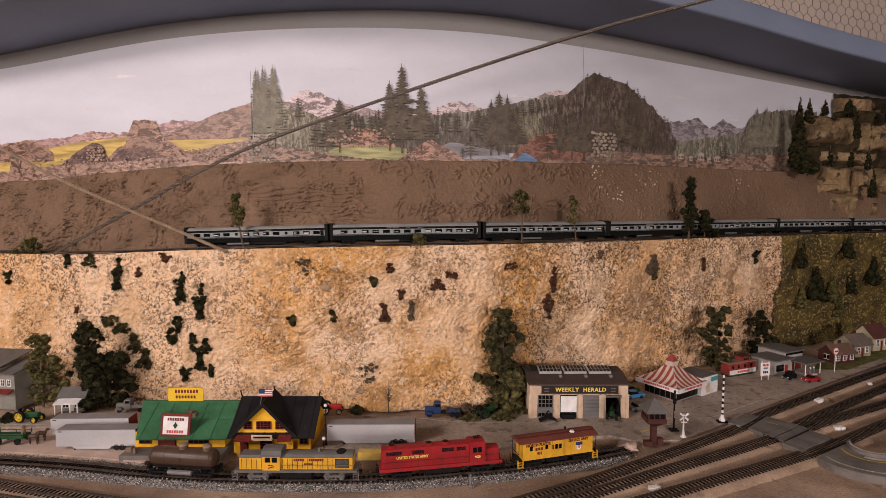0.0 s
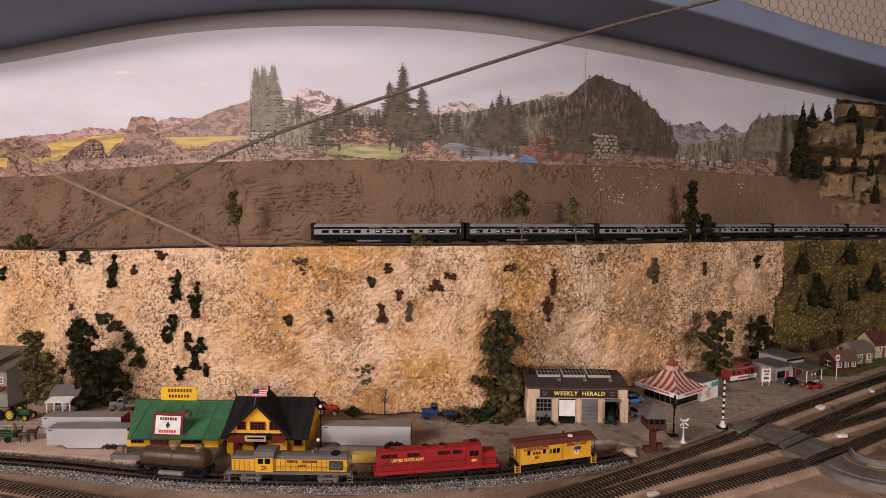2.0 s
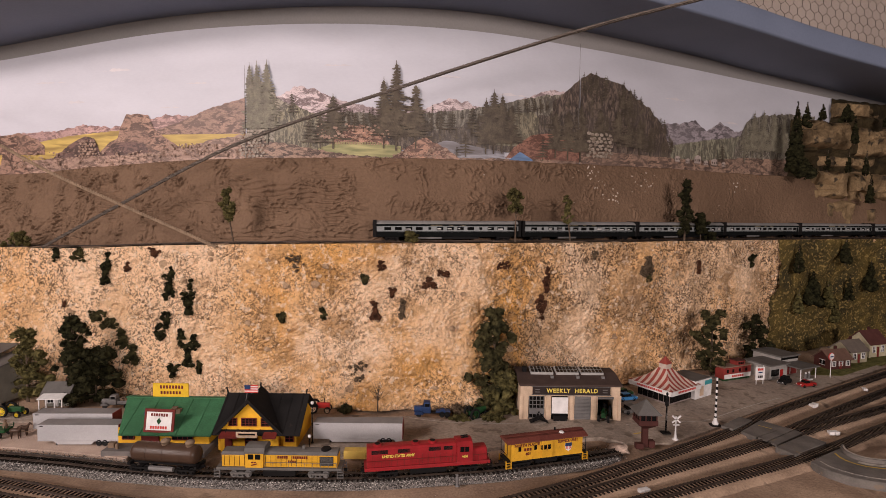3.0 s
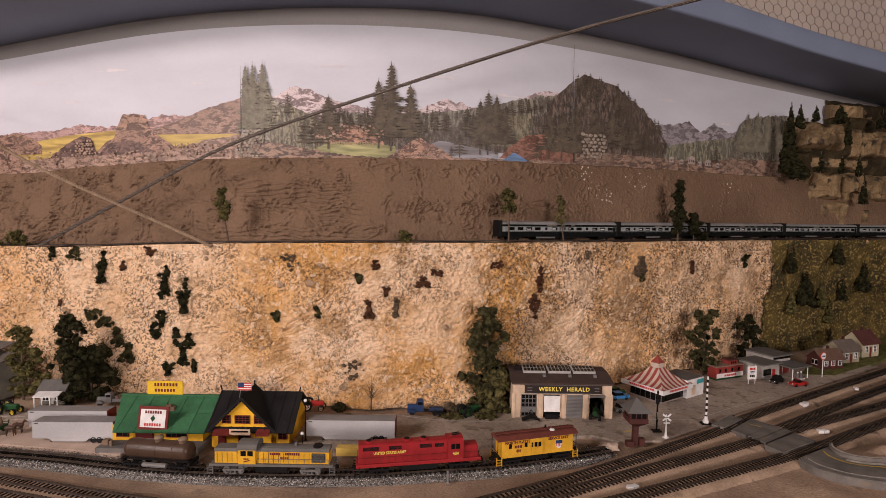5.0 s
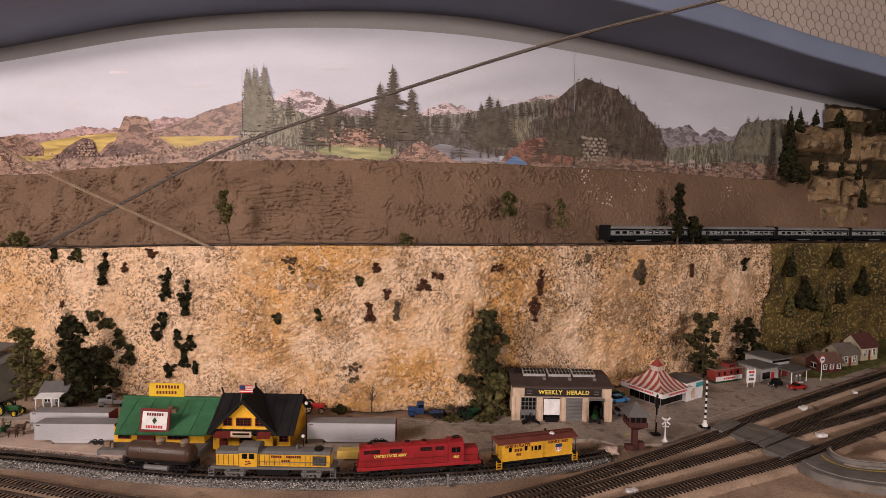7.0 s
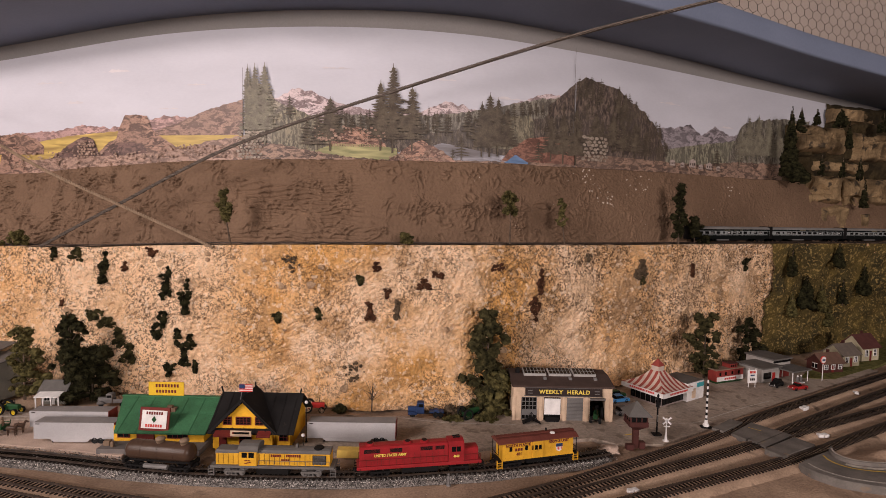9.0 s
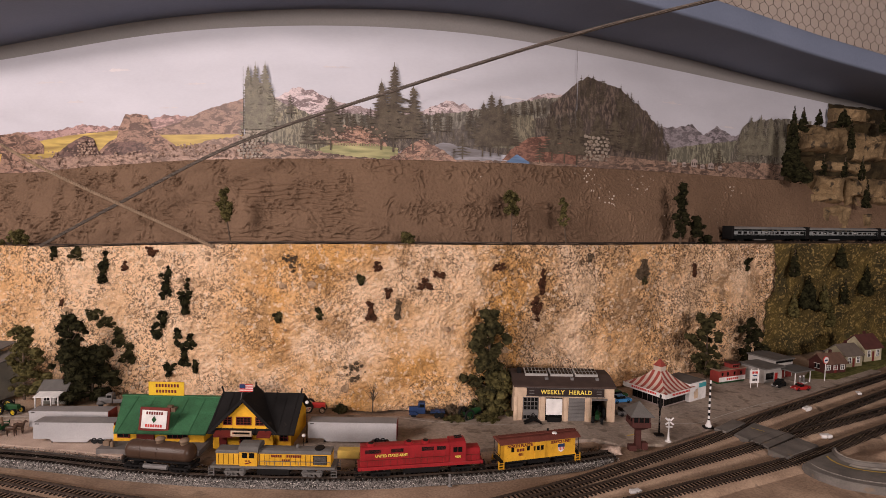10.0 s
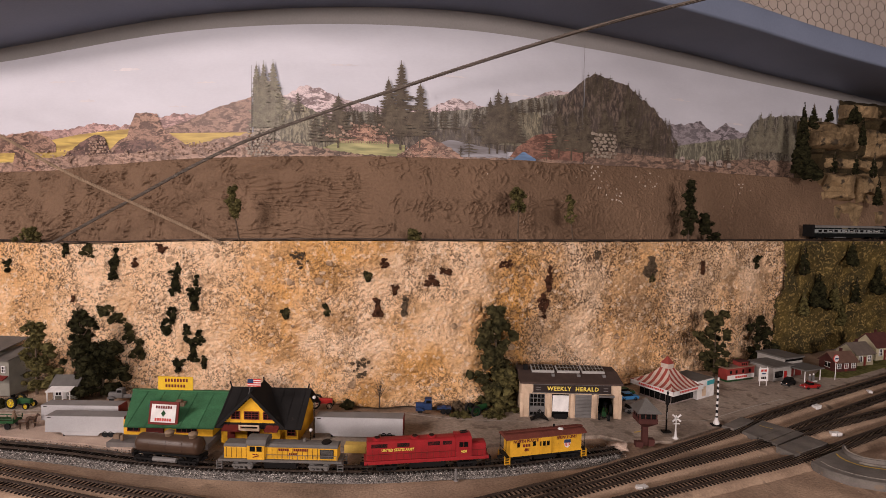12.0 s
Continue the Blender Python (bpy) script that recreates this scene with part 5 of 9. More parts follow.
def red_diesel(m):
    t = thing("red_locomotive", m, "red diesel locomotive with black underframe and yellow lettering", "locomotive")
    h = 0.103
    part("frame", boxes((-h, h, -0.0145, 0.0145, 0.0118, 0.0165), bevel=0.0006), M_RED, t)
    part("fuel_tank", boxes((-0.03, 0.03, -0.0135, 0.0135, 0.0035, 0.0125), bevel=0.002), M_DARK, t)
    part("long_hood", prism(bmesh.new(), hood_profile(0.0112, 0.0165, 0.0425, 0.003), -0.099, 0.048), M_RED, t)
    part("short_hood", prism(bmesh.new(), hood_profile(0.0112, 0.0165, 0.0335, 0.003), 0.072, 0.098), M_RED, t)
    cab = part("cab", prism(bmesh.new(), [(-0.0142, 0.0165), (0.0142, 0.0165), (0.0142, 0.0405), (0.011, 0.0440), (0.004, 0.0455), (-0.004, 0.0455), (-0.011, 0.0440), (-0.0142, 0.0405)], 0.047, 0.073), M_RED, t)
    for x in (0.0555, 0.0635):
        part("window", boxes((x - 0.0034, x + 0.0034, -0.0147, -0.0143, 0.0305, 0.0375)), M_GLASS, cab)
    part("window", boxes((0.0728, 0.0735, -0.009, 0.009, 0.036, 0.041)), M_GLASS, cab)
    for x in (-0.082, -0.02, 0.008):
        part("fan", lathe(bmesh.new(), [(0.0001, 0.0446), (0.0055, 0.0446), (0.0075, 0.0436), (0.0075, 0.042)], 16, (x, 0, 0)), M_RED, t)
        part("fan_grille", lathe(bmesh.new(), [(0.0001, 0.0449), (0.0045, 0.0448), (0.0048, 0.0445)], 12, (x, 0, 0)), M_DARK, t)
    for x0, x1 in ((-0.092, -0.066), (-0.05, -0.03), (0.0, 0.02), (0.025, 0.04)):
        bm = bmesh.new()
        for z in steps(0.0345, 0.0385, 3):
            box(bm, x0, x1, -0.0116, -0.0112, z - 0.0005, z + 0.0005)
        part("grille", bm, M_DARK, t)
    bm = bmesh.new()
    for x in steps(-0.09, 0.04, 13):
        box(bm, x - 0.0002, x + 0.0002, -0.0115, -0.0112, 0.0175, 0.0315)
    part("door_joints", bm, M_MAROON, t)["kind"] = "stuff"
    part("horn", rods(((0.056, -0.003, 0.0465), (0.068, -0.003, 0.0475), 0.0009), ((0.056, 0.003, 0.0465), (0.068, 0.003, 0.0475), 0.0009), ((0.060, -0.003, 0.0465), (0.060, 0.003, 0.0465), 0.0007)), M_DARK, t)
    for s in (-1, 1):
        part("handrail", handrail(-0.1, 0.046, s * 0.0143, 0.0165, 0.0255, 12), M_MAROON, t)
        part("handrail", handrail(0.074, 0.101, s * 0.0143, 0.0165, 0.0255, 3), M_MAROON, t)
    for sx, sy in ((-1, -1), (-1, 1), (1, -1), (1, 1)):
        part("steps", steps_block(sx * (h - 0.001), sy, M_DARK), M_DARK, t)
    part("coupler", boxes((-h - 0.006, -h, -0.002, 0.002, 0.007, 0.0105)), M_DARK, t)
    part("coupler", boxes((h, h + 0.006, -0.002, 0.002, 0.007, 0.0105)), M_DARK, t)
    writing("UNITED STATES ARMY", 0.0052, M_LETTERYELLOW, t, face(-0.049, -0.0117, 0.0300))
    writing("4600", 0.005, M_LETTERYELLOW, t, face(0.06, -0.0145, 0.0240))
    add_trucks(t, (-0.066, 0.066), dark=True)
    return t


def tank_car(m):
    t = thing("tank_car", m, "weathered brown tank car with two domes", "tank car")
    bm = bmesh.new()
    lathe(bm, [(0.0003, -0.0565), (0.009, -0.0555), (0.0128, -0.0515), (0.0135, -0.047), (0.0135, 0.047), (0.0128, 0.0515), (0.009, 0.0555), (0.0003, 0.0565)], 24)
    bmesh.ops.transform(bm, matrix=Matrix.Translation((0, 0, 0.0265)) @ Matrix.Rotation(math.pi / 2, 4, "Y"), verts=bm.verts)
    part("tank", bm, M_BROWNTANK, t, smooth=True)
    for x in (-0.028, 0.0, 0.028):
        bm = bmesh.new()
        lathe(bm, [(0.0136, -0.0007), (0.0139, -0.0007), (0.0139, 0.0007), (0.0136, 0.0007)], 24)
        bmesh.ops.transform(bm, matrix=Matrix.Translation((x, 0, 0.0265)) @ Matrix.Rotation(math.pi / 2, 4, "Y"), verts=bm.verts)
        part("band", bm, M_BROWNTANK, t)
    for x in (-0.001, 0.04):
        part("dome", lathe(bmesh.new(), [(0.0062, 0.036), (0.0062, 0.0425), (0.0072, 0.0425), (0.0072, 0.0445), (0.006, 0.0458), (0.0001, 0.0465)], 16, (x, 0, 0)), paint("dusty_dome", (0.24, 0.17, 0.115), 0.6), t, smooth=True)
    part("frame", boxes((-0.058, 0.058, -0.004, 0.004, 0.010, 0.0135), (-0.058, -0.054, -0.012, 0.012, 0.009, 0.014), (0.054, 0.058, -0.012, 0.012, 0.009, 0.014)), M_DARK, t)
    part("air_tank", rods(((-0.02, -0.0125, 0.008), (0.02, -0.0125, 0.008), 0.0035)), M_STEEL, t)
    part("coupler", boxes((-0.064, -0.058, -0.002, 0.002, 0.008, 0.0115)), M_DARK, t)
    part("coupler", boxes((0.058, 0.064, -0.002, 0.002, 0.008, 0.0115)), M_DARK, t)
    add_trucks(t, (-0.038, 0.038), dark=True)
    return t


def bay_caboose(m):
    t = thing("caboose", m, "yellow bay window caboose with rusty brown roof", "caboose")
    half = 0.0725
    M_RUSTROOF = paint("rusty_roof", (0.16, 0.045, 0.032), 0.8, scale=35)
    part("body", boxes((-half + 0.008, half - 0.008, -0.0132, 0.0132, 0.0125, 0.0405)), M_YELLOW, t)
    part("bay", boxes((-0.012, 0.008, -0.0158, 0.0158, 0.0135, 0.0395), bevel=0.0008), M_YELLOW, t)
    roof = part("roof", prism(bmesh.new(), [(-0.0165, 0.0395), (0.0165, 0.0395), (0.0165, 0.041), (0.008, 0.0445), (-0.008, 0.0445), (-0.0165, 0.041)], -half, half), M_RUSTROOF, t)
    bm = bmesh.new()
    for x in steps(-half + 0.003, half - 0.003, 20):
        prism(bm, [(-0.0167, 0.0405), (0.0167, 0.0405), (0.0167, 0.0414), (0.008, 0.0450), (-0.008, 0.0450), (-0.0167, 0.0414)], x - 0.0004, x + 0.0004)
    part("roof_rib", bm, M_RUSTROOF, roof)
    part("roof_walk", boxes((-half, half, -0.003, 0.003, 0.0455, 0.0463)), M_RUSTROOF, roof)
    part("smokestack", rods(((0.022, 0.004, 0.044), (0.022, 0.004, 0.050), 0.0016)), M_DARK, roof)
    part("chalk_lump", lathe(bmesh.new(), [(0.0001, 0.0468), (0.003, 0.0466), (0.0045, 0.0455), (0.0045, 0.0445)], 9, (0.03, -0.004, 0)), M_WHITE, roof, "small white lump on the roof")
    for x, w in ((-0.050, 0.0025), (-0.022, 0.0025), (-0.0055, 0.0025), (0.0015, 0.0025), (-0.012, 0.0011)):
        y = -0.0133 if abs(x + 0.002) > 0.015 else -0.0160
        part("window", boxes((x - w, x + w, y - 0.0003, y, 0.0265, 0.0335)), M_GLASS, t)
    part("underframe", boxes((-half, half, -0.0135, 0.0135, 0.0105, 0.0125), (-0.02, 0.02, -0.010, 0.010, 0.004, 0.0105)), M_DARK, t)
    for x in (-half + 0.001, half - 0.001):
        part("end_rail", handrail(x, x, 0.013, 0.0125, 0.024, 1), M_YELLOW, t)
        part("end_ladder", rods(((x, -0.012, 0.003), (x, -0.012, 0.040), 0.0006), ((x, 0.012, 0.003), (x, 0.012, 0.040), 0.0006), ((x, -0.012, 0.022), (x, 0.012, 0.022), 0.0005), ((x, -0.012, 0.016), (x, 0.012, 0.016), 0.0005)), M_DARK, t)
        for sy in (-1, 1):
            part("steps", steps_block(x * 0.97, sy, M_YELLOW), M_YELLOW, t)
    part("coupler", boxes((-half - 0.008, -half, -0.002, 0.002, 0.007, 0.0105)), M_DARK, t)
    part("coupler", boxes((half, half + 0.006, -0.002, 0.002, 0.007, 0.0105)), M_DARK, t)
    writing("NORTH PLATTE", 0.0062, M_MAROON, t, face(-0.037, -0.0136, 0.0350))
    bars([0.0034] * 3, 0.0042, 0.0014, M_MAROON, t, face(-0.036, -0.0136, 0.0285))
    writing("401", 0.0064, M_MAROON, t, face(-0.035, -0.0136, 0.0215))
    writing("SERVICE UNIT", 0.0060, M_MAROON, t, face(0.037, -0.0136, 0.0350))
    bm = prism(bmesh.new(), [(-0.006, 0.006), (0.006, 0.006), (0.0062, 0.001), (0.0045, -0.0045), (0, -0.007), (-0.0045, -0.0045), (-0.0062, 0.001)], 0, 0.0004, "z")
    badge = part("badge", bm, M_WHITE, t, "red, white and blue shield badge", m=face(0.038, -0.0134, 0.0255))
    part("badge_top", prism(bmesh.new(), [(-0.006, 0.006), (0.006, 0.006), (0.0062, 0.001), (-0.0062, 0.001)], 0.0004, 0.0007, "z"), M_BLUE, badge)
    bm = bmesh.new()
    for x in (-0.004, -0.0013, 0.0013, 0.004):
        box(bm, x - 0.0006, x + 0.0006, -0.0045 + abs(x) * 0.3, 0.001, 0.0004, 0.0007)
    part("badge_stripes", bm, M_LETTERRED, badge)
    add_trucks(t, (-0.046, 0.046), dark=True)
    return t


def sized(m, x, y, z):
    return m @ Matrix.Diagonal((x, y, z, 1))


tank_car(sized(on_line(FRONT_LINE, -0.430, RAIL_TOP), 1.03, 1.12, 1.13))
yellow_switcher(sized(on_line(FRONT_LINE, -0.240, RAIL_TOP), 1.0, 1.1, 1.17))
red_diesel(sized(on_line(FRONT_LINE, -0.004, RAIL_TOP), 1.0, 1.1, 1.19))
bay_caboose(sized(on_line(FRONT_LINE, 0.195, RAIL_TOP), 1.03, 1.1, 1.13))


# ---- passenger train on the ledge ----
M_CARROOF = paint("passenger_roof", (0.25, 0.24, 0.23), 0.6, scale=30)
M_CARBAND = paint("window_band_grey", (0.27, 0.285, 0.285), 0.7)
M_CARDARK = paint("passenger_dark_green", (0.007, 0.008, 0.008), 0.8, gloss=0.05)
M_CARGLASS = paint("passenger_window", (0.006, 0.006, 0.006), 0.08, bump=0, grain=0.02)
M_BLIND = paint("pale_blind", (0.55, 0.54, 0.52), 0.3, bump=0)
M_CARLETTER = paint("dull_gold_lettering", (0.24, 0.20, 0.13), 0.6, bump=0)
CAR_HALF, CAR_PITCH, CAR_Y = 0.171, 0.352, 0.017


def passenger_car(kind):
    t = thing("passenger_car", None, "dark green and grey streamlined passenger car on the ledge", "passenger car", "cars of the passenger train")
    h, w = CAR_HALF, 0.0172
    r = random.Random(kind)
    part("lower_body", boxes((-h, h, -w, w, 0.0095, 0.0225), bevel=0.0008), M_CARDARK, t)
    part("window_band", boxes((-h, h, -w + 0.0003, w - 0.0003, 0.0225, 0.0335)), M_CARBAND, t)
    part("letter_board", boxes((-h, h, -w, w, 0.0335, 0.0385)), M_CARDARK, t)
    part("roof", prism(bmesh.new(), [(-w - 0.0004, 0.0385), (w + 0.0004, 0.0385), (w, 0.0405), (0.0125, 0.0445), (0.006, 0.0462), (-0.006, 0.0462), (-0.0125, 0.0445), (-w, 0.0405)], -h, h), M_CARROOF, t)
    part("stripe", boxes((-h, h, -w - 0.0003, -w, 0.0205, 0.0212)), M_CARBAND, t)
    part("skirt", boxes((-h * 0.42, h * 0.42, -0.013, 0.013, 0.004, 0.0095)), M_DARK, t)
    part("battery_box", boxes((-h * 0.42, -h * 0.1, -0.0138, 0.0138, 0.0045, 0.009)), M_STEEL, t)
    part("floor_edge", boxes((-h, h, -w + 0.002, w - 0.002, 0.0085, 0.0095)), M_DARK, t)
    n = 12
    for k, x in enumerate(steps(-h + 0.028, h - 0.022, n)):
        if kind % 3 == 0 and k in (4, 9) or kind % 3 == 1 and k in (1,):
            part("window", boxes((x - 0.0032, x + 0.0032, -w - 0.0001, -w + 0.0004, 0.0255, 0.0315)), M_CARGLASS, t)
            continue
        win = part("window", boxes((x - 0.0078, x + 0.0078, -w - 0.0001, -w + 0.0004, 0.0245, 0.0318)), M_CARGLASS, t)
        if r.random() < 0.55:
            part("blind", boxes((x - 0.0066, x + 0.0066 - r.uniform(0, 0.008), -w - 0.0003, -w - 0.0001, 0.0245 + r.uniform(0, 0.003), 0.0268 + r.uniform(0, 0.003))), M_BLIND, win)
    part("door", boxes((h - 0.013, h - 0.005, -w - 0.0003, -w, 0.0105, 0.033)), M_CARDARK, t)
    bars([0.0022] * 9, 0.0018, 0.0010, M_CARLETTER, t, face(-0.03, -w - 0.0001, 0.0362))
    bars([0.0022] * 3, 0.0018, 0.0010, M_CARLETTER, t, face(0.005, -w - 0.0001, 0.0362))
    bars([0.0022] * 4, 0.0018, 0.0010, M_CARLETTER, t, face(0.033, -w - 0.0001, 0.0362))
    for s in (-1, 1):
        part("diaphragm", boxes((s * (h + 0.001) - 0.0039, s * (h + 0.001) + 0.0039, -w - 0.0006, w + 0.0006, 0.0085, 0.0478), bevel=0.0012), M_DARK, t)
    add_trucks(t, (-h + 0.038, h - 0.038), dark=True)
    return t


def line_x(s):
    """The x on the ledge track whose way along it from x = 0 is s."""
    return float(np.interp(s, ARC, ARC_X))


ARC_X = steps(-2.4, 4.5, 1400)
_d = [math.hypot(b - a, wall_y(b) - wall_y(a)) for a, b in zip(ARC_X, ARC_X[1:])]
ARC = np.concatenate([[0.0], np.cumsum(_d)])
ARC = ARC - np.interp(0.0, ARC_X, ARC)


def ledge_pose(s):
    """A car whose two bogies stand on the ledge track, s metres along it."""
    ends = []
    for ds in (-0.13, 0.13):
        x = line_x(s + ds)
        ends.append(Vector((x, wall_y(x) + CAR_Y, edge_z(x) + 0.0008)))
    a, b = ends
    d = b - a
    c = (a + b) / 2
    return Matrix.Translation(c) @ Matrix.Rotation(math.atan2(d.y, d.x), 4, "Z") @ Matrix.Rotation(-math.atan2(d.z, math.hypot(d.x, d.y)), 4, "Y")


def train_way(t):
    """How far along the ledge the last car's rear end is at t seconds."""
    return float(np.interp(t, (0.0, 2.5, 5.5, 6.5, 9.5, 10.5, 12.0), (-0.610, -0.218, 0.246, 0.405, 0.886, 1.050, 1.297)))


train = [passenger_car(k) for k in range(7)]


def motions():
    for k, car in enumerate(train):
        walk(car, [(t, ledge_pose(train_way(t) + CAR_HALF + k * CAR_PITCH)) for t in steps(0.0, 12.0, 24)])


ledge_line = [(x, wall_y(x) + CAR_Y, edge_z(x) - 0.006) for x in steps(-2.2, 4.2, 60)]
upper = thing("ledge_track", None, "single railway track along the cliff ledge", "railway track", kind="structure")
part("rails", rail_mesh(ledge_line, 0.0036), M_RAIL, upper)
bm = bmesh.new()
for p, a in polyline(ledge_line, 0.0078):
    box(bm, -0.0017, 0.0017, -0.0152, 0.0152, 0.001, 0.0036, turn=Matrix.Translation(p) @ Matrix.Rotation(a, 4, "Z"))
part("ties", bm, M_TIE, upper)["kind"] = "stuff"


# ---- station, depot and sheds ----
def board_wall(parent, x0, x1, y, z0, z1, pitch=0.0035):
    """Clapboards, one by one, on a wall that faces the front."""
    n = max(1, int((z1 - z0) / pitch))
    for k in range(n):
        a, b = z0 + (z1 - z0) * k / n, z0 + (z1 - z0) * (k + 1) / n
        part("clapboard", prism(bmesh.new(), [(y - 0.0011, a), (y + 0.001, a), (y + 0.001, b), (y - 0.0003, b)], x0, x1), M_WALLYELLOW, parent)


def roof_sheet(bm, x0, x1, ya, za, yb, zb, thick=0.0018, skew=0.0):
    """A roof plane drawn out along x, from its eave (ya, za) to its ridge (yb, zb)."""
    n = Vector((0, -(zb - za), yb - ya)).normalized() * thick
    quad = [(ya, za), (yb, zb), (yb + n.y, zb + n.z), (ya + n.y, za + n.z)]
    if not skew:
        return prism(bm, quad, x0, x1)
    near = [bm.verts.new((x0 + (skew if k in (0, 3) else 0), a, b)) for k, (a, b) in enumerate(quad)]
    far = [bm.verts.new((x1, a, b)) for a, b in quad]
    for i in range(4):
        bm.faces.new((near[i], near[(i + 1) % 4], far[(i + 1) % 4], far[i]))
    bm.faces.new(near[::-1])
    bm.faces.new(far)
    return bm


def window_unit(parent, x, y, z0, z1, half, frame_mat, bars_x=1, bars_z=1):
    w = part("window", boxes((x - half, x + half, y - 0.0006, y + 0.001, z0, z1)), M_GLASS, parent)
    bm = bmesh.new()
    f = 0.0012
    for a, b, c, d in ((x - half - f, x - half, z0 - f, z1 + f), (x + half, x + half + f, z0 - f, z1 + f), (x - half, x + half, z0 - f, z0), (x - half, x + half, z1, z1 + f)):
        box(bm, a, b, y - 0.0018, y + 0.0005, c, d)
    for k in range(1, bars_x + 1):
        xx = x - half + 2 * half * k / (bars_x + 1)
        box(bm, xx - 0.0004, xx + 0.0004, y - 0.0013, y, z0, z1)
    for k in range(1, bars_z + 1):
        zz = z0 + (z1 - z0) * k / (bars_z + 1)
        box(bm, x - half, x + half, y - 0.0012, y, zz - 0.0004, zz + 0.0004)
    part("window_frame", bm, frame_mat, w)
    return w


def freight_station():
    t = thing("freight_station", pose(-0.487, 0.965, 0.0), "small yellow freight station with a green panelled roof", "station")
    part("platform", boxes((-0.093, 0.090, -0.052, 0.05, 0.0, 0.010), bevel=0.001), paint("platform_concrete", (0.16, 0.14, 0.13), 0.85), t)
    board_wall(t, -0.083, 0.083, -0.016, 0.010, 0.038)
    part("core", boxes((-0.083, 0.083, -0.015, 0.085, 0.010, 0.037)), M_WALLYELLOW, t)
    part("door", boxes((-0.040, -0.008, -0.019, -0.016, 0.010, 0.034), bevel=0.0005), M_MAROON, t)
    window_unit(t, 0.035, -0.0175, 0.018, 0.031, 0.018, M_MAROON, 3, 1)
    window_unit(t, -0.064, -0.0175, 0.018, 0.031, 0.010, M_MAROON, 1, 1)
    roof = part("roof", roof_sheet(roof_sheet(bmesh.new(), -0.094, 0.096, -0.040, 0.033, 0.035, 0.075, skew=0.026), -0.094, 0.096, 0.11, 0.033, 0.035, 0.075), M_GREENROOF, t)
    xs_p = [-0.094, -0.062, -0.030, 0.002, 0.034, 0.066, 0.096]
    sl = (0.075 - 0.033) / 0.075
    for a, b in zip(xs_p, xs_p[1:]):
        for k, (v0, v1) in enumerate(((0.0, 0.5), (0.5, 1.0))):
            j = random.uniform(0, 0.0007)
            first = a < -0.09
            lead = 0.013 if first and k == 0 else 0.0
            part("roof_panel", roof_sheet(bmesh.new(), a + 0.0005 + lead, b - 0.0005, -0.041 + 0.075 * v0, 0.0348 + 0.042 * v0 + j, -0.041 + 0.075 * v1 - 0.0006, 0.0348 + 0.042 * v1 + j, 0.0007, skew=0.013 if first else 0.0), M_GREENROOF, roof)
    part("ridge_cap", boxes((-0.095, 0.097, 0.031, 0.039, 0.0765, 0.0785)), M_GREENROOF, roof)
    sign = part("ridge_sign", boxes((-0.046, 0.022, 0.034, 0.036, 0.078, 0.1045), bevel=0.0004), paint("sign_yellow", (0.72, 0.45, 0.03), 0.7), t, "hand-painted yellow wooden sign on the ridge")
    bars([0.0036] * 8, 0.0062, 0.0022, M_MAROON, sign, face(-0.010, 0.0338, 0.0975))
    bars([0.0036] * 7, 0.0056, 0.0022, M_MAROON, sign, face(-0.012, 0.0338, 0.0865))
    board = part("roof_sign", boxes((-0.0262, 0.0262, -0.0015, 0.0015, 0, 0.0415), bevel=0.0008), M_MAROON, t, "white sign in a brown frame on the roof", m=pose(0.001, -0.036, 0.038, -8, 3, 3))
    part("sign_face", boxes((-0.0218, 0.0218, -0.0022, -0.0014, 0.0045, 0.0365)), M_WHITE, board)
    part("diamond", prism(bmesh.new(), [(0, 0.006), (0.0042, 0), (0, -0.006), (-0.0042, 0)], 0, 0.0004, "z"), M_TRACTOR, board, m=face(0, -0.0023, 0.0205))
    bars([0.0030] * 7, 0.0050, 0.0013, M_MAROON, board, face(0, -0.0024, 0.0315))
    bars([0.0030] * 7, 0.0050, 0.0013, M_LETTERRED, board, face(0, -0.0024, 0.0095))
    part("crate", boxes((0.002, 0.022, 0.0, 0.010, 0.056, 0.066), (0.006, 0.015, 0.002, 0.009, 0.066, 0.070), bevel=0.0006), M_WOOD, t)
    part("freight", boxes((-0.088, -0.077, -0.040, -0.030, 0.010, 0.019), (-0.072, -0.067, -0.045, -0.040, 0.010, 0.020), bevel=0.0012), M_WOOD, t)
    return t


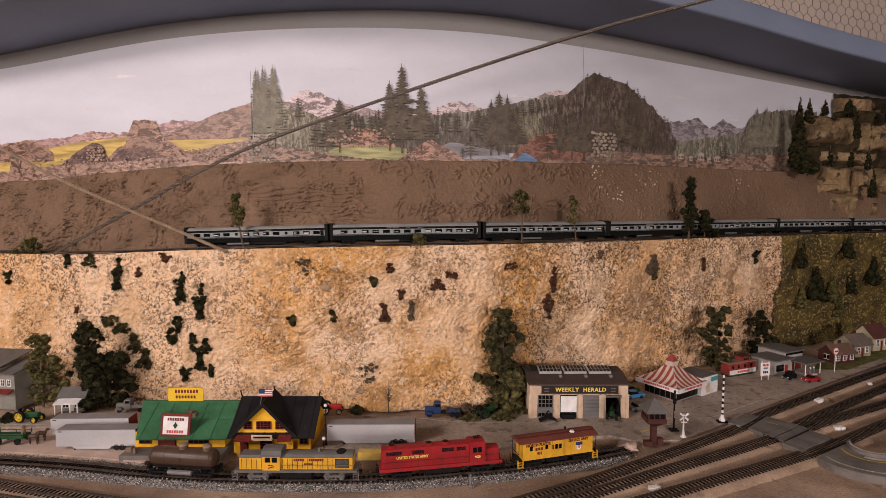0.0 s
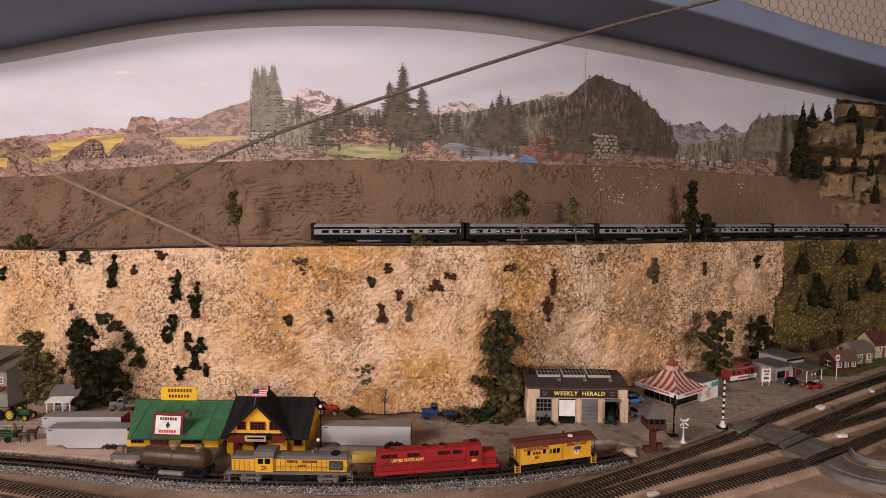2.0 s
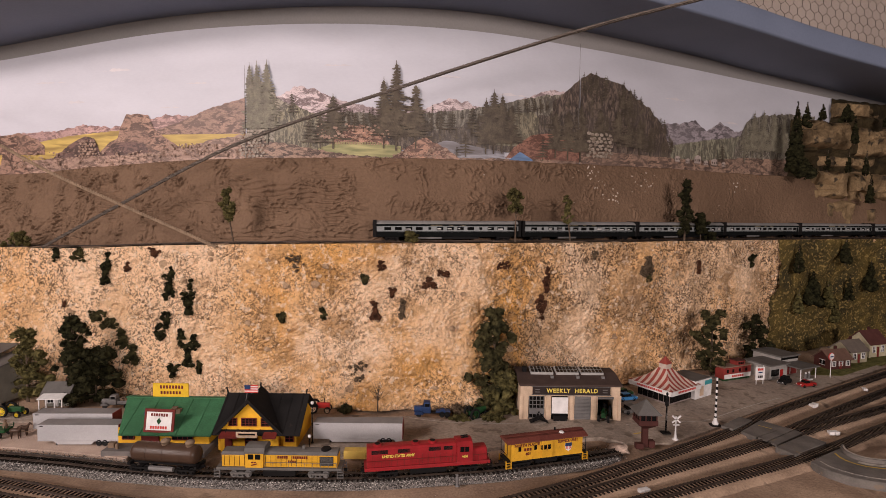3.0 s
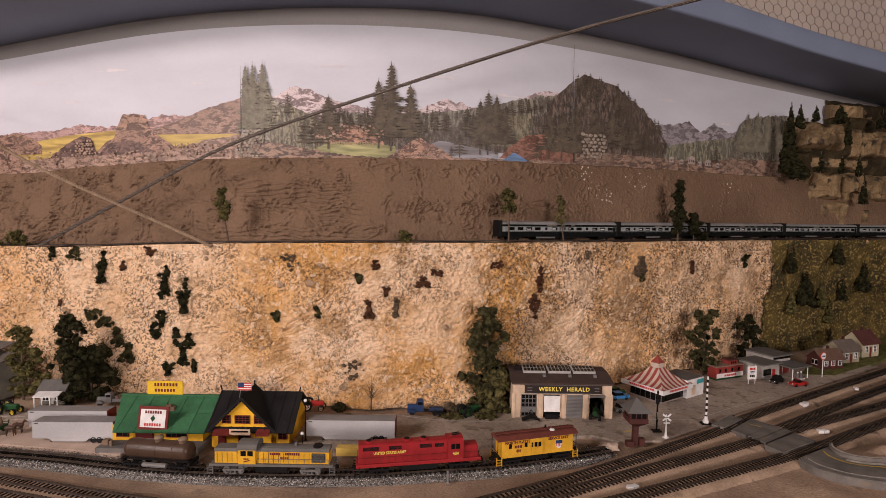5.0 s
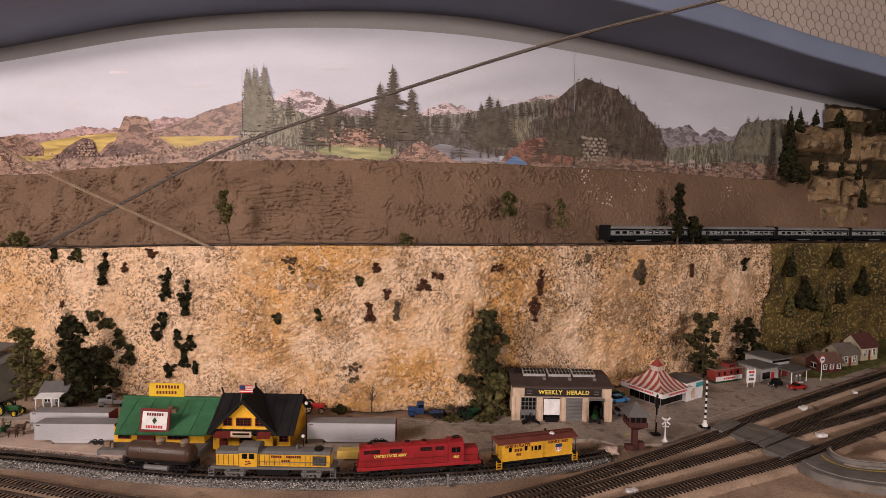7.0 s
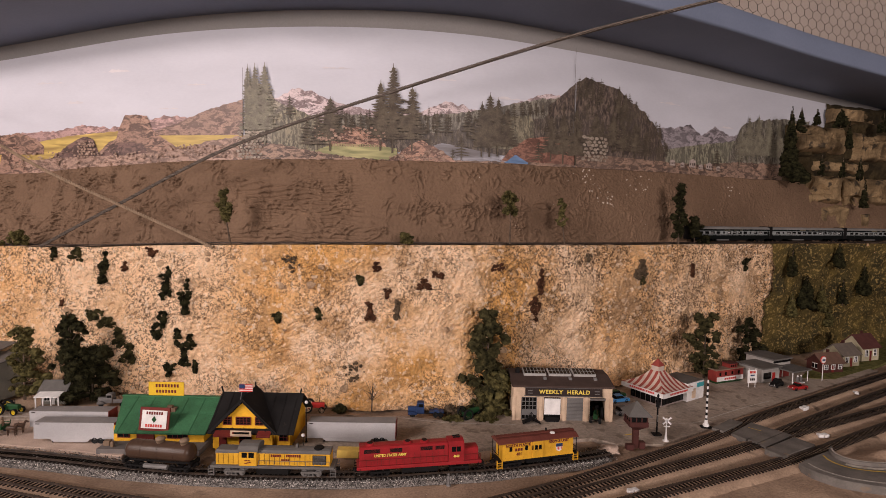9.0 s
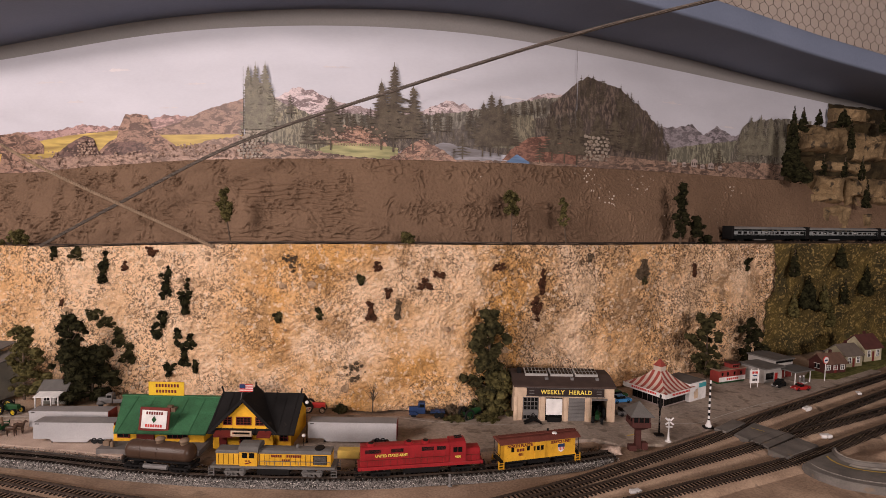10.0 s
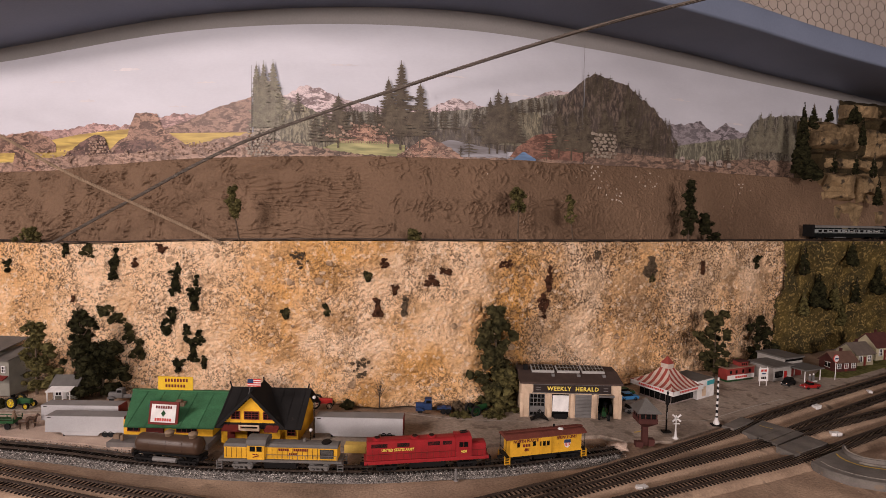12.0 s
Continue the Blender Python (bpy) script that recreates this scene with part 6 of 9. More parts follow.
def gabled_depot():
    t = thing("depot_house", pose(-0.309, 0.955, 0.0), "yellow clapboard depot with steep black roof and gable", "depot")
    board_wall(t, -0.078, 0.064, -0.008, 0.0, 0.040)
    part("core", boxes((-0.078, 0.064, -0.007, 0.10, 0.0, 0.039)), M_WALLYELLOW, t)
    part("side_gable", prism(bmesh.new(), [(-0.007, 0.039), (0.10, 0.039), (0.047, 0.083)], 0.0605, 0.0635), M_WALLYELLOW, t)
    roof = part("main_roof", roof_sheet(roof_sheet(bmesh.new(), -0.082, 0.075, -0.026, 0.034, 0.047, 0.086), -0.082, 0.075, 0.12, 0.034, 0.047, 0.086), M_BLACKROOF, t)
    for k in range(8):
        x = -0.08 + 0.0205 * k
        part("roof_strip", roof_sheet(bmesh.new(), x, x + 0.0012, -0.0262, 0.0362, 0.046, 0.0880, 0.0006), M_BLACKROOF, roof)
    bm = bmesh.new()
    prism(bm, [(-0.052, 0.0), (0.052, 0.0), (0.052, 0.040), (0.0, 0.0905), (-0.052, 0.040)], -0.017, 0.03, "y")
    gable = part("gable_bay", bm, M_WALLYELLOW, t, m=pose(-0.018, 0, 0))
    for k in range(13):
        z = 0.040 + k * 0.0036
        w = 0.052 * (1 - (z - 0.040) / 0.0505) - 0.002
        part("clapboard", prism(bmesh.new(), [(-0.0181, z), (-0.0168, z), (-0.0168, z + 0.0035), (-0.0173, z + 0.0035)], -w, w), M_WALLYELLOW, gable)
    for s in (-1, 1):
        bm = bmesh.new()
        prism(bm, [(0.0, 0.0965), (s * 0.0605, 0.0355), (s * 0.0615, 0.0385), (0.0, 0.1005)], -0.026, 0.050, "y")
        part("gable_roof", bm, M_BLACKROOF, t, m=pose(-0.018, 0, 0))
        bm = bmesh.new()
        prism(bm, [(0.0, 0.094), (s * 0.058, 0.0345), (s * 0.0605, 0.0355), (0.0, 0.0970)], -0.0268, -0.0245, "y")
        part("barge_board", bm, M_BLACKROOF, t, m=pose(-0.018, 0, 0))
    for x, half in ((-0.047, 0.0065), (-0.018, 0.0125), (0.011, 0.0065)):
        window_unit(t, x, -0.018, 0.0500, 0.0625, half, M_MAROON, 1 if half < 0.01 else 3, 2)
    for x, w in ((-0.050, 0.017), (0.022, 0.012)):
        part("awning", prism(bmesh.new(), [(-0.018, 0.0395), (-0.0175, 0.041), (-0.0335, 0.035), (-0.0335, 0.0315)], x - w, x + w), M_MAROON, t)
    bal = part("balcony", boxes((-0.036, 0.001, -0.032, -0.018, 0.0335, 0.0355)), M_CREAM, t)
    part("balcony_front", boxes((-0.036, 0.001, -0.0335, -0.032, 0.0335, 0.0375), (-0.036, 0.001, -0.0335, -0.032, 0.0415, 0.0440), (-0.036, -0.033, -0.0335, -0.032, 0.0375, 0.0415), (-0.002, 0.001, -0.0335, -0.032, 0.0375, 0.0415)), M_CREAM, bal)
    part("door", boxes((-0.062, -0.049, -0.0195, -0.0165, 0.0, 0.028)), M_MAROON, t)
    window_unit(t, 0.052, -0.0095, 0.018, 0.033, 0.0065, M_MAROON, 1, 2)
    window_unit(t, -0.014, -0.0185, 0.012, 0.027, 0.010, M_MAROON, 1, 2)
    part("finial", rods(((-0.018, 0.045, 0.096), (-0.018, 0.045, 0.108), 0.0015), ((-0.081, 0.047, 0.086), (-0.084, 0.047, 0.098), 0.0014), ((0.068, 0.047, 0.086), (0.070, 0.047, 0.096), 0.0014)), M_BLACKROOF, t)
    return t


freight_station()
gabled_depot()

flag = thing("flag", pose(-0.331, 0.945, 0.016), "small striped red, white and blue flag on a pole", "flag")
part("pole", rods(((-0.006, -0.004, 0.060), (0.004, -0.008, 0.1085), 0.0007)), M_STEEL, flag)
cloth = part("cloth", boxes((-0.003, 0.021, -0.0086, -0.0080, 0.094, 0.108)), M_WHITE, flag)
for k in range(4):
    part("stripe", boxes((-0.003, 0.021, -0.0090, -0.0086, 0.0942 + k * 0.0040, 0.0962 + k * 0.0040)), M_LETTERRED, cloth)
part("canton", boxes((-0.003, 0.0075, -0.0094, -0.0090, 0.1005, 0.108)), M_BLUE, cloth)

part_crate = solo("yellow_crate", boxes((-0.152, -0.108, 0.908, 0.925, 0.0035, 0.018), bevel=0.001), paint("pale_yellow_crate", (0.74, 0.50, 0.12), 0.7), "low yellow wooden crate beside the track", "crate")


def lamp_post(x, y, h):
    t = thing("lamp_post", pose(x, y, 0), "black lamp post with a white globe", "lamp post", "lamp posts by the depot")
    part("base", lathe(bmesh.new(), [(0.0032, 0), (0.0032, 0.003), (0.0014, 0.006), (0.001, 0.012)], 10), M_DARK, t)
    part("post", rods(((0, 0, 0.003), (0, 0, h - 0.002), 0.0008)), M_DARK, t)
    bm = bmesh.new()
    bmesh.ops.create_icosphere(bm, subdivisions=2, radius=0.0033)
    part("globe", bm, M_WHITE, t, "white glass globe", smooth=True, m=pose(0, 0, h))


lamp_post(-0.222, 0.972, 0.080)
lamp_post(-0.213, 0.915, 0.041)


# ---- trailers, trucks, cars, tractors ----
def semi_trailer(m, long):
    t = thing("semi_trailer", m, "silver box semi-trailer with dusty roof darkened as if shaded", "trailer", "trailers by the station")
    h = long / 2
    part("box_body", boxes((-h, h, -0.0145, 0.0145, 0.0085, 0.0385), bevel=0.0008), M_SILVER, t)
    part("roof", boxes((-h + 0.0005, h - 0.0005, -0.0141, 0.0141, 0.0385, 0.0393)), M_SILVERTOP, t)
    part("top_rail", boxes((-h, h, -0.0150, -0.0145, 0.0355, 0.0390)), M_SILVER, t)
    part("bottom_rail", boxes((-h, h, -0.0150, -0.0145, 0.0085, 0.0100)), M_SILVER, t)
    part("end_frame", boxes((h, h + 0.0012, -0.0148, 0.0148, 0.0085, 0.0395), bevel=0.0004), M_MAROON, t)
    part("side_skirt", prism(bmesh.new(), [(-h + 0.028, 0.0085), (-h + 0.036, 0.0025), (h - 0.05, 0.0025), (h - 0.044, 0.0085)], -0.0143, -0.0125, "y"), M_SILVER, t)
    part("rear_skirt", prism(bmesh.new(), [(h - 0.016, 0.0085), (h - 0.013, 0.004), (h, 0.004), (h, 0.0085)], -0.0143, -0.0125, "y"), M_SILVER, t)
    bars([0.007], 0.0016, 0.001, M_LETTERBLACK, t, face(-h + 0.008, -0.0151, 0.0365), "name_plate")
    part("landing_leg", boxes((-h + 0.030, -h + 0.033, -0.011, -0.009, 0, 0.0085), (-h + 0.030, -h + 0.033, 0.009, 0.011, 0, 0.0085)), M_DARK, t)
    for dx in (-0.036, -0.025):
        for s in (-1, 1):
            put("wheel", WHEEL_TRAILER, t, pose(h + dx, s * 0.0136, 0.0056))
    return t


WHEEL_TRAILER = wheel_mesh("wheel", 0.0056, 0.0035, M_RUBBER)
semi_trailer(pose(-0.645, 0.965, 0.002, 0, 0, 1.5), 0.146)
semi_trailer(pose(-0.690, 1.016, 0.003, 0, 0, 1.5), 0.150)
semi_trailer(pose(-0.137, 0.985, 0.004, 0, 0, 0.5), 0.166)


def tractor(m, body_mat, wheel_mat, label):
    t = thing("tractor", m, label, "tractor")
    part("hood", prism(bmesh.new(), [(-0.0045, 0.010), (0.0045, 0.010), (0.0045, 0.018), (0.0025, 0.0205), (-0.0025, 0.0205), (-0.0045, 0.018)], 0.0, 0.028), body_mat, t)
    part("rear_body", boxes((-0.012, 0.001, -0.006, 0.006, 0.008, 0.016), bevel=0.0015), body_mat, t)
    part("seat", boxes((-0.016, -0.008, -0.004, 0.004, 0.0185, 0.0200), (-0.016, -0.0148, -0.004, 0.004, 0.02, 0.026)), M_DARK, t)
    part("steering_wheel", rods(((-0.002, 0, 0.018), (-0.004, 0, 0.026), 0.0006)), M_DARK, t)
    part("exhaust", rods(((0.016, 0.002, 0.020), (0.016, 0.002, 0.030), 0.0008)), M_DARK, t)
    part("axle", rods(((-0.008, -0.012, 0.0125), (-0.008, 0.012, 0.0125), 0.0012), ((0.024, -0.010, 0.0065), (0.024, 0.010, 0.0065), 0.0010)), M_DARK, t)
    for x, y, r in ((-0.008, 0.0115, 0.0125), (0.024, 0.0095, 0.0068)):
        for s in (-1, 1):
            bm = bmesh.new()
            lathe(bm, [(r * 0.72, -0.0022), (r * 0.95, -0.0026), (r, -0.0012), (r, 0.0012), (r * 0.95, 0.0026), (r * 0.72, 0.0022), (r * 0.70, 0)], 20)
            bmesh.ops.transform(bm, matrix=Matrix.Rotation(math.pi / 2, 4, "X"), verts=bm.verts)
            tyre = part("wheel", bm, M_RUBBER, t, m=pose(x, s * y, r))
            bm = bmesh.new()
            lathe(bm, [(r * 0.74, -0.0014), (r * 0.74, 0.0014), (r * 0.62, 0.0014), (r * 0.62, -0.0014), (r * 0.74, -0.0014)], 20)
            bmesh.ops.transform(bm, matrix=Matrix.Rotation(math.pi / 2, 4, "X"), verts=bm.verts)
            for k in range(8):
                a = k * math.pi / 4
                rod(bm, (0, 0, 0), (r * 0.66 * math.cos(a), 0, r * 0.66 * math.sin(a)), r * 0.06, sides=5)
            rod(bm, (0, -0.0018, 0), (0, 0.0018, 0), r * 0.18)
            part("rim", bm, wheel_mat, tyre)
    return t


tractor(pose(-0.878, 1.085, 0.003, 0, 0, -6), M_TRACTOR, M_WHEELYELLOW, "green farm tractor with yellow spoked wheels")
tractor(pose(-0.252, 1.135, 0.0, 0, 0, 0), paint("tractor_red", (0.42, 0.03, 0.025), 0.5), M_CREAM, "red farm tractor with pale wheel rims")
tractor(pose(0.090, 1.112, 0.0, 0, 0, 35), M_TRACTOR, M_TRACTOR, "green farm tractor in the weeds")
tractor(pose(0.366, 1.112, 0.0035, 0, 0, 250), M_TRACTOR, M_WHEELYELLOW, "green tractor in an open doorway")


def flatbed_truck(m, body_mat, label, load=False):
    t = thing("truck", m, label, "truck")
    part("chassis", boxes((-0.034, 0.036, -0.005, 0.005, 0.0055, 0.008)), M_DARK, t)
    part("hood", prism(bmesh.new(), [(-0.0055, 0.008), (0.0055, 0.008), (0.0055, 0.016), (0.003, 0.0185), (-0.003, 0.0185), (-0.0055, 0.016)], -0.036, -0.019), body_mat, t)
    part("cab", boxes((-0.020, -0.004, -0.0085, 0.0085, 0.007, 0.019), bevel=0.001), body_mat, t)
    part("cab_top", boxes((-0.018, -0.0045, -0.0080, 0.0080, 0.019, 0.0275), bevel=0.0022), body_mat, t)
    part("side_window", boxes((-0.0155, -0.0065, -0.0082, 0.0082, 0.0195, 0.0250)), M_GLASS, t)
    part("windscreen", boxes((-0.0184, -0.0170, -0.0065, 0.0065, 0.0195, 0.0250)), M_GLASS, t)
    for s in (-1, 1):
        bm = bmesh.new()
        prism(bm, [(-0.036, 0.006), (-0.034, 0.011), (-0.028, 0.0125), (-0.021, 0.010), (-0.018, 0.006)], s * 0.0095 - 0.0025, s * 0.0095 + 0.0025, "y")
        part("fender", bm, body_mat, t)
        for x in (-0.027, 0.018, 0.028):
            put("wheel", WHEEL_TRUCK, t, pose(x, s * 0.0098, 0.0052))
    if load:
        part("bed", boxes((-0.001, 0.036, -0.0105, 0.0105, 0.009, 0.012), (-0.001, 0.036, -0.0105, -0.0095, 0.012, 0.017), (-0.001, 0.036, 0.0095, 0.0105, 0.012, 0.017)), M_STEEL, t)
        bm = bmesh.new()
        for k in range(26):
            x, y, z = random.uniform(0.002, 0.033), random.uniform(-0.008, 0.008), random.uniform(0.013, 0.019)
            box(bm, x - 0.002, x + 0.002, y - 0.002, y + 0.002, z - 0.002, z + 0.002, turn=None)
        part("load", bm, M_WOOD, t)["kind"] = "stuff"
    else:
        part("fifth_wheel", boxes((0.006, 0.034, -0.0075, 0.0075, 0.008, 0.0105), (0.015, 0.024, -0.005, 0.005, 0.0105, 0.013), bevel=0.0006), body_mat, t)
    return t


WHEEL_TRUCK = wheel_mesh("wheel", 0.0052, 0.004, M_RUBBER)
flatbed_truck(pose(0.000, 1.122, 0.0, 0, 0, 2) @ Matrix.Diagonal((1.1, 1.1, 1.15, 1)), M_BLUE, "blue semi truck tractor without a trailer")
flatbed_truck(pose(-0.690, 1.150, 0.0, 0, 0, 4), M_STEEL, "grey stake truck loaded with scrap", load=True)


def saloon(m, material, label, pickup=False):
    t = thing("car", m, label, "car", "parked cars of the town")
    n = 12
    rows = []
    for x in steps(-0.025, 0.025, n):
        u = x / 0.025
        hw = 0.0092 * (1 - 0.18 * u ** 4)
        top = 0.0115 - 0.002 * max(0, u) ** 2 - 0.0012 * max(0, -u) ** 2
        rows.append([(x, -hw, 0.0035), (x, -hw * 1.03, 0.007), (x, -hw * 0.95, top - 0.0008), (x, -hw * 0.6, top), (x, hw * 0.6, top), (x, hw * 0.95, top - 0.0008), (x, hw * 1.03, 0.007), (x, hw, 0.0035)])
    bm = bmesh.new()
    g = sheet(bm, rows, close=True)
    bm.faces.new(g[0][::-1])
    bm.faces.new(g[-1])
    part("body", bm, material, t)
    x0, x1 = (-0.004, 0.010) if pickup else (-0.016, 0.010)
    bm = bmesh.new()
    prism(bm, [(x0, 0.0105), (x1, 0.0105), (x1 - 0.005, 0.0172), (x0 + 0.003, 0.0172)], -0.0076, 0.0076, "y")
    part("cabin", bm, M_GLASS, t)
    part("roof", boxes((x0 + 0.0028, x1 - 0.0045, -0.0074, 0.0074, 0.0170, 0.0182), bevel=0.0005), material, t)
    part("bumper", boxes((0.0245, 0.0258, -0.0085, 0.0085, 0.0045, 0.0062), bevel=0.0004), M_STEEL, t)
    part("bumper", boxes((-0.0258, -0.0245, -0.0085, 0.0085, 0.0045, 0.0062), bevel=0.0004), M_STEEL, t)
    for s in (-1, 1):
        part("headlight", lathe(bmesh.new(), [(0.0001, 0.0008), (0.0012, 0.0004), (0.0013, -0.001)], 8), M_WHITE, t, m=pose(0.0246, s * 0.006, 0.0085, 0, 90, 0))
        for x in (-0.015, 0.015):
            put("wheel", WHEEL_CAR, t, pose(x, s * 0.0082, 0.0043))
    return t


M_CARRED = paint("car_red", (0.36, 0.022, 0.02), 0.3)
saloon(pose(0.452, 1.222, 0.0035, 0, 0, 15), M_LIGHTBLUE, "bright blue toy car parked by the lot")
saloon(pose(0.436, 1.145, 0.0035, 0, 0, 20), M_STEEL, "dark grey toy car behind the watchtower")
saloon(pose(0.955, 1.34, 0.0035, 0, 0, 195), M_CARRED, "red pickup truck at the filling station", pickup=True)
saloon(pose(0.915, 1.365, 0.0035, 0, 0, 215), M_DARK, "black car at the fuel pumps")
saloon(pose(0.455, 1.255, 0.0035, 0, 0, 20), M_TRACTOR, "dark green car by the burger stand")

bm = bmesh.new()
sheet(bm, [[(x, y, 0.0045 + 0.016 * max(0, 1 - abs(x) / 0.019) * (0.5 + 0.5 * max(0, 1 - abs(y) / 0.010))) for y in steps(-0.010, 0.010, 5)] for x in steps(-0.019, 0.019, 10)])
plow = thing("farm_implement", pose(0.222, 1.085, 0.0), "black ridged farm implement on the pavement", "implement")
part("cover", bm, M_DARK, plow)
part("frame", rods(((-0.018, -0.01, 0.005), (0.0, 0, 0.026), 0.0007), ((0.018, -0.01, 0.005), (0.0, 0, 0.026), 0.0007), ((0, 0.008, 0.005), (0, 0, 0.026), 0.0007)), M_DARK, plow)


# horse wagon
wagon = thing("horse_wagon", pose(-0.826, 0.985, 0.002, 0, 0, 2), "dark green open farm wagon with rails", "wagon")
part("bed", boxes((-0.032, 0.026, -0.011, 0.011, 0.011, 0.0165), bevel=0.0006), M_TRACTOR, wagon)
for y in (-0.0112, 0.0112):
    part("side_rail", rods(((-0.033, y, 0.0215), (0.027, y, 0.0195), 0.0009), ((-0.032, y, 0.016), (-0.033, y, 0.026), 0.0009), ((-0.003, y, 0.016), (-0.003, y, 0.021), 0.0009), ((0.026, y, 0.016), (0.027, y, 0.024), 0.0009)), M_TRACTOR, wagon)
part("drawbar", rods(((0.026, 0, 0.008), (0.065, 0, 0.010), 0.0008)), M_WOOD, wagon)
for x, r in ((-0.020, 0.0075), (0.016, 0.0062)):
    for s in (-1, 1):
        put("wheel", wheel_mesh("wheel", r, 0.0025, M_DARK), wagon, pose(x, s * 0.0125, r))
bm = bmesh.new()
bmesh.ops.create_icosphere(bm, subdivisions=2, radius=0.0028)
bmesh.ops.translate(bm, vec=(0, 0, 0.0145), verts=bm.verts)
lathe(bm, [(0.0035, 0), (0.0042, 0.003), (0.0036, 0.008), (0.0028, 0.0115), (0.001, 0.0125)], 10)
solo("seated_figurine", bm, M_WOOD, "tiny plain painted figurine seated on the wagon", "figurine", m=pose(-0.806, 0.985, 0.0185), smooth=True)


def horse(m):
    t = thing("toy_horse", m, "small brown toy horse in harness", "horse", "team of horses")
    bm = bmesh.new()
    lathe(bm, [(0.0003, -0.0095), (0.0030, -0.0088), (0.0042, -0.005), (0.0038, 0.001), (0.0042, 0.006), (0.0028, 0.0092), (0.0003, 0.0098)], 12)
    bmesh.ops.transform(bm, matrix=Matrix.Translation((0, 0, 0.0155)) @ Matrix.Rotation(math.pi / 2, 4, "Y"), verts=bm.verts)
    part("body", bm, M_BROWNTANK, t, smooth=True)
    bm = bmesh.new()
    rod(bm, (0.0075, 0, 0.017), (0.0125, 0, 0.024), 0.0026, 0.0017)
    part("neck", bm, M_BROWNTANK, t)
    bm = bmesh.new()
    rod(bm, (0.0115, 0, 0.0245), (0.0175, 0, 0.0215), 0.0019, 0.0011)
    part("head", bm, M_BROWNTANK, t)
    for x in (-0.007, 0.0065):
        for y in (-0.0022, 0.0022):
            bm = bmesh.new()
            rod(bm, (x, y, 0.014), (x + random.uniform(-0.002, 0.002), y, 0.0), 0.0013, 0.0008)
            part("leg", bm, M_BROWNTANK, t)
    bm = bmesh.new()
    rod(bm, (-0.009, 0, 0.017), (-0.012, 0, 0.008), 0.0009, 0.0005)
    part("tail", bm, M_DARK, t)


horse(pose(-0.782, 0.978, 0.002, 0, 0, 2))
horse(pose(-0.778, 0.992, 0.002, 0, 0, 2))

for x, y, z, m_fig, lab in ((0.045, 0.830, -0.001, M_STEEL, "tiny grey painted figurine beside the track"), (-0.520, 0.952, 0.052, M_BLUE, "tiny blue painted figurine on the roof")):
    bm = bmesh.new()
    bmesh.ops.create_icosphere(bm, subdivisions=2, radius=0.0022)
    bmesh.ops.translate(bm, vec=(0, 0, 0.0182), verts=bm.verts)
    lathe(bm, [(0.0042, 0), (0.0042, 0.0012), (0.002, 0.0016), (0.0022, 0.007), (0.0032, 0.011), (0.0030, 0.0145), (0.001, 0.0165)], 10)
    solo("figurine", bm, m_fig, lab, "figurine", m=pose(x, y, z), smooth=True)


# ---- town ----
M_SKYFRAME = paint("silver_frame", (0.42, 0.40, 0.38), 0.45)


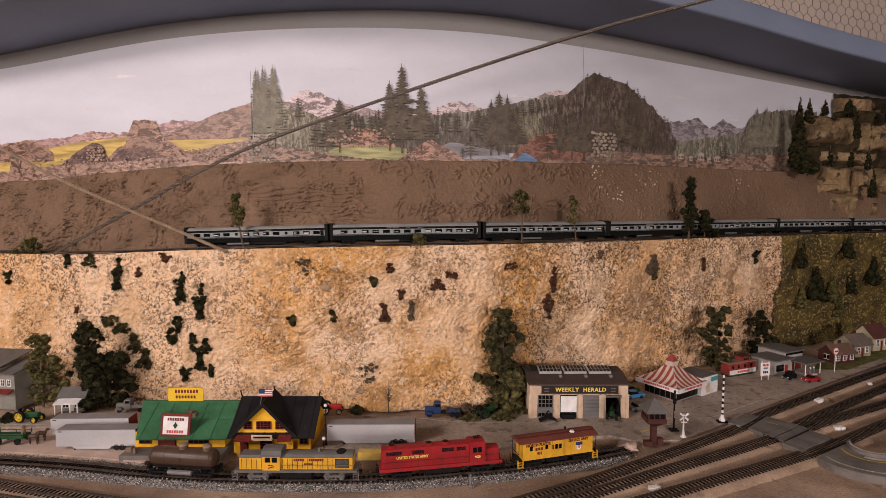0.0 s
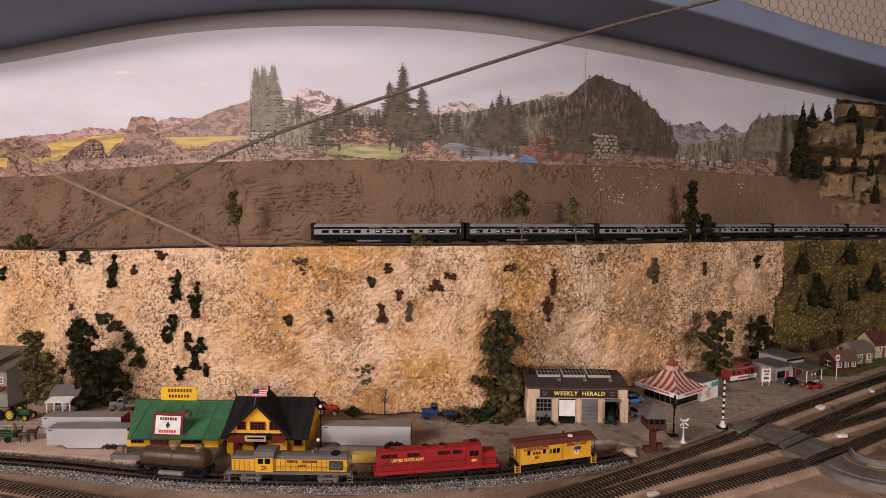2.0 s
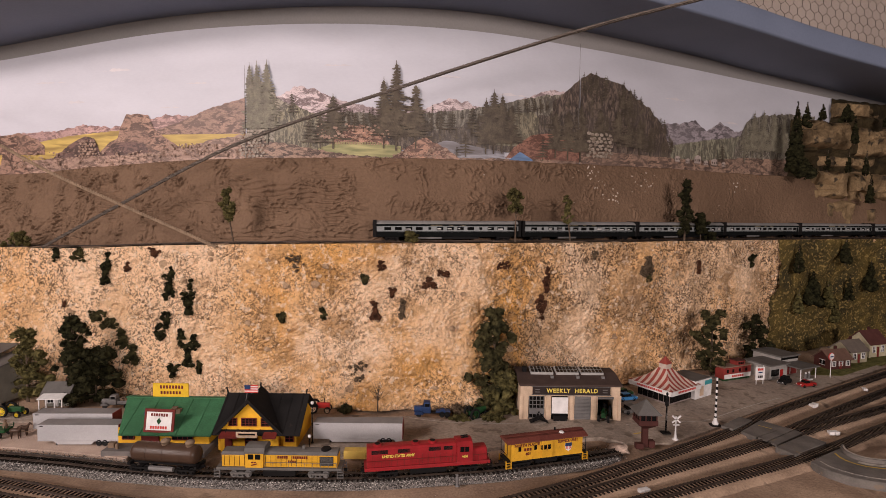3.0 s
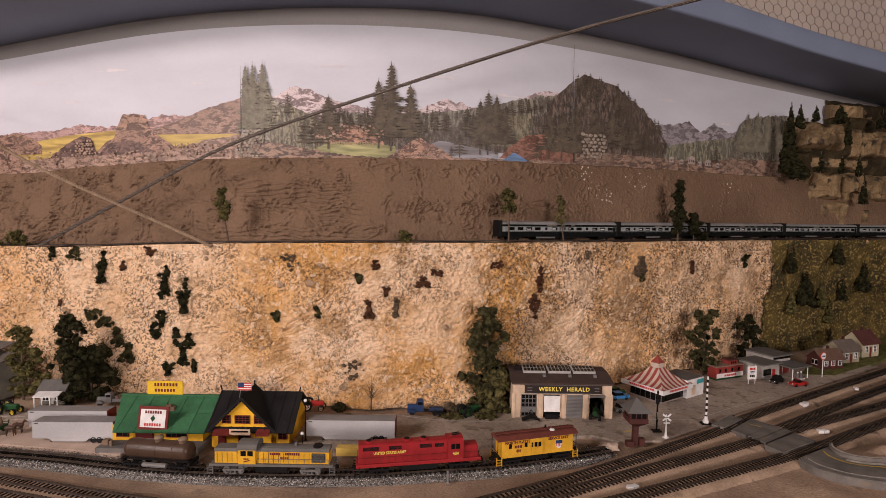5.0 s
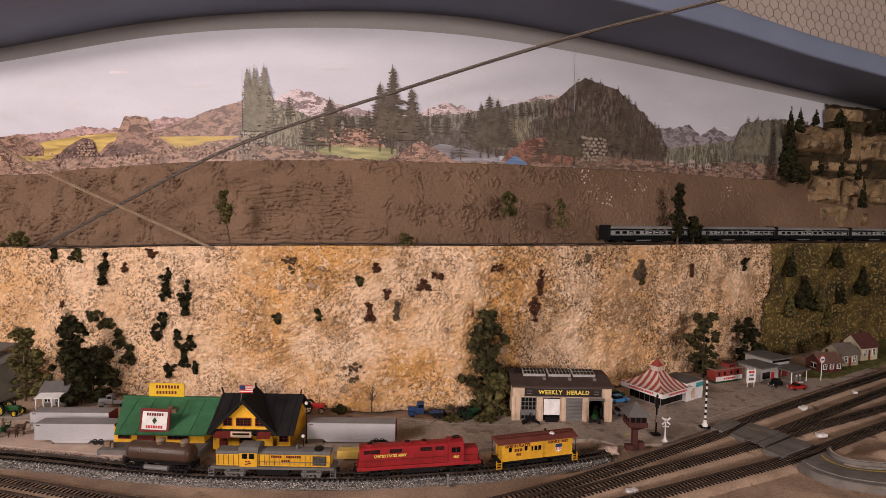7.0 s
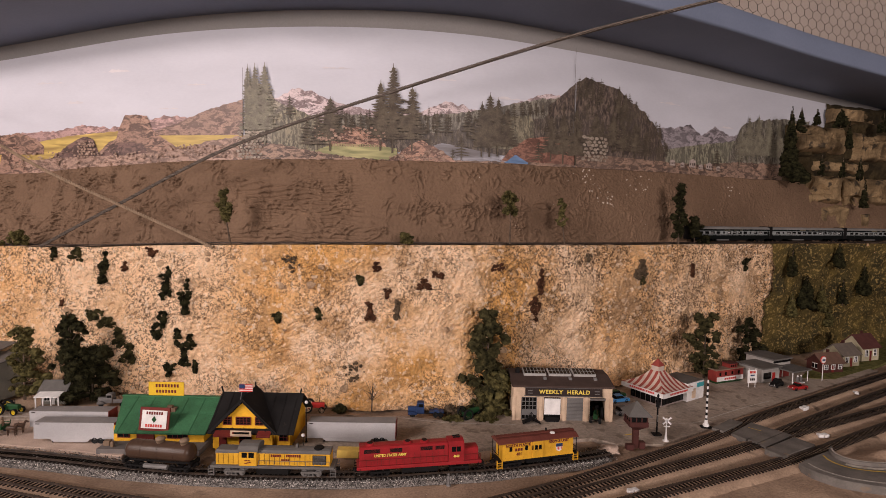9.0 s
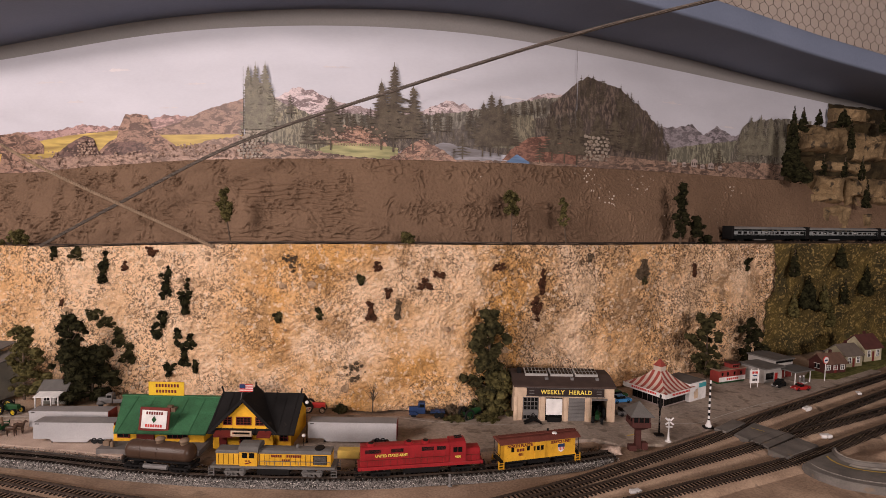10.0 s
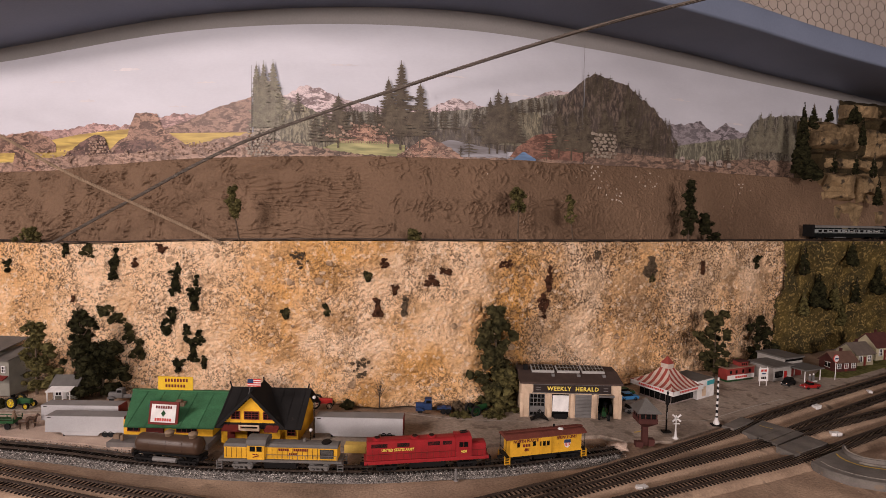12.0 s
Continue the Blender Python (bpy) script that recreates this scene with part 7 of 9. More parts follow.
def newspaper_office():
    t = thing("newspaper_office", pose(0.290, 1.100, 0.0), "cream newspaper office with dark roof and skylights", "building")
    hw = 0.105
    part("wall", boxes((-hw, -0.088, 0.0, 0.004, 0, 0.077), (-0.054, -0.040, 0.0, 0.004, 0, 0.056), (-0.004, 0.009, 0.0, 0.004, 0, 0.056), (0.044, 0.058, 0.0, 0.004, 0, 0.056), (0.091, hw, 0.0, 0.004, 0, 0.077), (-0.088, 0.091, 0.0, 0.004, 0.054, 0.077)), M_CREAM, t)
    part("side_wall", boxes((-hw, -hw + 0.003, 0.004, 0.12, 0, 0.077)), M_CREAM, t)
    part("side_wall", boxes((hw - 0.003, hw, 0.004, 0.12, 0, 0.077)), M_CREAM, t)
    part("back_wall", boxes((-hw, hw, 0.117, 0.12, 0, 0.077)), M_CREAM, t)
    part("floor_slab", boxes((-hw, hw, 0.002, 0.118, 0.0, 0.0045)), M_ROAD, t)
    for x in (-hw + 0.0015, -0.047, 0.0025, 0.051, hw - 0.0015):
        part("pilaster", boxes((x - 0.0035, x + 0.0035, -0.002, 0.0, 0, 0.056), bevel=0.0005), M_CREAM, t)
    roof = part("roof", prism(bmesh.new(), [(-0.006, 0.0765), (0.126, 0.0765), (0.122, 0.079), (0.085, 0.0915), (0.045, 0.0915), (-0.004, 0.0795)], -hw - 0.003, hw + 0.003), paint("brown_black_roof", (0.066, 0.043, 0.036), 0.85), t)
    for x in (-0.054, 0.001, 0.055):
        sk = part("skylight", boxes((-0.0245, 0.0245, -0.016, 0.016, -0.006, 0.0), bevel=0.0006), M_SKYFRAME, roof, "silver framed skylight", m=pose(x, 0.050, 0.0965, 9))
        for k in range(6):
            xx = -0.0195 + k * 0.0078
            for yy in (-0.0075, 0.0075):
                part("pane", boxes((xx - 0.0030, xx + 0.0030, yy - 0.0062, yy + 0.0062, 0.0002, 0.0006)), M_GLASS, sk)
        part("vent", boxes((x + 0.016, x + 0.023, 0.020, 0.028, 0.083, 0.0905), bevel=0.0008), M_STEEL, roof)
    part("chimney", boxes((-0.095, -0.086, 0.045, 0.056, 0.089, 0.102), bevel=0.0006), M_DARK, roof)
    sign = part("sign_board", boxes((-0.080, 0.083, -0.0035, 0.0, 0.058, 0.0745), bevel=0.0004), M_LETTERBLACK, t, "black sign board with yellow lettering")
    part("sign_edge", boxes((-0.082, 0.085, -0.0025, -0.0005, 0.0565, 0.058), (-0.082, 0.085, -0.0025, -0.0005, 0.0745, 0.0760)), M_STEEL, sign)
    writing("WEEKLY  HERALD", 0.0118, M_LETTERYELLOW, sign, face(0.003, -0.0037, 0.0663), spacing=1.16)
    for z in (0.0635, 0.069):
        bars([0.010], 0.0016, 0.001, M_STEEL, sign, face(-0.070, -0.0036, z))
        bars([0.010], 0.0016, 0.001, M_STEEL, sign, face(0.072, -0.0036, z))
    win = part("shop_window", boxes((-0.087, -0.055, 0.001, 0.003, 0.006, 0.054)), M_GLASS, t)
    bm = bmesh.new()
    for x in steps(-0.0865, -0.0555, 4):
        box(bm, x - 0.0006, x + 0.0006, -0.0006, 0.001, 0.006, 0.054)
    for z in steps(0.007, 0.0535, 5):
        box(bm, -0.0865, -0.0555, -0.0006, 0.001, z - 0.0006, z + 0.0006)
    part("window_frame", bm, M_STEEL, win)
    part("ledge_box", boxes((-0.087, -0.055, -0.004, 0.0, 0.016, 0.028), bevel=0.0005), M_STEEL, t)
    part("delivery_door", boxes((-0.040, -0.004, 0.001, 0.003, 0.004, 0.054)), M_GLASS, t)
    part("poster_panel", boxes((-0.039, -0.005, -0.003, -0.0015, 0.0175, 0.052), bevel=0.0003), M_WHITE, t, "blank white panel in the doorway")
    part("loading_dock", boxes((-0.036, -0.008, -0.008, 0.001, 0.003, 0.013), bevel=0.0006), M_DARK, t)
    sh = part("roller_shutter", boxes((0.009, 0.044, 0.001, 0.003, 0.004, 0.054)), M_STEEL, t)
    for k in range(16):
        z = 0.006 + k * 0.003
        part("slat", boxes((0.0095, 0.0435, 0.0, 0.001, z, z + 0.0022)), M_STEEL, sh)
    part("door_track", boxes((0.058, 0.091, -0.002, 0.001, 0.049, 0.053)), M_STEEL, t)
    return t


newspaper_office()


def striped_roof_mats():
    return paint("stripe_red", (0.32, 0.065, 0.05), 0.6), paint("stripe_white", (0.58, 0.48, 0.41), 0.6)


def burger_stand():
    t = thing("burger_stand", pose(0.552, 1.250, 0.0035, 0, 0, 33), "drive-in stand with red and white striped roof", "restaurant")
    red, white = striped_roof_mats()
    e, top = 0.058, 0.011
    part("core", boxes((-0.042, 0.042, -0.042, 0.042, 0, 0.026)), paint("stand_wall", (0.30, 0.24, 0.22), 0.7), t)
    for k in range(6):
        x = -0.035 + k * 0.014
        part("pane", boxes((x - 0.006, x + 0.006, -0.0435, -0.042, 0.004, 0.025)), M_GLASS, t)
        part("pane", boxes((-0.0435, -0.042, x - 0.006, x + 0.006, 0.004, 0.025)), M_GLASS, t)
    part("valance", boxes((-e, e, -e, -e + 0.0015, 0.0265, 0.0370), (-e, e, e - 0.0015, e, 0.0265, 0.0370), (-e, -e + 0.0015, -e, e, 0.0265, 0.0370), (e - 0.0015, e, -e, e, 0.0265, 0.0370)), M_WHITE, t)
    bars([0.0045] * 7 + [0.002] + [0.0045] * 4, 0.0045, 0.0014, M_LETTERRED, t, face(0.0, -e - 0.0002, 0.0325))
    bars([0.0045] * 7 + [0.002] + [0.0045] * 4, 0.0045, 0.0014, M_LETTERRED, t, pose(-e - 0.0002, 0.0, 0.0325, 90, 0, -90))
    part("ceiling_slab", boxes((-e + 0.0015, e - 0.0015, -e + 0.0015, e - 0.0015, 0.0265, 0.0285)), M_WHITE, t)

    def prof(u):
        return e * (1 - u) + top * u, 0.0372 + 0.034 * (0.35 * u + 0.65 * u ** 2.2)
    for quarter in range(4):
        rot = Matrix.Rotation(quarter * math.pi / 2, 4, "Z")
        n = 15
        for k in range(n):
            bm = bmesh.new()
            a0, a1 = -1 + 2 * k / n, -1 + 2 * (k + 1) / n
            rows = []
            for u in steps(0, 1, 8):
                r, z = prof(u)
                rows.append((r, z))
            rows2 = []
            for r, z in rows:
                pts = [rot @ Vector((max(-r, min(r, e * a)), -r, z)) for a in (a0, a1)]
                rows2.append(pts)
            g = sheet(bm, rows2)
            bmesh.ops.remove_doubles(bm, verts=bm.verts, dist=1e-6)
            part("roof_stripe", bm, red if k % 2 == 0 else white, t)
    part("cupola", boxes((-top + 0.001, top - 0.001, -top + 0.001, top - 0.001, 0.070, 0.082)), white, t)
    bm = bmesh.new()
    sheet(bm, [[(-top, -top, 0.082), (top, -top, 0.082), (top, top, 0.082), (-top, top, 0.082)], [(-0.001, -0.001, 0.098), (0.001, -0.001, 0.098), (0.001, 0.001, 0.098), (-0.001, 0.001, 0.098)]], close=True)
    part("cupola_roof", bm, red, t)
    ann = part("annex", boxes((0.0435, 0.112, -0.052, 0.022, 0, 0.043), bevel=0.0006), M_WHITE, t)
    part("annex_roof", boxes((0.0455, 0.110, -0.050, 0.020, 0.0427, 0.0442)), M_GREY, ann)
    part("wall_sign", boxes((0.082, 0.110, -0.0535, -0.052, 0.030, 0.040)), M_TURQ, ann, "turquoise wall sign")
    part("service_hatch", boxes((0.062, 0.076, -0.0535, -0.052, 0.006, 0.028)), M_CREAM, ann)
    return t


burger_stand()

tower = thing("watchtower", pose(0.400, 0.975, 0.0035), "dark red crossing watchtower with grey pyramid roof", "watchtower")
part("stem", boxes((-0.005, 0.005, -0.005, 0.005, 0, 0.042), bevel=0.0006), M_BRICKRED, tower)
bm = bmesh.new()
sheet(bm, [[(-s, -s, z), (s, -s, z), (s, s, z), (-s, s, z)] for s, z in ((0.005, 0.036), (0.0165, 0.046), (0.0175, 0.046), (0.0175, 0.055), (0.016, 0.055))], close=True)
part("cabin_base", bm, M_BRICKRED, tower)
part("cabin", boxes((-0.0155, 0.0155, -0.0155, 0.0155, 0.054, 0.067)), M_GLASS, tower)
for x in (-0.015, -0.005, 0.005, 0.015):
    for s in (-1, 1):
        part("mullion", boxes((x - 0.0009, x + 0.0009, s * 0.0158 - 0.0008, s * 0.0158 + 0.0008, 0.054, 0.068)), M_BRICKRED, tower)
        part("mullion", boxes((s * 0.0158 - 0.0008, s * 0.0158 + 0.0008, x - 0.0009, x + 0.0009, 0.054, 0.068)), M_BRICKRED, tower)
bm = bmesh.new()
sheet(bm, [[(-s, -s, z), (s, -s, z), (s, s, z), (-s, s, z)] for s, z in ((0.022, 0.0665), (0.0225, 0.068), (0.010, 0.080), (0.0005, 0.0905))], close=True)
part("roof", bm, M_GREY, tower)
part("ladder_box", boxes((-0.020, -0.006, -0.014, -0.002, 0, 0.010), (0.006, 0.017, -0.008, 0.004, 0, 0.013), bevel=0.0008), M_BRICKRED, tower)

post = thing("signal_post", pose(0.466, 1.036, 0.0035), "slim black signal post on a square base", "signal")
part("base", boxes((-0.0085, 0.0085, -0.0065, 0.0065, 0, 0.003), bevel=0.0005), M_DARK, post)
part("post", rods(((0, 0, 0.002), (0, 0, 0.078), 0.0017)), M_DARK, post)
part("lamp_head", boxes((-0.0028, 0.0028, -0.0028, 0.0028, 0.056, 0.066), bevel=0.0006), M_DARK, post)
part("finial", lathe(bmesh.new(), [(0.002, 0.078), (0.0026, 0.080), (0.0005, 0.084)], 8), M_DARK, post)
bars([0.0016] * 6, 0.0018, 0.0008, M_WHITE, post, pose(0, -0.0019, 0.034, 90, 90, 0), "lettering")

buck = thing("crossing_sign", pose(0.472, 1.007, 0.0035), "white wooden railway crossing sign with crossed boards", "crossing sign")
part("post", rods(((0, 0, 0), (0, 0, 0.046), 0.0014)), M_WHITE, buck)
part("foot", lathe(bmesh.new(), [(0.006, 0), (0.006, 0.0015), (0.003, 0.0025), (0.002, 0.012), (0.0014, 0.018)], 10), M_WHITE, buck)
for a in (40, -40):
    part("board", boxes((-0.0105, 0.0105, -0.0026, -0.0014, -0.0016, 0.0016)), M_WHITE, buck, m=pose(0, 0, 0.041, 0, a, 0))
part("lamp", rods(((-0.006, -0.002, 0.030), (0.006, -0.002, 0.030), 0.0014)), M_WHITE, buck)

gate = thing("crossing_gate", pose(0.586, 1.078, 0.0035), "raised black and white striped crossing gate", "crossing gate")
part("base", boxes((-0.010, 0.010, -0.007, 0.007, 0, 0.003), bevel=0.0005), M_DARK, gate)
part("machine", lathe(bmesh.new(), [(0.006, 0.003), (0.0065, 0.006), (0.004, 0.010), (0.003, 0.016), (0.001, 0.018)], 10), M_WHITE, gate)
for k in range(14):
    part("arm_band", rods(((0, 0, 0.014 + k * 0.0062), (0.0002, 0, 0.014 + (k + 1) * 0.0062), 0.0023 - k * 0.00004)), M_WHITE if k % 2 else M_DARK, gate)


def little_house(m, w, d, h, rise, wall_mat, roof_mat, label, windows=2, porch=False):
    """A small house: ridge along x, gable ends, windows and a door towards the front."""
    t = thing("house", m, label, "house", "houses of the town")
    part("wall", boxes((-w, w, 0, d, 0, h)), wall_mat, t)
    for s in (-1, 1):
        part("gable", prism(bmesh.new(), [(0, h), (d, h), (d / 2, h + rise)], s * w - 0.001 * (s > 0), s * w + 0.001 * (s < 0)), wall_mat, t)
    o = 0.005
    k = rise / (d / 2)
    part("roof", roof_sheet(roof_sheet(bmesh.new(), -w - o, w + o, -o, h - o * k, d / 2, h + rise), -w - o, w + o, d + o, h - o * k, d / 2, h + rise), roof_mat, t)
    for i in range(windows):
        x = -w + 2 * w * (i + 0.5) / windows
        window_unit(t, x, 0, h * 0.35, h * 0.78, min(0.006, w / windows * 0.45), M_WHITE, 1, 1)
    for s in (-1, 1):
        part("side_window", boxes((s * (w + 0.0003) - 0.0006, s * (w + 0.0003) + 0.0006, d * 0.32, d * 0.62, h * 0.35, h * 0.78)), M_GLASS, t)
        part("side_frame", boxes((s * (w + 0.0008) - 0.0006, s * (w + 0.0008) + 0.0006, d * 0.30, d * 0.64, h * 0.78, h * 0.82), (s * (w + 0.0008) - 0.0006, s * (w + 0.0008) + 0.0006, d * 0.46, d * 0.48, h * 0.35, h * 0.78), (s * (w + 0.0008) - 0.0006, s * (w + 0.0008) + 0.0006, d * 0.30, d * 0.64, h * 0.31, h * 0.35)), M_WHITE, t)
    part("door", boxes((-0.004, 0.004, -0.0012, 0.001, 0, h * 0.7)), M_MAROON if not porch else M_WHITE, t)
    if porch:
        part("porch_roof", roof_sheet(bmesh.new(), -w, w, -0.026, h * 0.78, 0.0, h * 0.95), M_WHITE, t)
        part("porch_floor", boxes((-w, w, -0.024, 0, 0, 0.003)), M_WOOD, t)
        for x in (-w + 0.002, -w / 3, w / 3, w - 0.002):
            part("porch_post", boxes((x - 0.001, x + 0.001, -0.023, -0.021, 0.003, h * 0.80)), M_WHITE, t)
    part("chimney", boxes((w * 0.3, w * 0.3 + 0.006, d * 0.55, d * 0.55 + 0.006, h + rise * 0.5, h + rise + 0.008)), M_BRICKRED, t)
    return t


M_GREYHOUSE = paint("grey_house_paint", (0.21, 0.20, 0.17), 0.75)
M_REDROOF = paint("brown_red_roof", (0.095, 0.035, 0.03), 0.85)
little_house(pose(-0.822, 1.140, 0.0, 0, 0, 6), 0.025, 0.042, 0.034, 0.017, M_GREYHOUSE, M_GREY, "small grey cottage with a white porch", 2, True)
little_house(pose(1.163, 1.500, 0.0035, 0, 0, 14), 0.038, 0.05, 0.030, 0.022, M_BRICKRED, paint("brown_shingle", (0.15, 0.085, 0.062), 0.85), "red board house with brown roof", 3)
little_house(pose(1.268, 1.568, 0.0035, 0, 0, 18), 0.036, 0.06, 0.038, 0.026, paint("olive_wall", (0.32, 0.28, 0.19), 0.8), paint("olive_roof", (0.15, 0.12, 0.10), 0.85), "olive grey house with steep roof", 2)
little_house(pose(1.385, 1.640, 0.0035, 0, 0, 20), 0.040, 0.065, 0.045, 0.034, paint("pale_house_wall", (0.50, 0.44, 0.30), 0.8), M_REDROOF, "pale yellow house with red-brown roof", 2)


def inn():
    t = thing("old_inn", pose(-1.065, 1.165, 0.0, 0, 0, -6), "two-storey grey building with balcony and dark openings", "building")
    part("wall", boxes((-0.05, 0.068, 0, 0.08, 0, 0.092)), M_GREYHOUSE, t)
    part("wing", boxes((0.068, 0.108, 0.0, 0.07, 0, 0.084), bevel=0.0006), M_GREYHOUSE, t)
    part("roof", roof_sheet(bmesh.new(), -0.055, 0.072, -0.012, 0.092, 0.09, 0.112), M_GREY, t)
    part("wing_roof", roof_sheet(bmesh.new(), 0.066, 0.112, -0.008, 0.082, 0.08, 0.098), M_GREY, t)
    for x, z in ((0.02, 0.055), (0.05, 0.055)):
        window_unit(t, x, 0, z, z + 0.022, 0.006, M_MAROON, 1, 1)
    for x in (0.080, 0.095):
        window_unit(t, x, 0, 0.055, 0.068, 0.004, M_WHITE, 1, 1)
    part("archway", boxes((0.02, 0.06, -0.001, 0.002, 0, 0.034)), M_GLASS, t)
    part("balcony", boxes((-0.02, 0.066, -0.02, 0, 0.042, 0.046)), M_WOOD, t)
    part("stair", prism(bmesh.new(), [(-0.04, 0.0), (-0.034, 0.0), (0.03, 0.044), (0.024, 0.044)], -0.022, -0.012, "y"), M_DARK, t)
    part("awning", roof_sheet(bmesh.new(), 0.070, 0.106, -0.014, 0.040, 0.0, 0.046), M_MAROON, t)


inn()


def diner_caboose():
    t = thing("caboose_diner", pose(0.800, 1.402, 0.0035, 0, 0, 22) @ Matrix.Diagonal((0.8, 0.8, 0.88, 1)), "red and white caboose standing as a diner", "diner")
    red = paint("faded_diner_red", (0.26, 0.04, 0.033), 0.6)
    part("body", boxes((-0.062, 0.062, -0.017, 0.017, 0.006, 0.040), bevel=0.0008), red, t)
    part("white_panel", boxes((-0.060, 0.060, -0.0185, -0.017, 0.007, 0.020)), M_WHITE, t)
    bars([0.007] * 6, 0.006, 0.002, M_LETTERRED, t, face(0.0, -0.0187, 0.0135))
    part("roof", boxes((-0.066, 0.066, -0.019, 0.019, 0.040, 0.043), bevel=0.001), paint("tan_roof", (0.26, 0.17, 0.125), 0.8), t)
    cup = part("cupola", boxes((0.0, 0.034, -0.015, 0.015, 0.043, 0.056), bevel=0.0006), red, t)
    part("cupola_roof", boxes((-0.003, 0.037, -0.017, 0.017, 0.056, 0.0585), bevel=0.0006), M_BRICKRED, cup)
    for x in (0.008, 0.017, 0.026):
        part("window", boxes((x - 0.003, x + 0.003, -0.0155, -0.015, 0.046, 0.053)), M_GLASS, cup)
    for x in (-0.045, -0.02, 0.01, 0.04):
        part("window", boxes((x - 0.004, x + 0.004, -0.0176, -0.017, 0.024, 0.034)), M_GLASS, t)
    part("sill_base", boxes((-0.06, 0.06, -0.014, 0.014, 0, 0.006)), M_TRACTOR, t)


diner_caboose()


M_OFFWHITE = paint("dusty_off_white", (0.37, 0.345, 0.32), 0.7)


def filling_station():
    t = thing("filling_station", pose(0.918, 1.400, 0.0035, 0, 0, 24) @ Matrix.Diagonal((0.9, 0.9, 0.95, 1)), "white filling station with grey flat roofs and canopy", "filling station")
    part("office", boxes((-0.035, 0.045, 0.0, 0.075, 0, 0.040)), M_OFFWHITE, t)
    part("office_roof", boxes((-0.040, 0.050, -0.008, 0.080, 0.040, 0.0435), bevel=0.0006), M_GREY, t)
    part("garage", boxes((0.045, 0.125, 0.02, 0.11, 0, 0.052)), M_OFFWHITE, t)
    part("garage_roof", boxes((0.041, 0.129, 0.015, 0.114, 0.052, 0.056), bevel=0.0006), M_GREY, t)
    part("clerestory", boxes((0.045, 0.125, 0.0190, 0.0202, 0.044, 0.050)), M_GLASS, t)
    part("canopy", boxes((0.040, 0.128, -0.045, 0.02, 0.033, 0.0365), bevel=0.0006), M_GREY, t)
    for x in (0.048, 0.118):
        part("canopy_post", rods(((x, -0.038, 0), (x, -0.038, 0.033), 0.0013)), M_WHITE, t)
    part("door", boxes((0.012, 0.024, -0.0012, 0.001, 0, 0.026)), M_CARRED, t)
    part("shop_window", boxes((-0.028, 0.006, -0.0010, 0.001, 0.010, 0.028)), M_GLASS, t)
    part("wall_board", boxes((0.060, 0.12, 0.0185, 0.0200, 0.026, 0.034)), M_CARRED, t)
    part("garage_door", boxes((0.058, 0.086, 0.0188, 0.0202, 0, 0.026)), M_MAROON, t)
    part("garage_door", boxes((0.092, 0.120, 0.0188, 0.0202, 0, 0.026)), M_MAROON, t)
    for x in (0.072, 0.088):
        pump = part("fuel_pump", boxes((x - 0.003, x + 0.003, -0.040, -0.035, 0, 0.017), bevel=0.0006), M_STEEL, t)
        part("pump_globe", lathe(bmesh.new(), [(0.0012, 0.017), (0.0026, 0.019), (0.0026, 0.021), (0.0001, 0.0225)], 10, (x, -0.0375, 0)), M_WHITE, pump)
    part("island", boxes((0.062, 0.098, -0.044, -0.031, 0, 0.0018)), M_WHITE, t)


filling_station()

for x, y, h, w, hh, lab in ((0.842, 1.352, 0.012, 0.013, 0.034, "tall white price board with red lettering"),):
    t = thing("price_board", pose(x, y, 0.0035, 0, 0, 10), lab, "sign")
    part("leg", rods(((-0.010, 0, 0), (-0.010, 0, 0.05), 0.0009), ((0.010, 0, 0), (0.010, 0, 0.05), 0.0009)), M_WHITE, t)
    b = part("board", boxes((-w, w, -0.0012, 0.0012, h, h + hh), bevel=0.0003), M_WHITE, t)
    bars([0.006, 0.002, 0.006], 0.006, 0.001, M_LETTERRED, b, face(0, -0.0014, h + 0.028))
    bars([0.012], 0.003, 0.001, M_BLUE, b, face(0, -0.0014, h + 0.020))
    bars([0.004, 0.004, 0.004], 0.006, 0.001, M_LETTERBLACK, b, face(0, -0.0014, h + 0.009))
t = thing("round_sign", pose(1.075, 1.420, 0.0035, 0, 0, 20), "round white and red sign on a pole", "sign")
part("pole", rods(((0, 0, 0), (0, 0, 0.052), 0.001)), M_WHITE, t)
disc = part("disc", rods(((0, -0.001, 0.058), (0, 0.001, 0.058), 0.0105), sides=24), M_LETTERRED, t)
part("disc_face", rods(((0, -0.0016, 0.058), (0, -0.001, 0.058), 0.0088), sides=24), M_WHITE, disc)
bars([0.0025] * 4, 0.004, 0.0006, M_BLUE, disc, face(0, -0.0018, 0.058))

# litter: torn foam scraps and chips
def scrap(x, y, s, a):
    bm = bmesh.new()
    for k in range(2):
        box(bm, -s + k * s * 1.05, k * s * 1.05, -s * 0.55, s * 0.55, 0, s * 0.7, bevel=s * 0.12, turn=Matrix.Rotation(k * 0.4, 4, "Z"))
    solo("foam_scrap", bm, M_WHITE, "torn white foam scrap lying by the rails", "scrap", "foam scraps by the rails", m=pose(x, y, 0.0015, 0, 0, a))


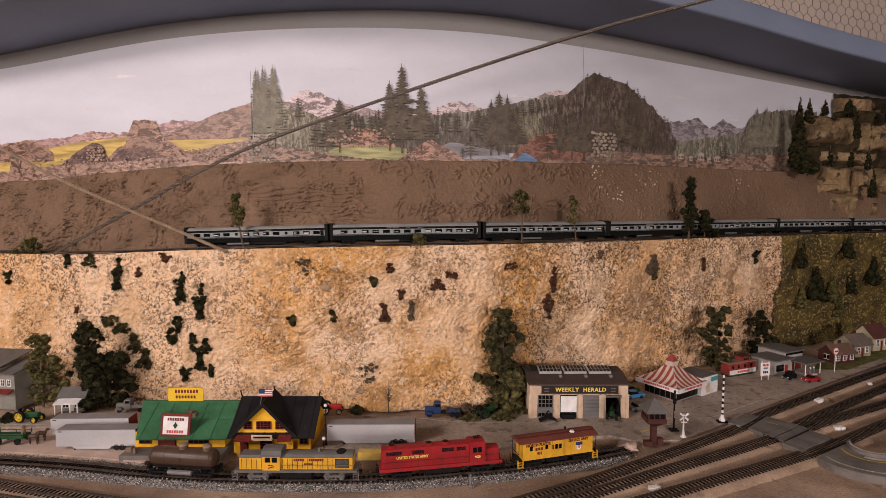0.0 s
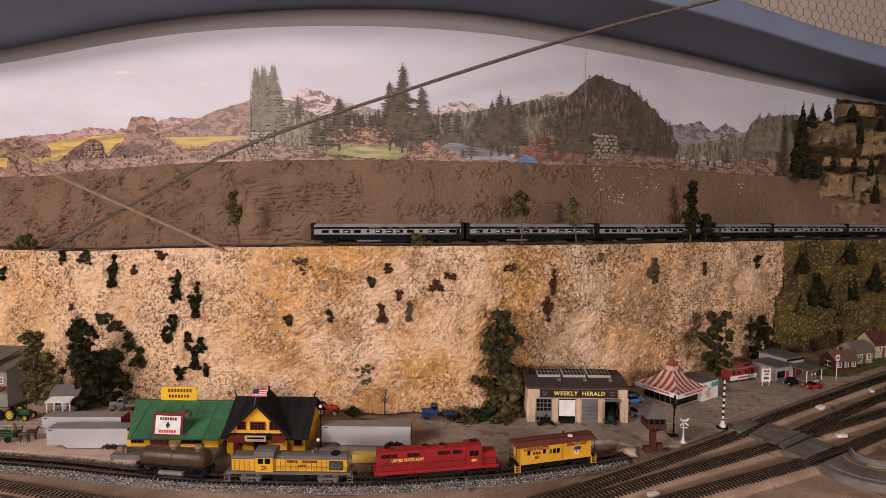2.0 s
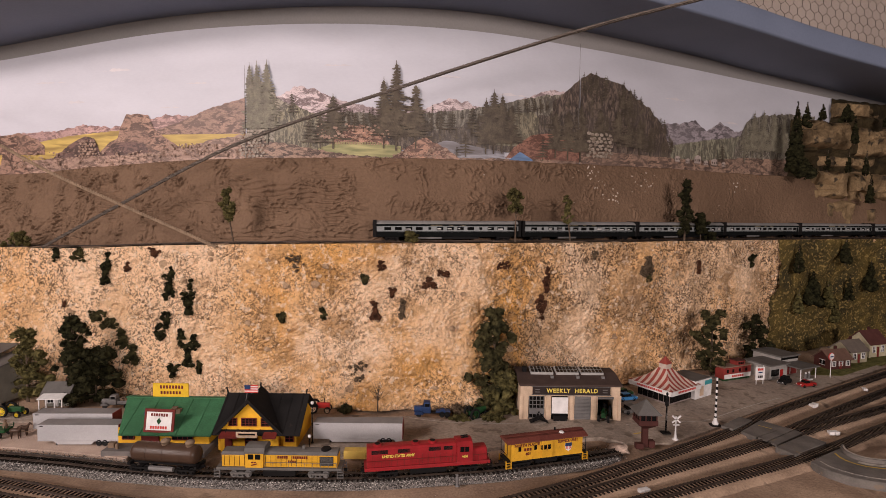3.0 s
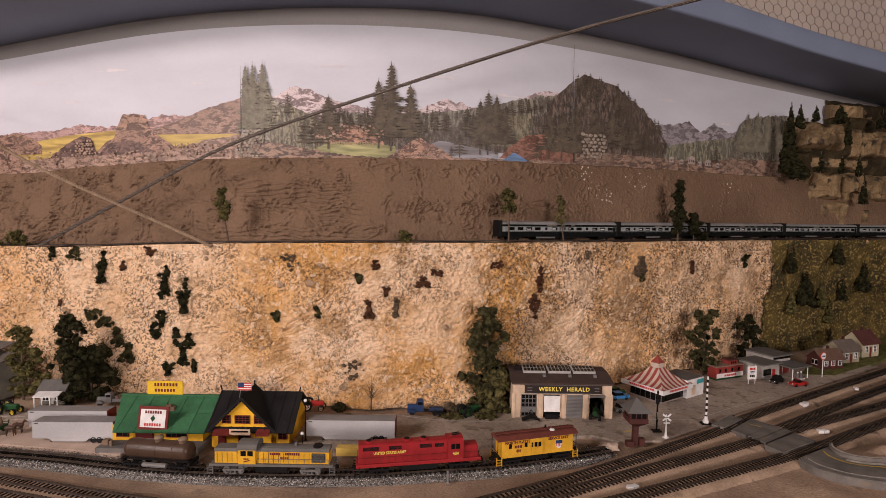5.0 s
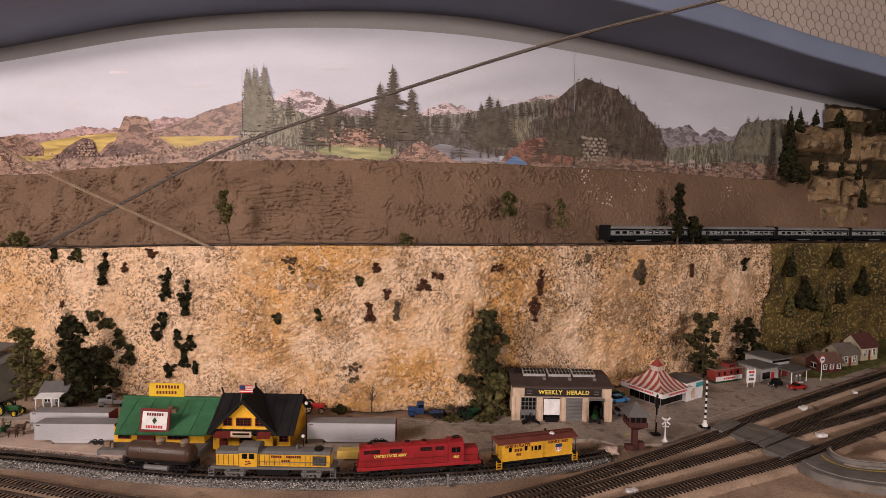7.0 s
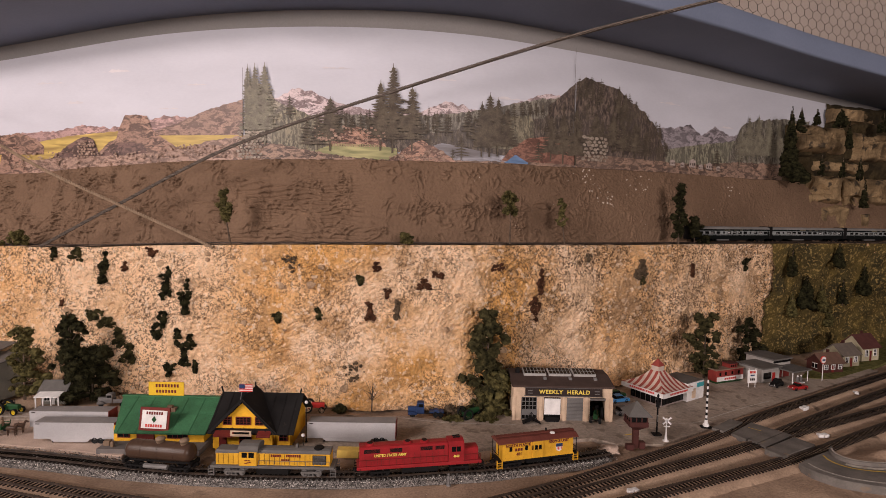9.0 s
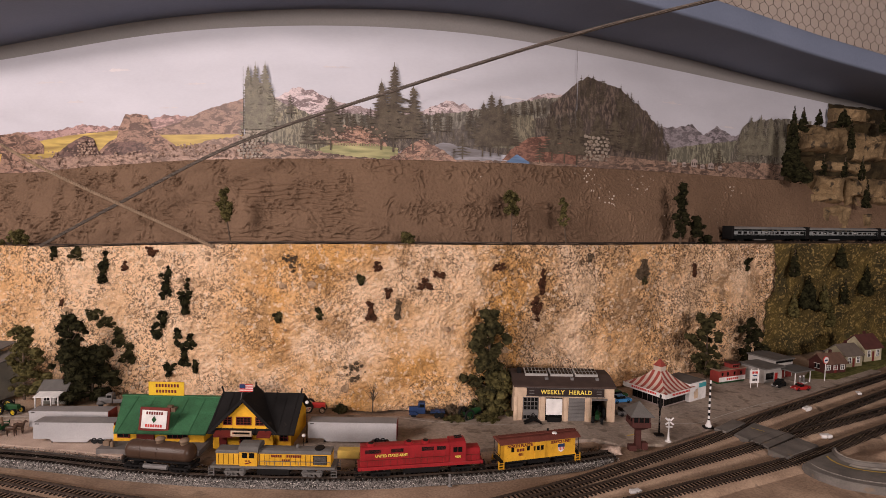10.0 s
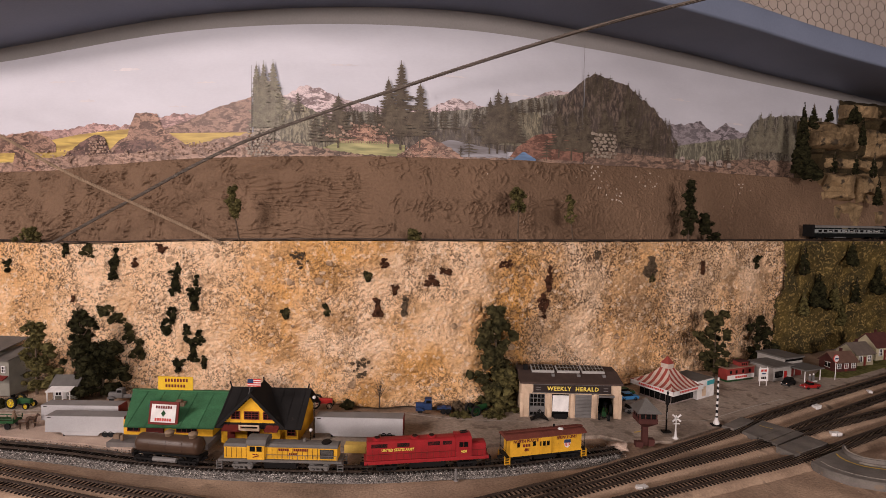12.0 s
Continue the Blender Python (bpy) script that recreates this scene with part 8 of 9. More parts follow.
for row in ((0.876, 1.198, 0.011, 20), (1.092, 1.321, 0.008, 60), (0.807, 1.044, 0.010, -10), (0.338, 0.812, 0.009, 5)):
    scrap(*row)
bm = bmesh.new()
bmesh.ops.create_icosphere(bm, subdivisions=3, radius=0.017)
for v in bm.verts:
    v.co = Vector((v.co.x * 1.15, v.co.y, max(0.0, v.co.z * 0.55))) * (1 + 0.5 * noise.noise(v.co * 90))
solo("plaster_rock", bm, M_SAND, "pale lump of plaster rock beside the tower", "rock", m=pose(0.352, 0.968, 0.0))
spots = []
rr = random.Random(11)
for k in range(2600):
    x, y = rr.uniform(-1.1, 1.2), rr.uniform(0.72, 1.3)
    if y < base_y(x) and rr.random() < 0.8:
        spots.append((x, y, 0.001, rr.uniform(0.0003, 0.0010)))
pebbles("loose_grit", spots, island_mat("loose_grit_stone", [(0.10, 0.07, 0.05), (0.30, 0.22, 0.16), (0.55, 0.47, 0.40), (0.16, 0.11, 0.08)]), "loose grit and chips scattered on the ground")


# ---- cables over the scene ----
M_CABLE = paint("twisted_steel_cable", (0.105, 0.083, 0.068), 0.45, metal=0.3)
M_ROPE = paint("tan_twine", (0.30, 0.215, 0.145), 0.9)


def twisted(name, way, r, material, label, strands=3):
    """A cable of twisted strands along a smooth way."""
    t = thing(name, None, label, "cable")
    line = polyline(way, 0.004)
    for k in range(strands):
        pts = []
        for i, (p, a) in enumerate(line):
            d = (line[min(i + 1, len(line) - 1)][0] - line[max(i - 1, 0)][0]).normalized()
            ang = 2 * math.pi * k / strands + i * 1.25
            pts.append(p + d.to_track_quat("Z", "Y") @ Vector((math.cos(ang), math.sin(ang), 0)) * r * 0.62)
        part("strand", tube(bmesh.new(), pts, r * 0.55, 5), material, t)


twisted("steel_cable", [(-0.945, 1.277, 0.341), (-0.746, 1.262, 0.446), (-0.444, 1.22, 0.589), (-0.047, 1.16, 0.713), (0.282, 1.10, 0.804), (0.507, 1.05, 0.851), (0.80, 0.97, 0.905)], 0.0037, M_CABLE, "twisted steel cable stretched across the scene")
twisted("tan_rope", [(-1.30, 1.31, 0.71), (-1.062, 1.28, 0.596), (-0.903, 1.26, 0.517), (-0.736, 1.247, 0.446), (-0.596, 1.225, 0.391), (-0.494, 1.205, 0.351)], 0.0038, M_ROPE, "tan twisted twine tied down at the cliff edge")


# ---- foliage ----
def leaf_mat(name, c1, c2):
    m = mat(name, c1, c2, 90, 900, 0.95, bump=0.6, grain=0.6, gloss=0.03)
    return m


M_LEAF = leaf_mat("foam_foliage", (0.080, 0.069, 0.031), (0.016, 0.0155, 0.008))
M_LEAFDARK = leaf_mat("dark_foam_foliage", (0.036, 0.034, 0.016), (0.006, 0.006, 0.0035))
M_LEAFOLIVE = leaf_mat("olive_foam_foliage", (0.135, 0.115, 0.046), (0.028, 0.025, 0.011))
M_LEAFRUST = leaf_mat("rusty_scrub", (0.11, 0.05, 0.028), (0.045, 0.022, 0.015))
M_LEAFGREY = leaf_mat("dry_grey_scrub", (0.16, 0.115, 0.075), (0.07, 0.05, 0.033))
M_BARK = mat("grey_bark", (0.13, 0.09, 0.065), (0.07, 0.05, 0.035), 60, 400, 0.9, bump=0.5)

ICO = bmesh.new()
bmesh.ops.create_icosphere(ICO, subdivisions=2, radius=1.0)
ICO_V = [v.co.copy() for v in ICO.verts]
ICO_F = [tuple(v.index for v in f.verts) for f in ICO.faces]
ICO.free()


def clumps(spots, rng, leaves=64):
    """A crown out of ragged foam clumps with loose leaves round each."""
    verts, faces = [], []
    for c, r in spots:
        c = Vector(c)
        k = len(verts)
        seed = Vector((rng.uniform(0, 50), rng.uniform(0, 50), rng.uniform(0, 50)))
        for v in ICO_V:
            f = 0.95 + 0.55 * noise.noise(v * 2.1 + seed) + 0.55 * noise.noise(v * 5.5 + seed)
            verts.append(c + Vector((v.x, v.y, v.z * 0.8)) * r * max(0.3, f))
        faces += [tuple(k + i for i in f) for f in ICO_F]
        for _ in range(leaves):
            d = Vector((rng.gauss(0, 1), rng.gauss(0, 1), rng.gauss(0, 1))).normalized()
            p = c + d * r * rng.uniform(0.7, 1.3)
            s = r * rng.uniform(0.08, 0.22)
            a, b = Vector((rng.gauss(0, 1), rng.gauss(0, 1), rng.gauss(0, 1))) * s, Vector((rng.gauss(0, 1), rng.gauss(0, 1), rng.gauss(0, 1))) * s
            k = len(verts)
            verts += [p, p + a, p + b, p + a * 0.4 + b * 0.4 + d * s]
            faces += [(k, k + 1, k + 3), (k, k + 3, k + 2), (k + 1, k + 2, k + 3), (k, k + 2, k + 1)]
    bm = bmesh.new()
    vs = [bm.verts.new(v) for v in verts]
    for f in faces:
        bm.faces.new([vs[i] for i in f])
    return bm


def clump_tree(x, y, z, h, spread, seed, label, material, base=0.2, thin=1.0, lean=0.0, group="", name="tree", size=0.011):
    """A tree of foam clumps on a tapered trunk with limbs."""
    rng = random.Random(seed)
    t = thing(name, pose(x, y, z), label, "tree", group)
    bm = bmesh.new()
    top = Vector((lean * h, 0, h * 0.9))
    rod(bm, (0, 0, 0), top * 0.5, h * 0.018, h * 0.012, 7)
    rod(bm, top * 0.5, top, h * 0.012, h * 0.004, 6)
    spots = []
    size *= 0.95
    n = int(thin * h / size * 4.2)
    for k in range(n):
        f = base + (1 - base) * (k + rng.random()) / n
        tier = 0.75 + 0.45 * math.sin(f * 17 + seed * 1.3)
        env = spread * (0.42 + 0.78 * (1 - f)) * tier * min(1.0, 0.5 + (f - base) * 5)
        a = rng.uniform(0, 6.28)
        rad = env * rng.random() ** 0.4 * 1.15
        c = Vector((lean * h * f + rad * math.cos(a), rad * math.sin(a) * 0.55, h * f))
        spots.append((c, size * rng.uniform(0.55, 1.1)))
        if k % 4 == 0:
            rod(bm, (lean * h * f * 0.8, 0, max(h * 0.12, h * f * 0.8)), c, h * 0.006, h * 0.002, 5)
    part("trunk", bm, M_BARK, t)
    part("crown", clumps(spots, rng), material, t)
    return t


clump_tree(-0.910, 1.172, 0, 0.165, 0.050, 3, "round olive foam tree behind the tractor", M_LEAFOLIVE, 0.10, 1.1)
clump_tree(-0.798, 1.165, 0, 0.192, 0.050, 5, "tall dark green foam tree behind the cottage", M_LEAFDARK, 0.08, 1.0, size=0.012)
clump_tree(-0.762, 1.180, 0, 0.118, 0.066, 8, "broad dark green foam tree behind the grey truck", M_LEAFDARK, 0.06, 2.0, size=0.013)
clump_tree(0.135, 1.165, 0, 0.222, 0.052, 11, "tall green foam tree against the cliff", M_LEAF, 0.02, 1.25, size=0.014)
clump_tree(0.160, 1.150, 0, 0.085, 0.048, 14, "low olive bush beside the newspaper office", M_LEAFOLIVE, 0.02, 1.8, size=0.013, name="bush")
clump_tree(0.752, 1.425, 0, 0.178, 0.055, 17, "green foam tree behind the burger stand", M_LEAF, 0.1, 1.0, size=0.012)
clump_tree(0.942, 1.545, 0, 0.145, 0.045, 20, "dark green foam tree behind the filling station", M_LEAFDARK, 0.1, 0.9, size=0.012)
clump_tree(0.058, 1.094, 0, 0.010, 0.022, 23, "low weeds round the farm tractor", M_LEAFOLIVE, 0.05, 9, size=0.005, name="weeds")
clump_tree(0.128, 1.098, 0, 0.016, 0.024, 24, "low olive weeds beside the farm tractor", M_LEAFOLIVE, 0.05, 8, size=0.006, name="weeds")
clump_tree(0.055, 1.140, 0, 0.014, 0.03, 26, "dry weeds beside the blue truck", M_LEAFGREY, 0.05, 7, size=0.005, name="weeds")
clump_tree(-0.190, 1.135, 0, 0.014, 0.014, 27, "small green weed at the cliff foot", M_LEAF, 0.05, 6, size=0.005, name="weeds")
clump_tree(-0.915, 1.080, 0, 0.018, 0.012, 29, "small dark scrub beside the tractor", M_LEAFDARK, 0.05, 5, size=0.006, name="weeds")

# bare tree at the cliff foot
rng = random.Random(31)
t = thing("bare_tree", pose(-0.121, 1.140, 0), "bare brown dead tree at the cliff foot", "tree")
bm = bmesh.new()
rod(bm, (0, 0, 0), (0.001, 0, 0.05), 0.0016, 0.001)
for k in range(26):
    z = rng.uniform(0.028, 0.055)
    a = rng.uniform(0, 6.28)
    e = Vector((math.cos(a) * rng.uniform(0.008, 0.026), math.sin(a) * 0.01, z + rng.uniform(0.004, 0.024)))
    rod(bm, (0.0006, 0, z - 0.006), e, 0.0006, 0.0002, 4)
part("branches", bm, M_BARK, t)


# trees along the ledge
def ledge_tree(x, h, crown, seed, label, material, start, thin=1.0, size=0.007, spread=0.016, lean=0.0):
    return clump_tree(x, wall_y(x) - 0.014, edge_z(x) - 0.004, h, spread, seed, label, material, start, thin, lean, "trees along the ledge", size=size)


ledge_tree(-0.462, 0.125, 0, 41, "thin pine with bare trunk on the ledge", M_LEAFOLIVE, 0.45, 0.7, 0.007, 0.020, -0.15)
ledge_tree(0.189, 0.125, 0, 42, "slender tree with round top on the ledge", M_LEAFOLIVE, 0.58, 0.6, 0.008, 0.032)
ledge_tree(0.333, 0.115, 0, 43, "spindly half-bare tree on the ledge", M_LEAFOLIVE, 0.42, 0.35, 0.006, 0.014, -0.12)
ledge_tree(0.690, 0.165, 0, 44, "tall narrow dark tree on the ledge", M_LEAFDARK, 0.12, 0.9, 0.010, 0.020)
ledge_tree(0.748, 0.075, 0, 45, "short dark spreading tree on the ledge", M_LEAFDARK, 0.3, 1.0, 0.009, 0.030)
ledge_tree(-0.057, 0.026, 0, 46, "small green weed on the cliff edge", M_LEAFOLIVE, 0.1, 1.8, 0.006, 0.018)
ledge_tree(-1.035, 0.036, 0, 47, "low olive scrub on the ledge", M_LEAFOLIVE, 0.1, 1.6, 0.008, 0.026)
ledge_tree(0.79, 0.022, 0, 48, "low dark scrub on the ledge edge", M_LEAFDARK, 0.1, 2.0, 0.007, 0.020)


def cliff_spot(x, z):
    v = z / edge_z(x)
    p = cliff_point(x, max(0.02, min(0.98, v)))
    return Vector((x, p.y, z))


def cliff_bush(x, z, w, h, seed, material, label, size=0.0066, slant=0.0, n=None):
    """A clump of scrub that clings to the cliff face."""
    rng = random.Random(seed)
    p = cliff_spot(x, z)
    spots = []
    for k in range(n or max(3, int(w * h / (size * size) * 1.3))):
        dz = rng.uniform(-0.5, 0.5) * h
        dx = rng.uniform(-0.5, 0.5) * w * (0.6 + 0.4 * math.sin(dz * 120 + seed)) + slant * dz
        q = cliff_spot(x + dx, max(0.01, z + dz))
        spots.append(((q.x - p.x, q.y - p.y - size * rng.uniform(-0.1, 0.5), q.z - p.z), size * rng.uniform(0.45, 1.05)))
    solo("cliff_bush", clumps(spots, rng, 44), material, label, "bush", "scrub on the cliff", m=Matrix.Translation(p))


DARK_L, GREEN_L, RUST_L, GREY_L = "dark green lichen scrub on the cliff", "green scrub clinging to the cliff", "rusty red scrub on the cliff", "dry grey scrub on the cliff"
for row in (
        (-1.099, 0.277, 0.018, 0.03, 1, M_LEAFDARK, DARK_L), (-0.917, 0.322, 0.016, 0.03, 2, M_LEAFDARK, DARK_L), (-0.853, 0.325, 0.03, 0.03, 3, M_LEAF, GREEN_L, 0.006),
        (-0.779, 0.315, 0.018, 0.035, 4, M_LEAFDARK, DARK_L), (-0.783, 0.282, 0.026, 0.045, 5, M_LEAFDARK, DARK_L), (-0.883, 0.209, 0.010, 0.012, 6, M_LEAFRUST, RUST_L, 0.005),
        (-0.652, 0.336, 0.03, 0.018, 7, M_LEAFRUST, RUST_L, 0.006), (-0.725, 0.30, 0.014, 0.02, 8, M_LEAFRUST, RUST_L, 0.004),
        (-0.606, 0.290, 0.012, 0.03, 9, M_LEAFDARK, DARK_L), (-0.612, 0.255, 0.030, 0.055, 10, M_LEAFDARK, DARK_L), (-0.562, 0.262, 0.016, 0.025, 11, M_LEAFDARK, DARK_L), (-0.567, 0.222, 0.034, 0.050, 12, M_LEAFDARK, DARK_L),
        (-0.622, 0.180, 0.024, 0.035, 13, M_LEAFDARK, DARK_L), (-0.640, 0.150, 0.030, 0.035, 14, M_LEAFDARK, DARK_L), (-0.585, 0.140, 0.022, 0.035, 15, M_LEAFDARK, DARK_L), (-0.556, 0.130, 0.026, 0.035, 16, M_LEAFDARK, DARK_L),
        (-0.570, 0.098, 0.036, 0.050, 17, M_LEAFDARK, DARK_L), (-0.546, 0.072, 0.020, 0.035, 18, M_LEAFDARK, DARK_L), (-0.608, 0.064, 0.026, 0.030, 19, M_LEAFDARK, DARK_L),
        (-0.800, 0.182, 0.036, 0.024, 20, M_LEAF, GREEN_L), (-0.770, 0.165, 0.04, 0.022, 21, M_LEAF, GREEN_L), (-0.737, 0.130, 0.035, 0.045, 22, M_LEAF, GREEN_L), (-0.712, 0.095, 0.046, 0.04, 23, M_LEAF, GREEN_L),
        (-0.158, 0.284, 0.035, 0.022, 24, M_LEAF, GREEN_L, 0.006), (-0.344, 0.197, 0.034, 0.024, 25, M_LEAF, GREEN_L, 0.006), (-0.249, 0.208, 0.014, 0.022, 26, M_LEAF, GREEN_L, 0.006),
        (0.020, 0.298, 0.028, 0.014, 27, M_LEAFRUST, RUST_L, 0.005), (-0.012, 0.278, 0.034, 0.022, 28, M_LEAFRUST, RUST_L, 0.005), (-0.133, 0.215, 0.026, 0.04, 29, M_LEAFRUST, RUST_L, 0.005), (-0.072, 0.218, 0.022, 0.04, 30, M_LEAFGREY, GREY_L, 0.005),
        (-0.095, 0.255, 0.02, 0.02, 31, M_LEAFRUST, RUST_L, 0.004), (0.257, 0.212, 0.026, 0.055, 32, M_LEAFRUST, RUST_L, 0.005), (0.271, 0.275, 0.018, 0.06, 33, M_LEAFRUST, RUST_L, 0.005),
        (0.562, 0.300, 0.05, 0.05, 34, M_LEAFGREY, GREY_L, 0.005), (0.565, 0.270, 0.03, 0.02, 35, M_LEAF, GREEN_L, 0.005), (0.739, 0.292, 0.022, 0.04, 36, M_LEAFRUST, RUST_L, 0.005), (0.952, 0.305, 0.04, 0.035, 37, M_LEAFDARK, DARK_L, 0.007),
        (-0.310, 0.318, 0.05, 0.035, 38, M_LEAFGREY, GREY_L, 0.005, 0.0, 22), (-0.167, 0.080, 0.055, 0.045, 39, M_LEAFGREY, GREY_L, 0.005, 0.0, 26), (-0.12, 0.315, 0.018, 0.02, 40, M_LEAFRUST, RUST_L, 0.004),
        (0.40, 0.335, 0.02, 0.02, 44, M_LEAFGREY, GREY_L, 0.005), (0.16, 0.315, 0.03, 0.015, 46, M_LEAFRUST, RUST_L, 0.004)):
    cliff_bush(*row)


# fibres and twigs stuck to the plaster
def cliff_twigs():
    rng = random.Random(77)
    bm = bmesh.new()
    for k in range(2600):
        x, v = rng.uniform(-1.2, 1.15), rng.uniform(0.03, 0.97)
        if noise.noise(Vector((x * 7, v * 3.5, 4.4))) < -0.05:
            continue
        p = cliff_point(x, v) - Vector((0, 0.001, 0))
        d = Vector((rng.gauss(0, 1), rng.gauss(0, 0.25), rng.gauss(0, 0.7))).normalized() * rng.uniform(0.002, 0.006)
        n = Vector((rng.uniform(-1, 1), 0, rng.uniform(-1, 1))) * 0.0005
        u = Vector((0, -0.0008, 0))
        a = [bm.verts.new(q) for q in (p - d, p + n, p + d, p - n, p + u)]
        for i in range(4):
            bm.faces.new((a[i], a[(i + 1) % 4], a[4]))
    solo("cliff_fibres", bm, island_mat("fibre", [(0.10, 0.06, 0.04), (0.20, 0.12, 0.07), (0.45, 0.33, 0.24), (0.07, 0.05, 0.035)]), "fine brown fibres and chips stuck to the plaster cliff", "debris", kind="stuff")


cliff_twigs()


def cliff_stones():
    """Small lumps of stone set into the plaster."""
    rng = random.Random(19)
    bm = bmesh.new()
    for k in range(90):
        x, v = rng.uniform(-1.15, 1.05), rng.uniform(0.03, 0.96)
        p = cliff_point(x, v)
        s = rng.uniform(0.003, 0.010)
        seed = Vector((rng.uniform(0, 40), rng.uniform(0, 40), 0))
        vs = [bm.verts.new(p + Vector((q.x, q.y * 0.5, q.z * rng.uniform(0.75, 0.85))) * s * (1 + 0.6 * noise.noise(q * 1.6 + seed))) for q in ICO_V]
        for f in ICO_F:
            bm.faces.new([vs[i] for i in f])
    solo("cliff_stones", bm, mat("set_stone", (0.46, 0.32, 0.20), (0.24, 0.155, 0.095), 60, 300, 0.9, bump=0.6, grain=0.5), "small tan stones set into the plaster cliff", "stones", kind="stuff")


cliff_stones()


# white chips on the brown bank
def bank_chips():
    rng = random.Random(5)
    bm = bmesh.new()
    for k in range(84):
        f = rng.random()
        if k < 36:
            x, v, big = 0.405 + 0.10 * f + rng.gauss(0, 0.007), 0.92 - 0.42 * f + rng.gauss(0, 0.06), 0.0030
        elif k < 52:
            x, v, big = rng.gauss(0.585, 0.022), rng.gauss(0.82, 0.08), 0.0030
        elif k < 60:
            x, v, big = rng.gauss(0.96, 0.02), rng.gauss(0.78, 0.05), 0.0030
        else:
            x, v, big = rng.uniform(0.1, 1.1), rng.uniform(0.2, 0.95), 0.0018
        v = min(0.97, max(0.04, v))
        p = bank_point(x, v)
        s = rng.uniform(0.0007, big)
        c = [bm.verts.new(p + Vector((s * math.cos(a) * rng.uniform(0.6, 1.4), -0.0008, s * math.sin(a) * rng.uniform(0.6, 1.4)))) for a in (0.2, 1.3, 2.4, 3.6, 5.0)]
        m = bm.verts.new(p + Vector((0, -0.0018, 0)))
        for i in range(5):
            bm.faces.new((c[i], c[(i + 1) % 5], m))
    solo("plaster_chips", bm, mat("bare_plaster", (0.50, 0.42, 0.35), (0.36, 0.28, 0.22), 200, 600, 0.9), "pale bare plaster chips on the brown bank", "chips", kind="stuff")


bank_chips()

# ---- rock outcrop and mossy hillside beyond the cliff ----
M_ROCK = mat("ochre_rock", (0.30, 0.205, 0.11), (0.10, 0.067, 0.036), 16, 220, 0.9, bump=0.7, grain=0.5, spots=(30, 0.36, (0.06, 0.045, 0.03)), gloss=0.2)
M_MOSS = mat("mossy_hillside", (0.12, 0.085, 0.026), (0.045, 0.037, 0.017), 16, 240, 0.95, bump=0.9, grain=0.7, spots=(120, 0.40, (0.26, 0.18, 0.065)), gloss=0.15)
# Its dark colour stands in for shaded crevices between the ochre blocks.
M_CREVICE = mat("crevice_shade_rock", (0.060, 0.043, 0.021), (0.024, 0.018, 0.010), 20, 220, 0.95, bump=0.8, grain=0.5, gloss=0.15)


def lumpy(name, x0, x1, z0, z1, off, depth, material, label, seed, nx=60, nz=40, cut=0.0):
    """A craggy block set against the wall, proud of it by depth."""
    bm = bmesh.new()
    rows = []
    for x in steps(x0, x1, nx):
        r = []
        for v in steps(0, 1, nz):
            z = z0 + (z1 - z0) * v
            e = min(1.0, 7 * v, 7 * (1 - v), 9 * (x - x0) / (x1 - x0), 9 * (x1 - x) / (x1 - x0))
            cell = noise.cell(Vector((x * 13 + seed, z * 15, 0.5)))
            d = depth * e ** 0.5 * (0.65 + 0.25 * cell + 0.35 * fbm(x * 14 + seed, z * 14, 1.0, 4))
            r.append((x + 0.008 * fbm(x * 20, z * 20, seed, 3), wall_y(x) + off - d, z + 0.007 * fbm(x * 18, z * 18, seed + 4, 3)))
        rows.append(r)
    sheet(bm, rows)
    return solo(name, bm, material, label, "rock", kind="structure", smooth=False)


lumpy("dark_rock_ledge", 1.405, 2.1, 0.70, 0.862, 0.135, 0.05, M_CREVICE, "rock ledge under the beam, coloured dark as shaded crevices", 6, 80, 40)
lumpy("dark_rock_face", 1.215, 2.1, 0.36, 0.775, 0.13, 0.05, M_CREVICE, "rock face above the ledge, coloured dark as shaded crevices", 2, 110, 70)
for row in ((1.222, 1.475, 0.675, 0.775, 0.085, 0.04, 1), (1.485, 1.70, 0.655, 0.765, 0.085, 0.045, 5), (1.29, 1.44, 0.50, 0.60, 0.075, 0.04, 8), (1.45, 1.56, 0.49, 0.605, 0.07, 0.045, 11), (1.57, 1.75, 0.50, 0.60, 0.07, 0.045, 14), (1.33, 1.60, 0.40, 0.50, 0.07, 0.035, 17), (1.40, 1.62, 0.79, 0.845, 0.10, 0.04, 21), (1.32, 1.60, 0.615, 0.655, 0.085, 0.03, 23)):
    lumpy("rock_block", *row[:4], row[4] + 0.03, row[5] + 0.02, M_ROCK, "ochre cracked plaster rock block", row[6], 44, 26)

bm = bmesh.new()
rows = []
for x in steps(1.06, 2.2, 110):
    r = []
    for v in steps(0, 1, 56):
        p = cliff_point(x, v)
        edge = min(1.0, (x - 1.06) * 10)
        d = 0.004 + edge * (0.03 * (1 - v) + 0.018 * max(0, fbm(x * 10, v * 4, 7.0, 4)) + 0.010 * fbm(x * 40, v * 15, 2.0, 3))
        r.append((p.x + 0.03 * (1 - edge) * noise.noise(Vector((v * 9, 0.3, 0))), p.y - d, p.z))
    rows.append(r)
sheet(bm, rows)
solo("mossy_hillside", bm, M_MOSS, "steep mossy green and yellow hillside below the ledge", "hillside", kind="structure", smooth=True)


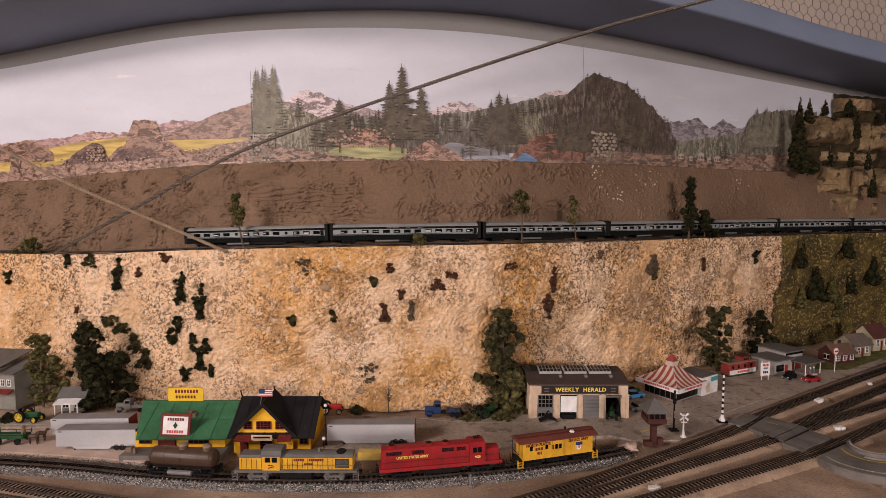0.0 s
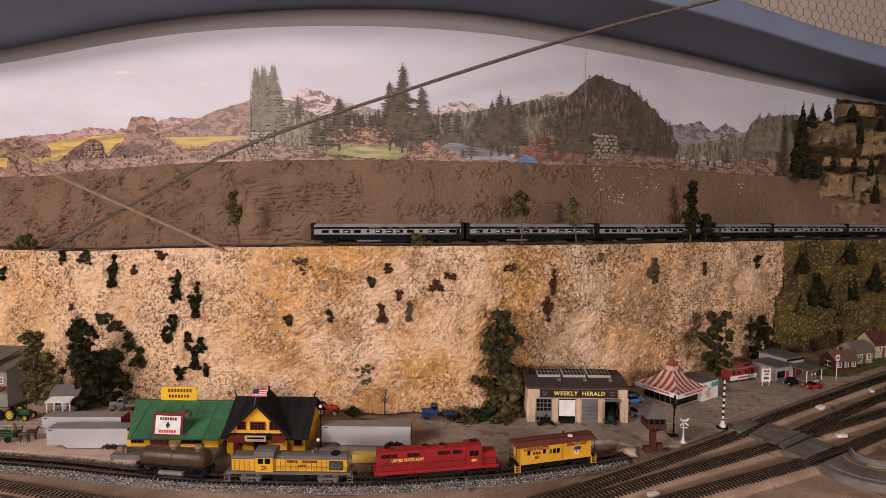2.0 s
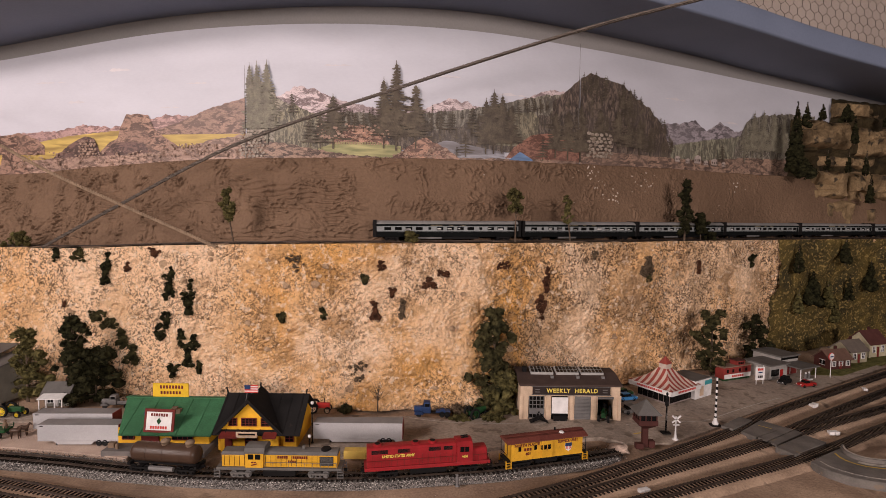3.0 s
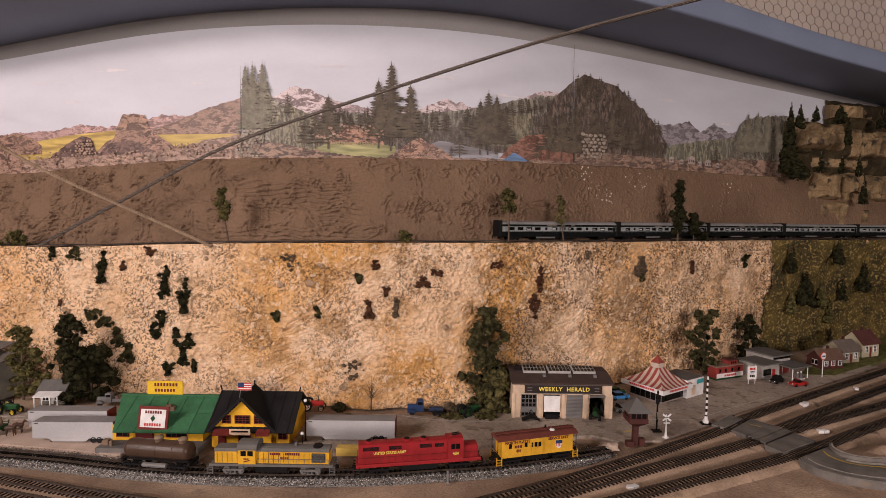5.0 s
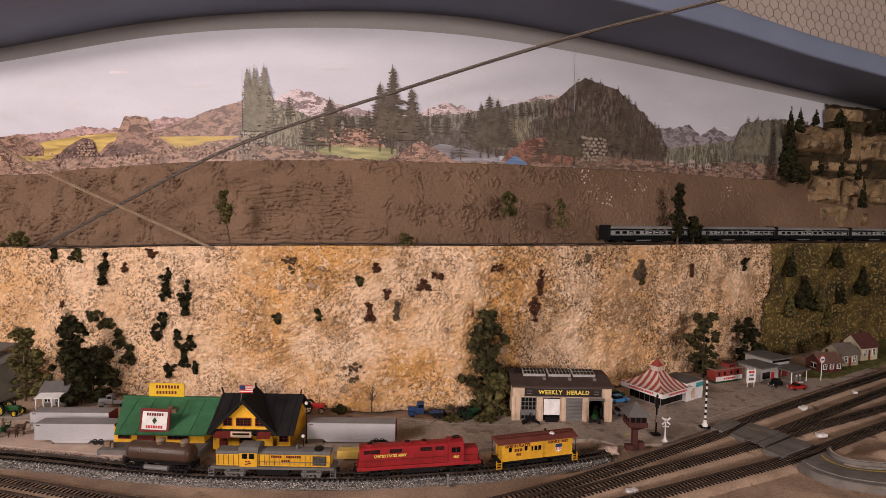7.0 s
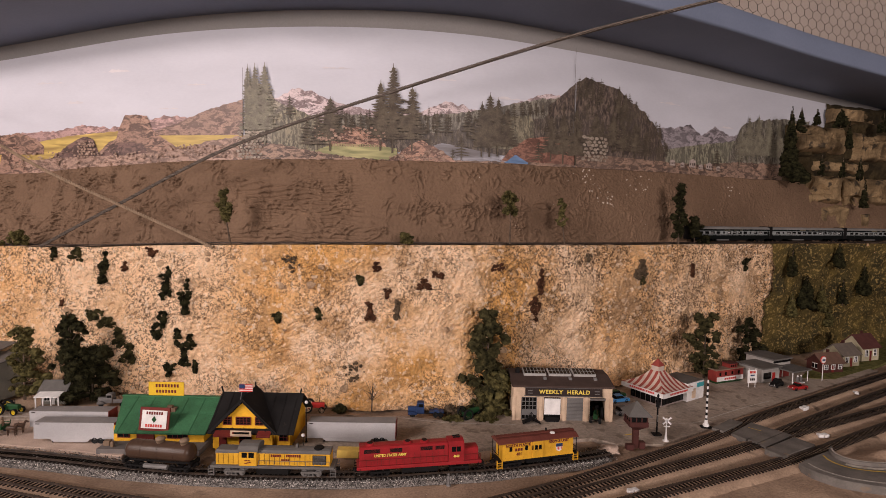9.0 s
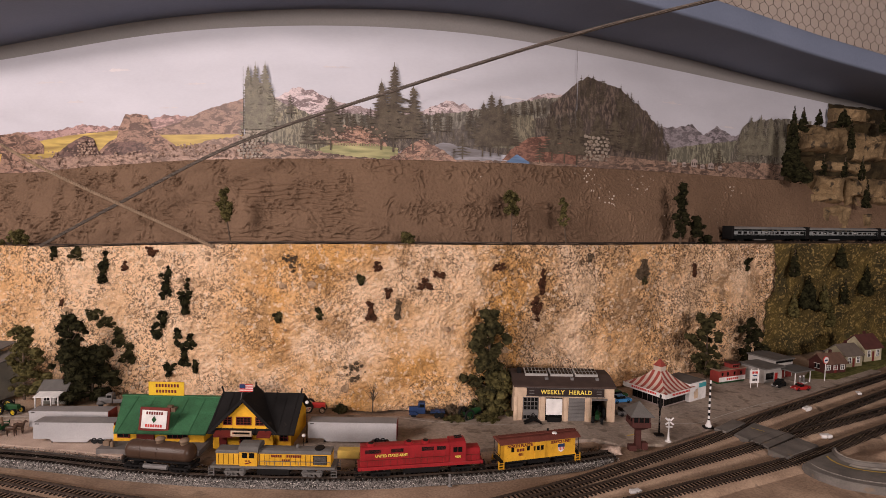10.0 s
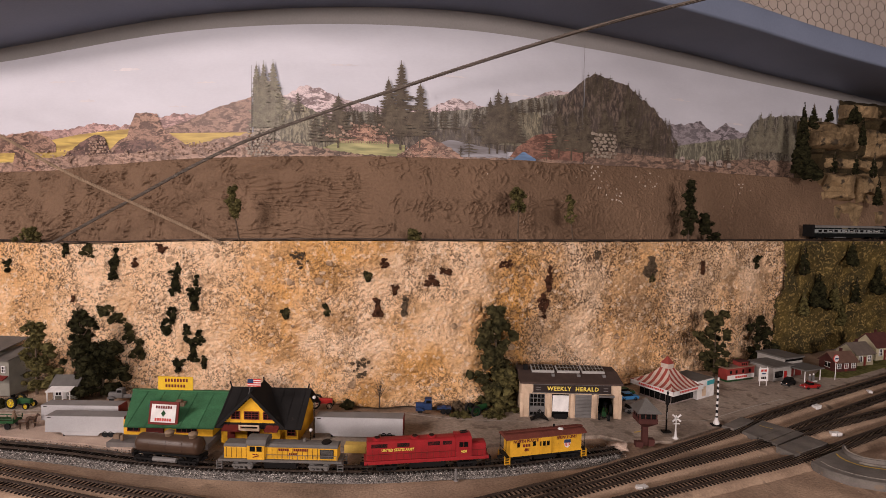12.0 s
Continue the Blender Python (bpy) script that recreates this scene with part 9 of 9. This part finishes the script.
def cone_tree(x, y, z, h, r, seed, label, material=M_LEAFDARK, tilt=0):
    """A narrow bottle-brush conifer: a trunk with tiers of ragged boughs."""
    rng = random.Random(seed)
    t = thing("conifer", pose(x, y, z, 0, tilt, 0), label, "tree", "conifers on the rocks")
    part("trunk", rods(((0, 0, -0.004), (0, 0, h * 0.9), 0.0014)), M_BARK, t)
    spots = []
    n = int(h / 0.004)
    for k in range(n):
        f = k / n
        rr_ = r * (1 - f) ** 0.8
        for j in range(3):
            a = rng.uniform(0, 6.28)
            spots.append(((rr_ * 0.55 * math.cos(a), rr_ * 0.55 * math.sin(a), h * (0.05 + 0.93 * f)), max(0.0016, rr_ * rng.uniform(0.35, 0.6))))
    part("crown", clumps(spots, rng, 8), material, t)


CON = "dark bottle-brush conifer on the rocks"
for row in ((1.178, 0.055, 0.585, 0.24, 0.030, 1), (1.215, 0.05, 0.735, 0.085, 0.016, 2), (1.285, 0.05, 0.765, 0.055, 0.014, 3), (1.375, 0.03, 0.765, 0.060, 0.024, 4), (1.418, 0.03, 0.69, 0.10, 0.014, 5), (1.30, 0.03, 0.595, 0.075, 0.011, 6), (1.388, 0.02, 0.59, 0.075, 0.012, 7), (1.47, 0.02, 0.585, 0.085, 0.013, 8), (1.50, 0.02, 0.49, 0.10, 0.016, 9), (1.20, 0.03, 0.575, 0.06, 0.035, 10), (1.58, 0.03, 0.76, 0.08, 0.02, 11)):
    x, off, z, h, r, s = row
    cone_tree(x, wall_y(x) + off, z, h, r, s, CON)


def hill_tree(x, z, h, r, seed, material=M_LEAFDARK):
    p = cliff_point(x, z / edge_z(x))
    cone_tree(x, p.y - 0.045, z, h, r, seed, "dark conifer on the mossy hillside", material)


for row in ((1.125, 0.265, 0.095, 0.018, 21), (1.33, 0.29, 0.085, 0.020, 22), (1.215, 0.16, 0.11, 0.030, 23), (1.30, 0.14, 0.10, 0.022, 24, M_LEAFOLIVE), (1.40, 0.16, 0.09, 0.016, 25), (1.16, 0.13, 0.085, 0.018, 26, M_LEAFOLIVE), (1.49, 0.19, 0.11, 0.024, 27), (1.36, 0.08, 0.09, 0.02, 28, M_LEAFOLIVE)):
    hill_tree(*row)
M_TURF = leaf_mat("town_turf", (0.19, 0.175, 0.065), (0.085, 0.085, 0.032))
patch("lawn", [(1.03, 1.44), (1.12, 1.435), (1.32, 1.555), (1.6, 1.74), (1.7, 1.95), (1.5, 1.85), (1.2, 1.62)], 0.0042, M_TURF, "green turf round the houses", "lawn")


motions()
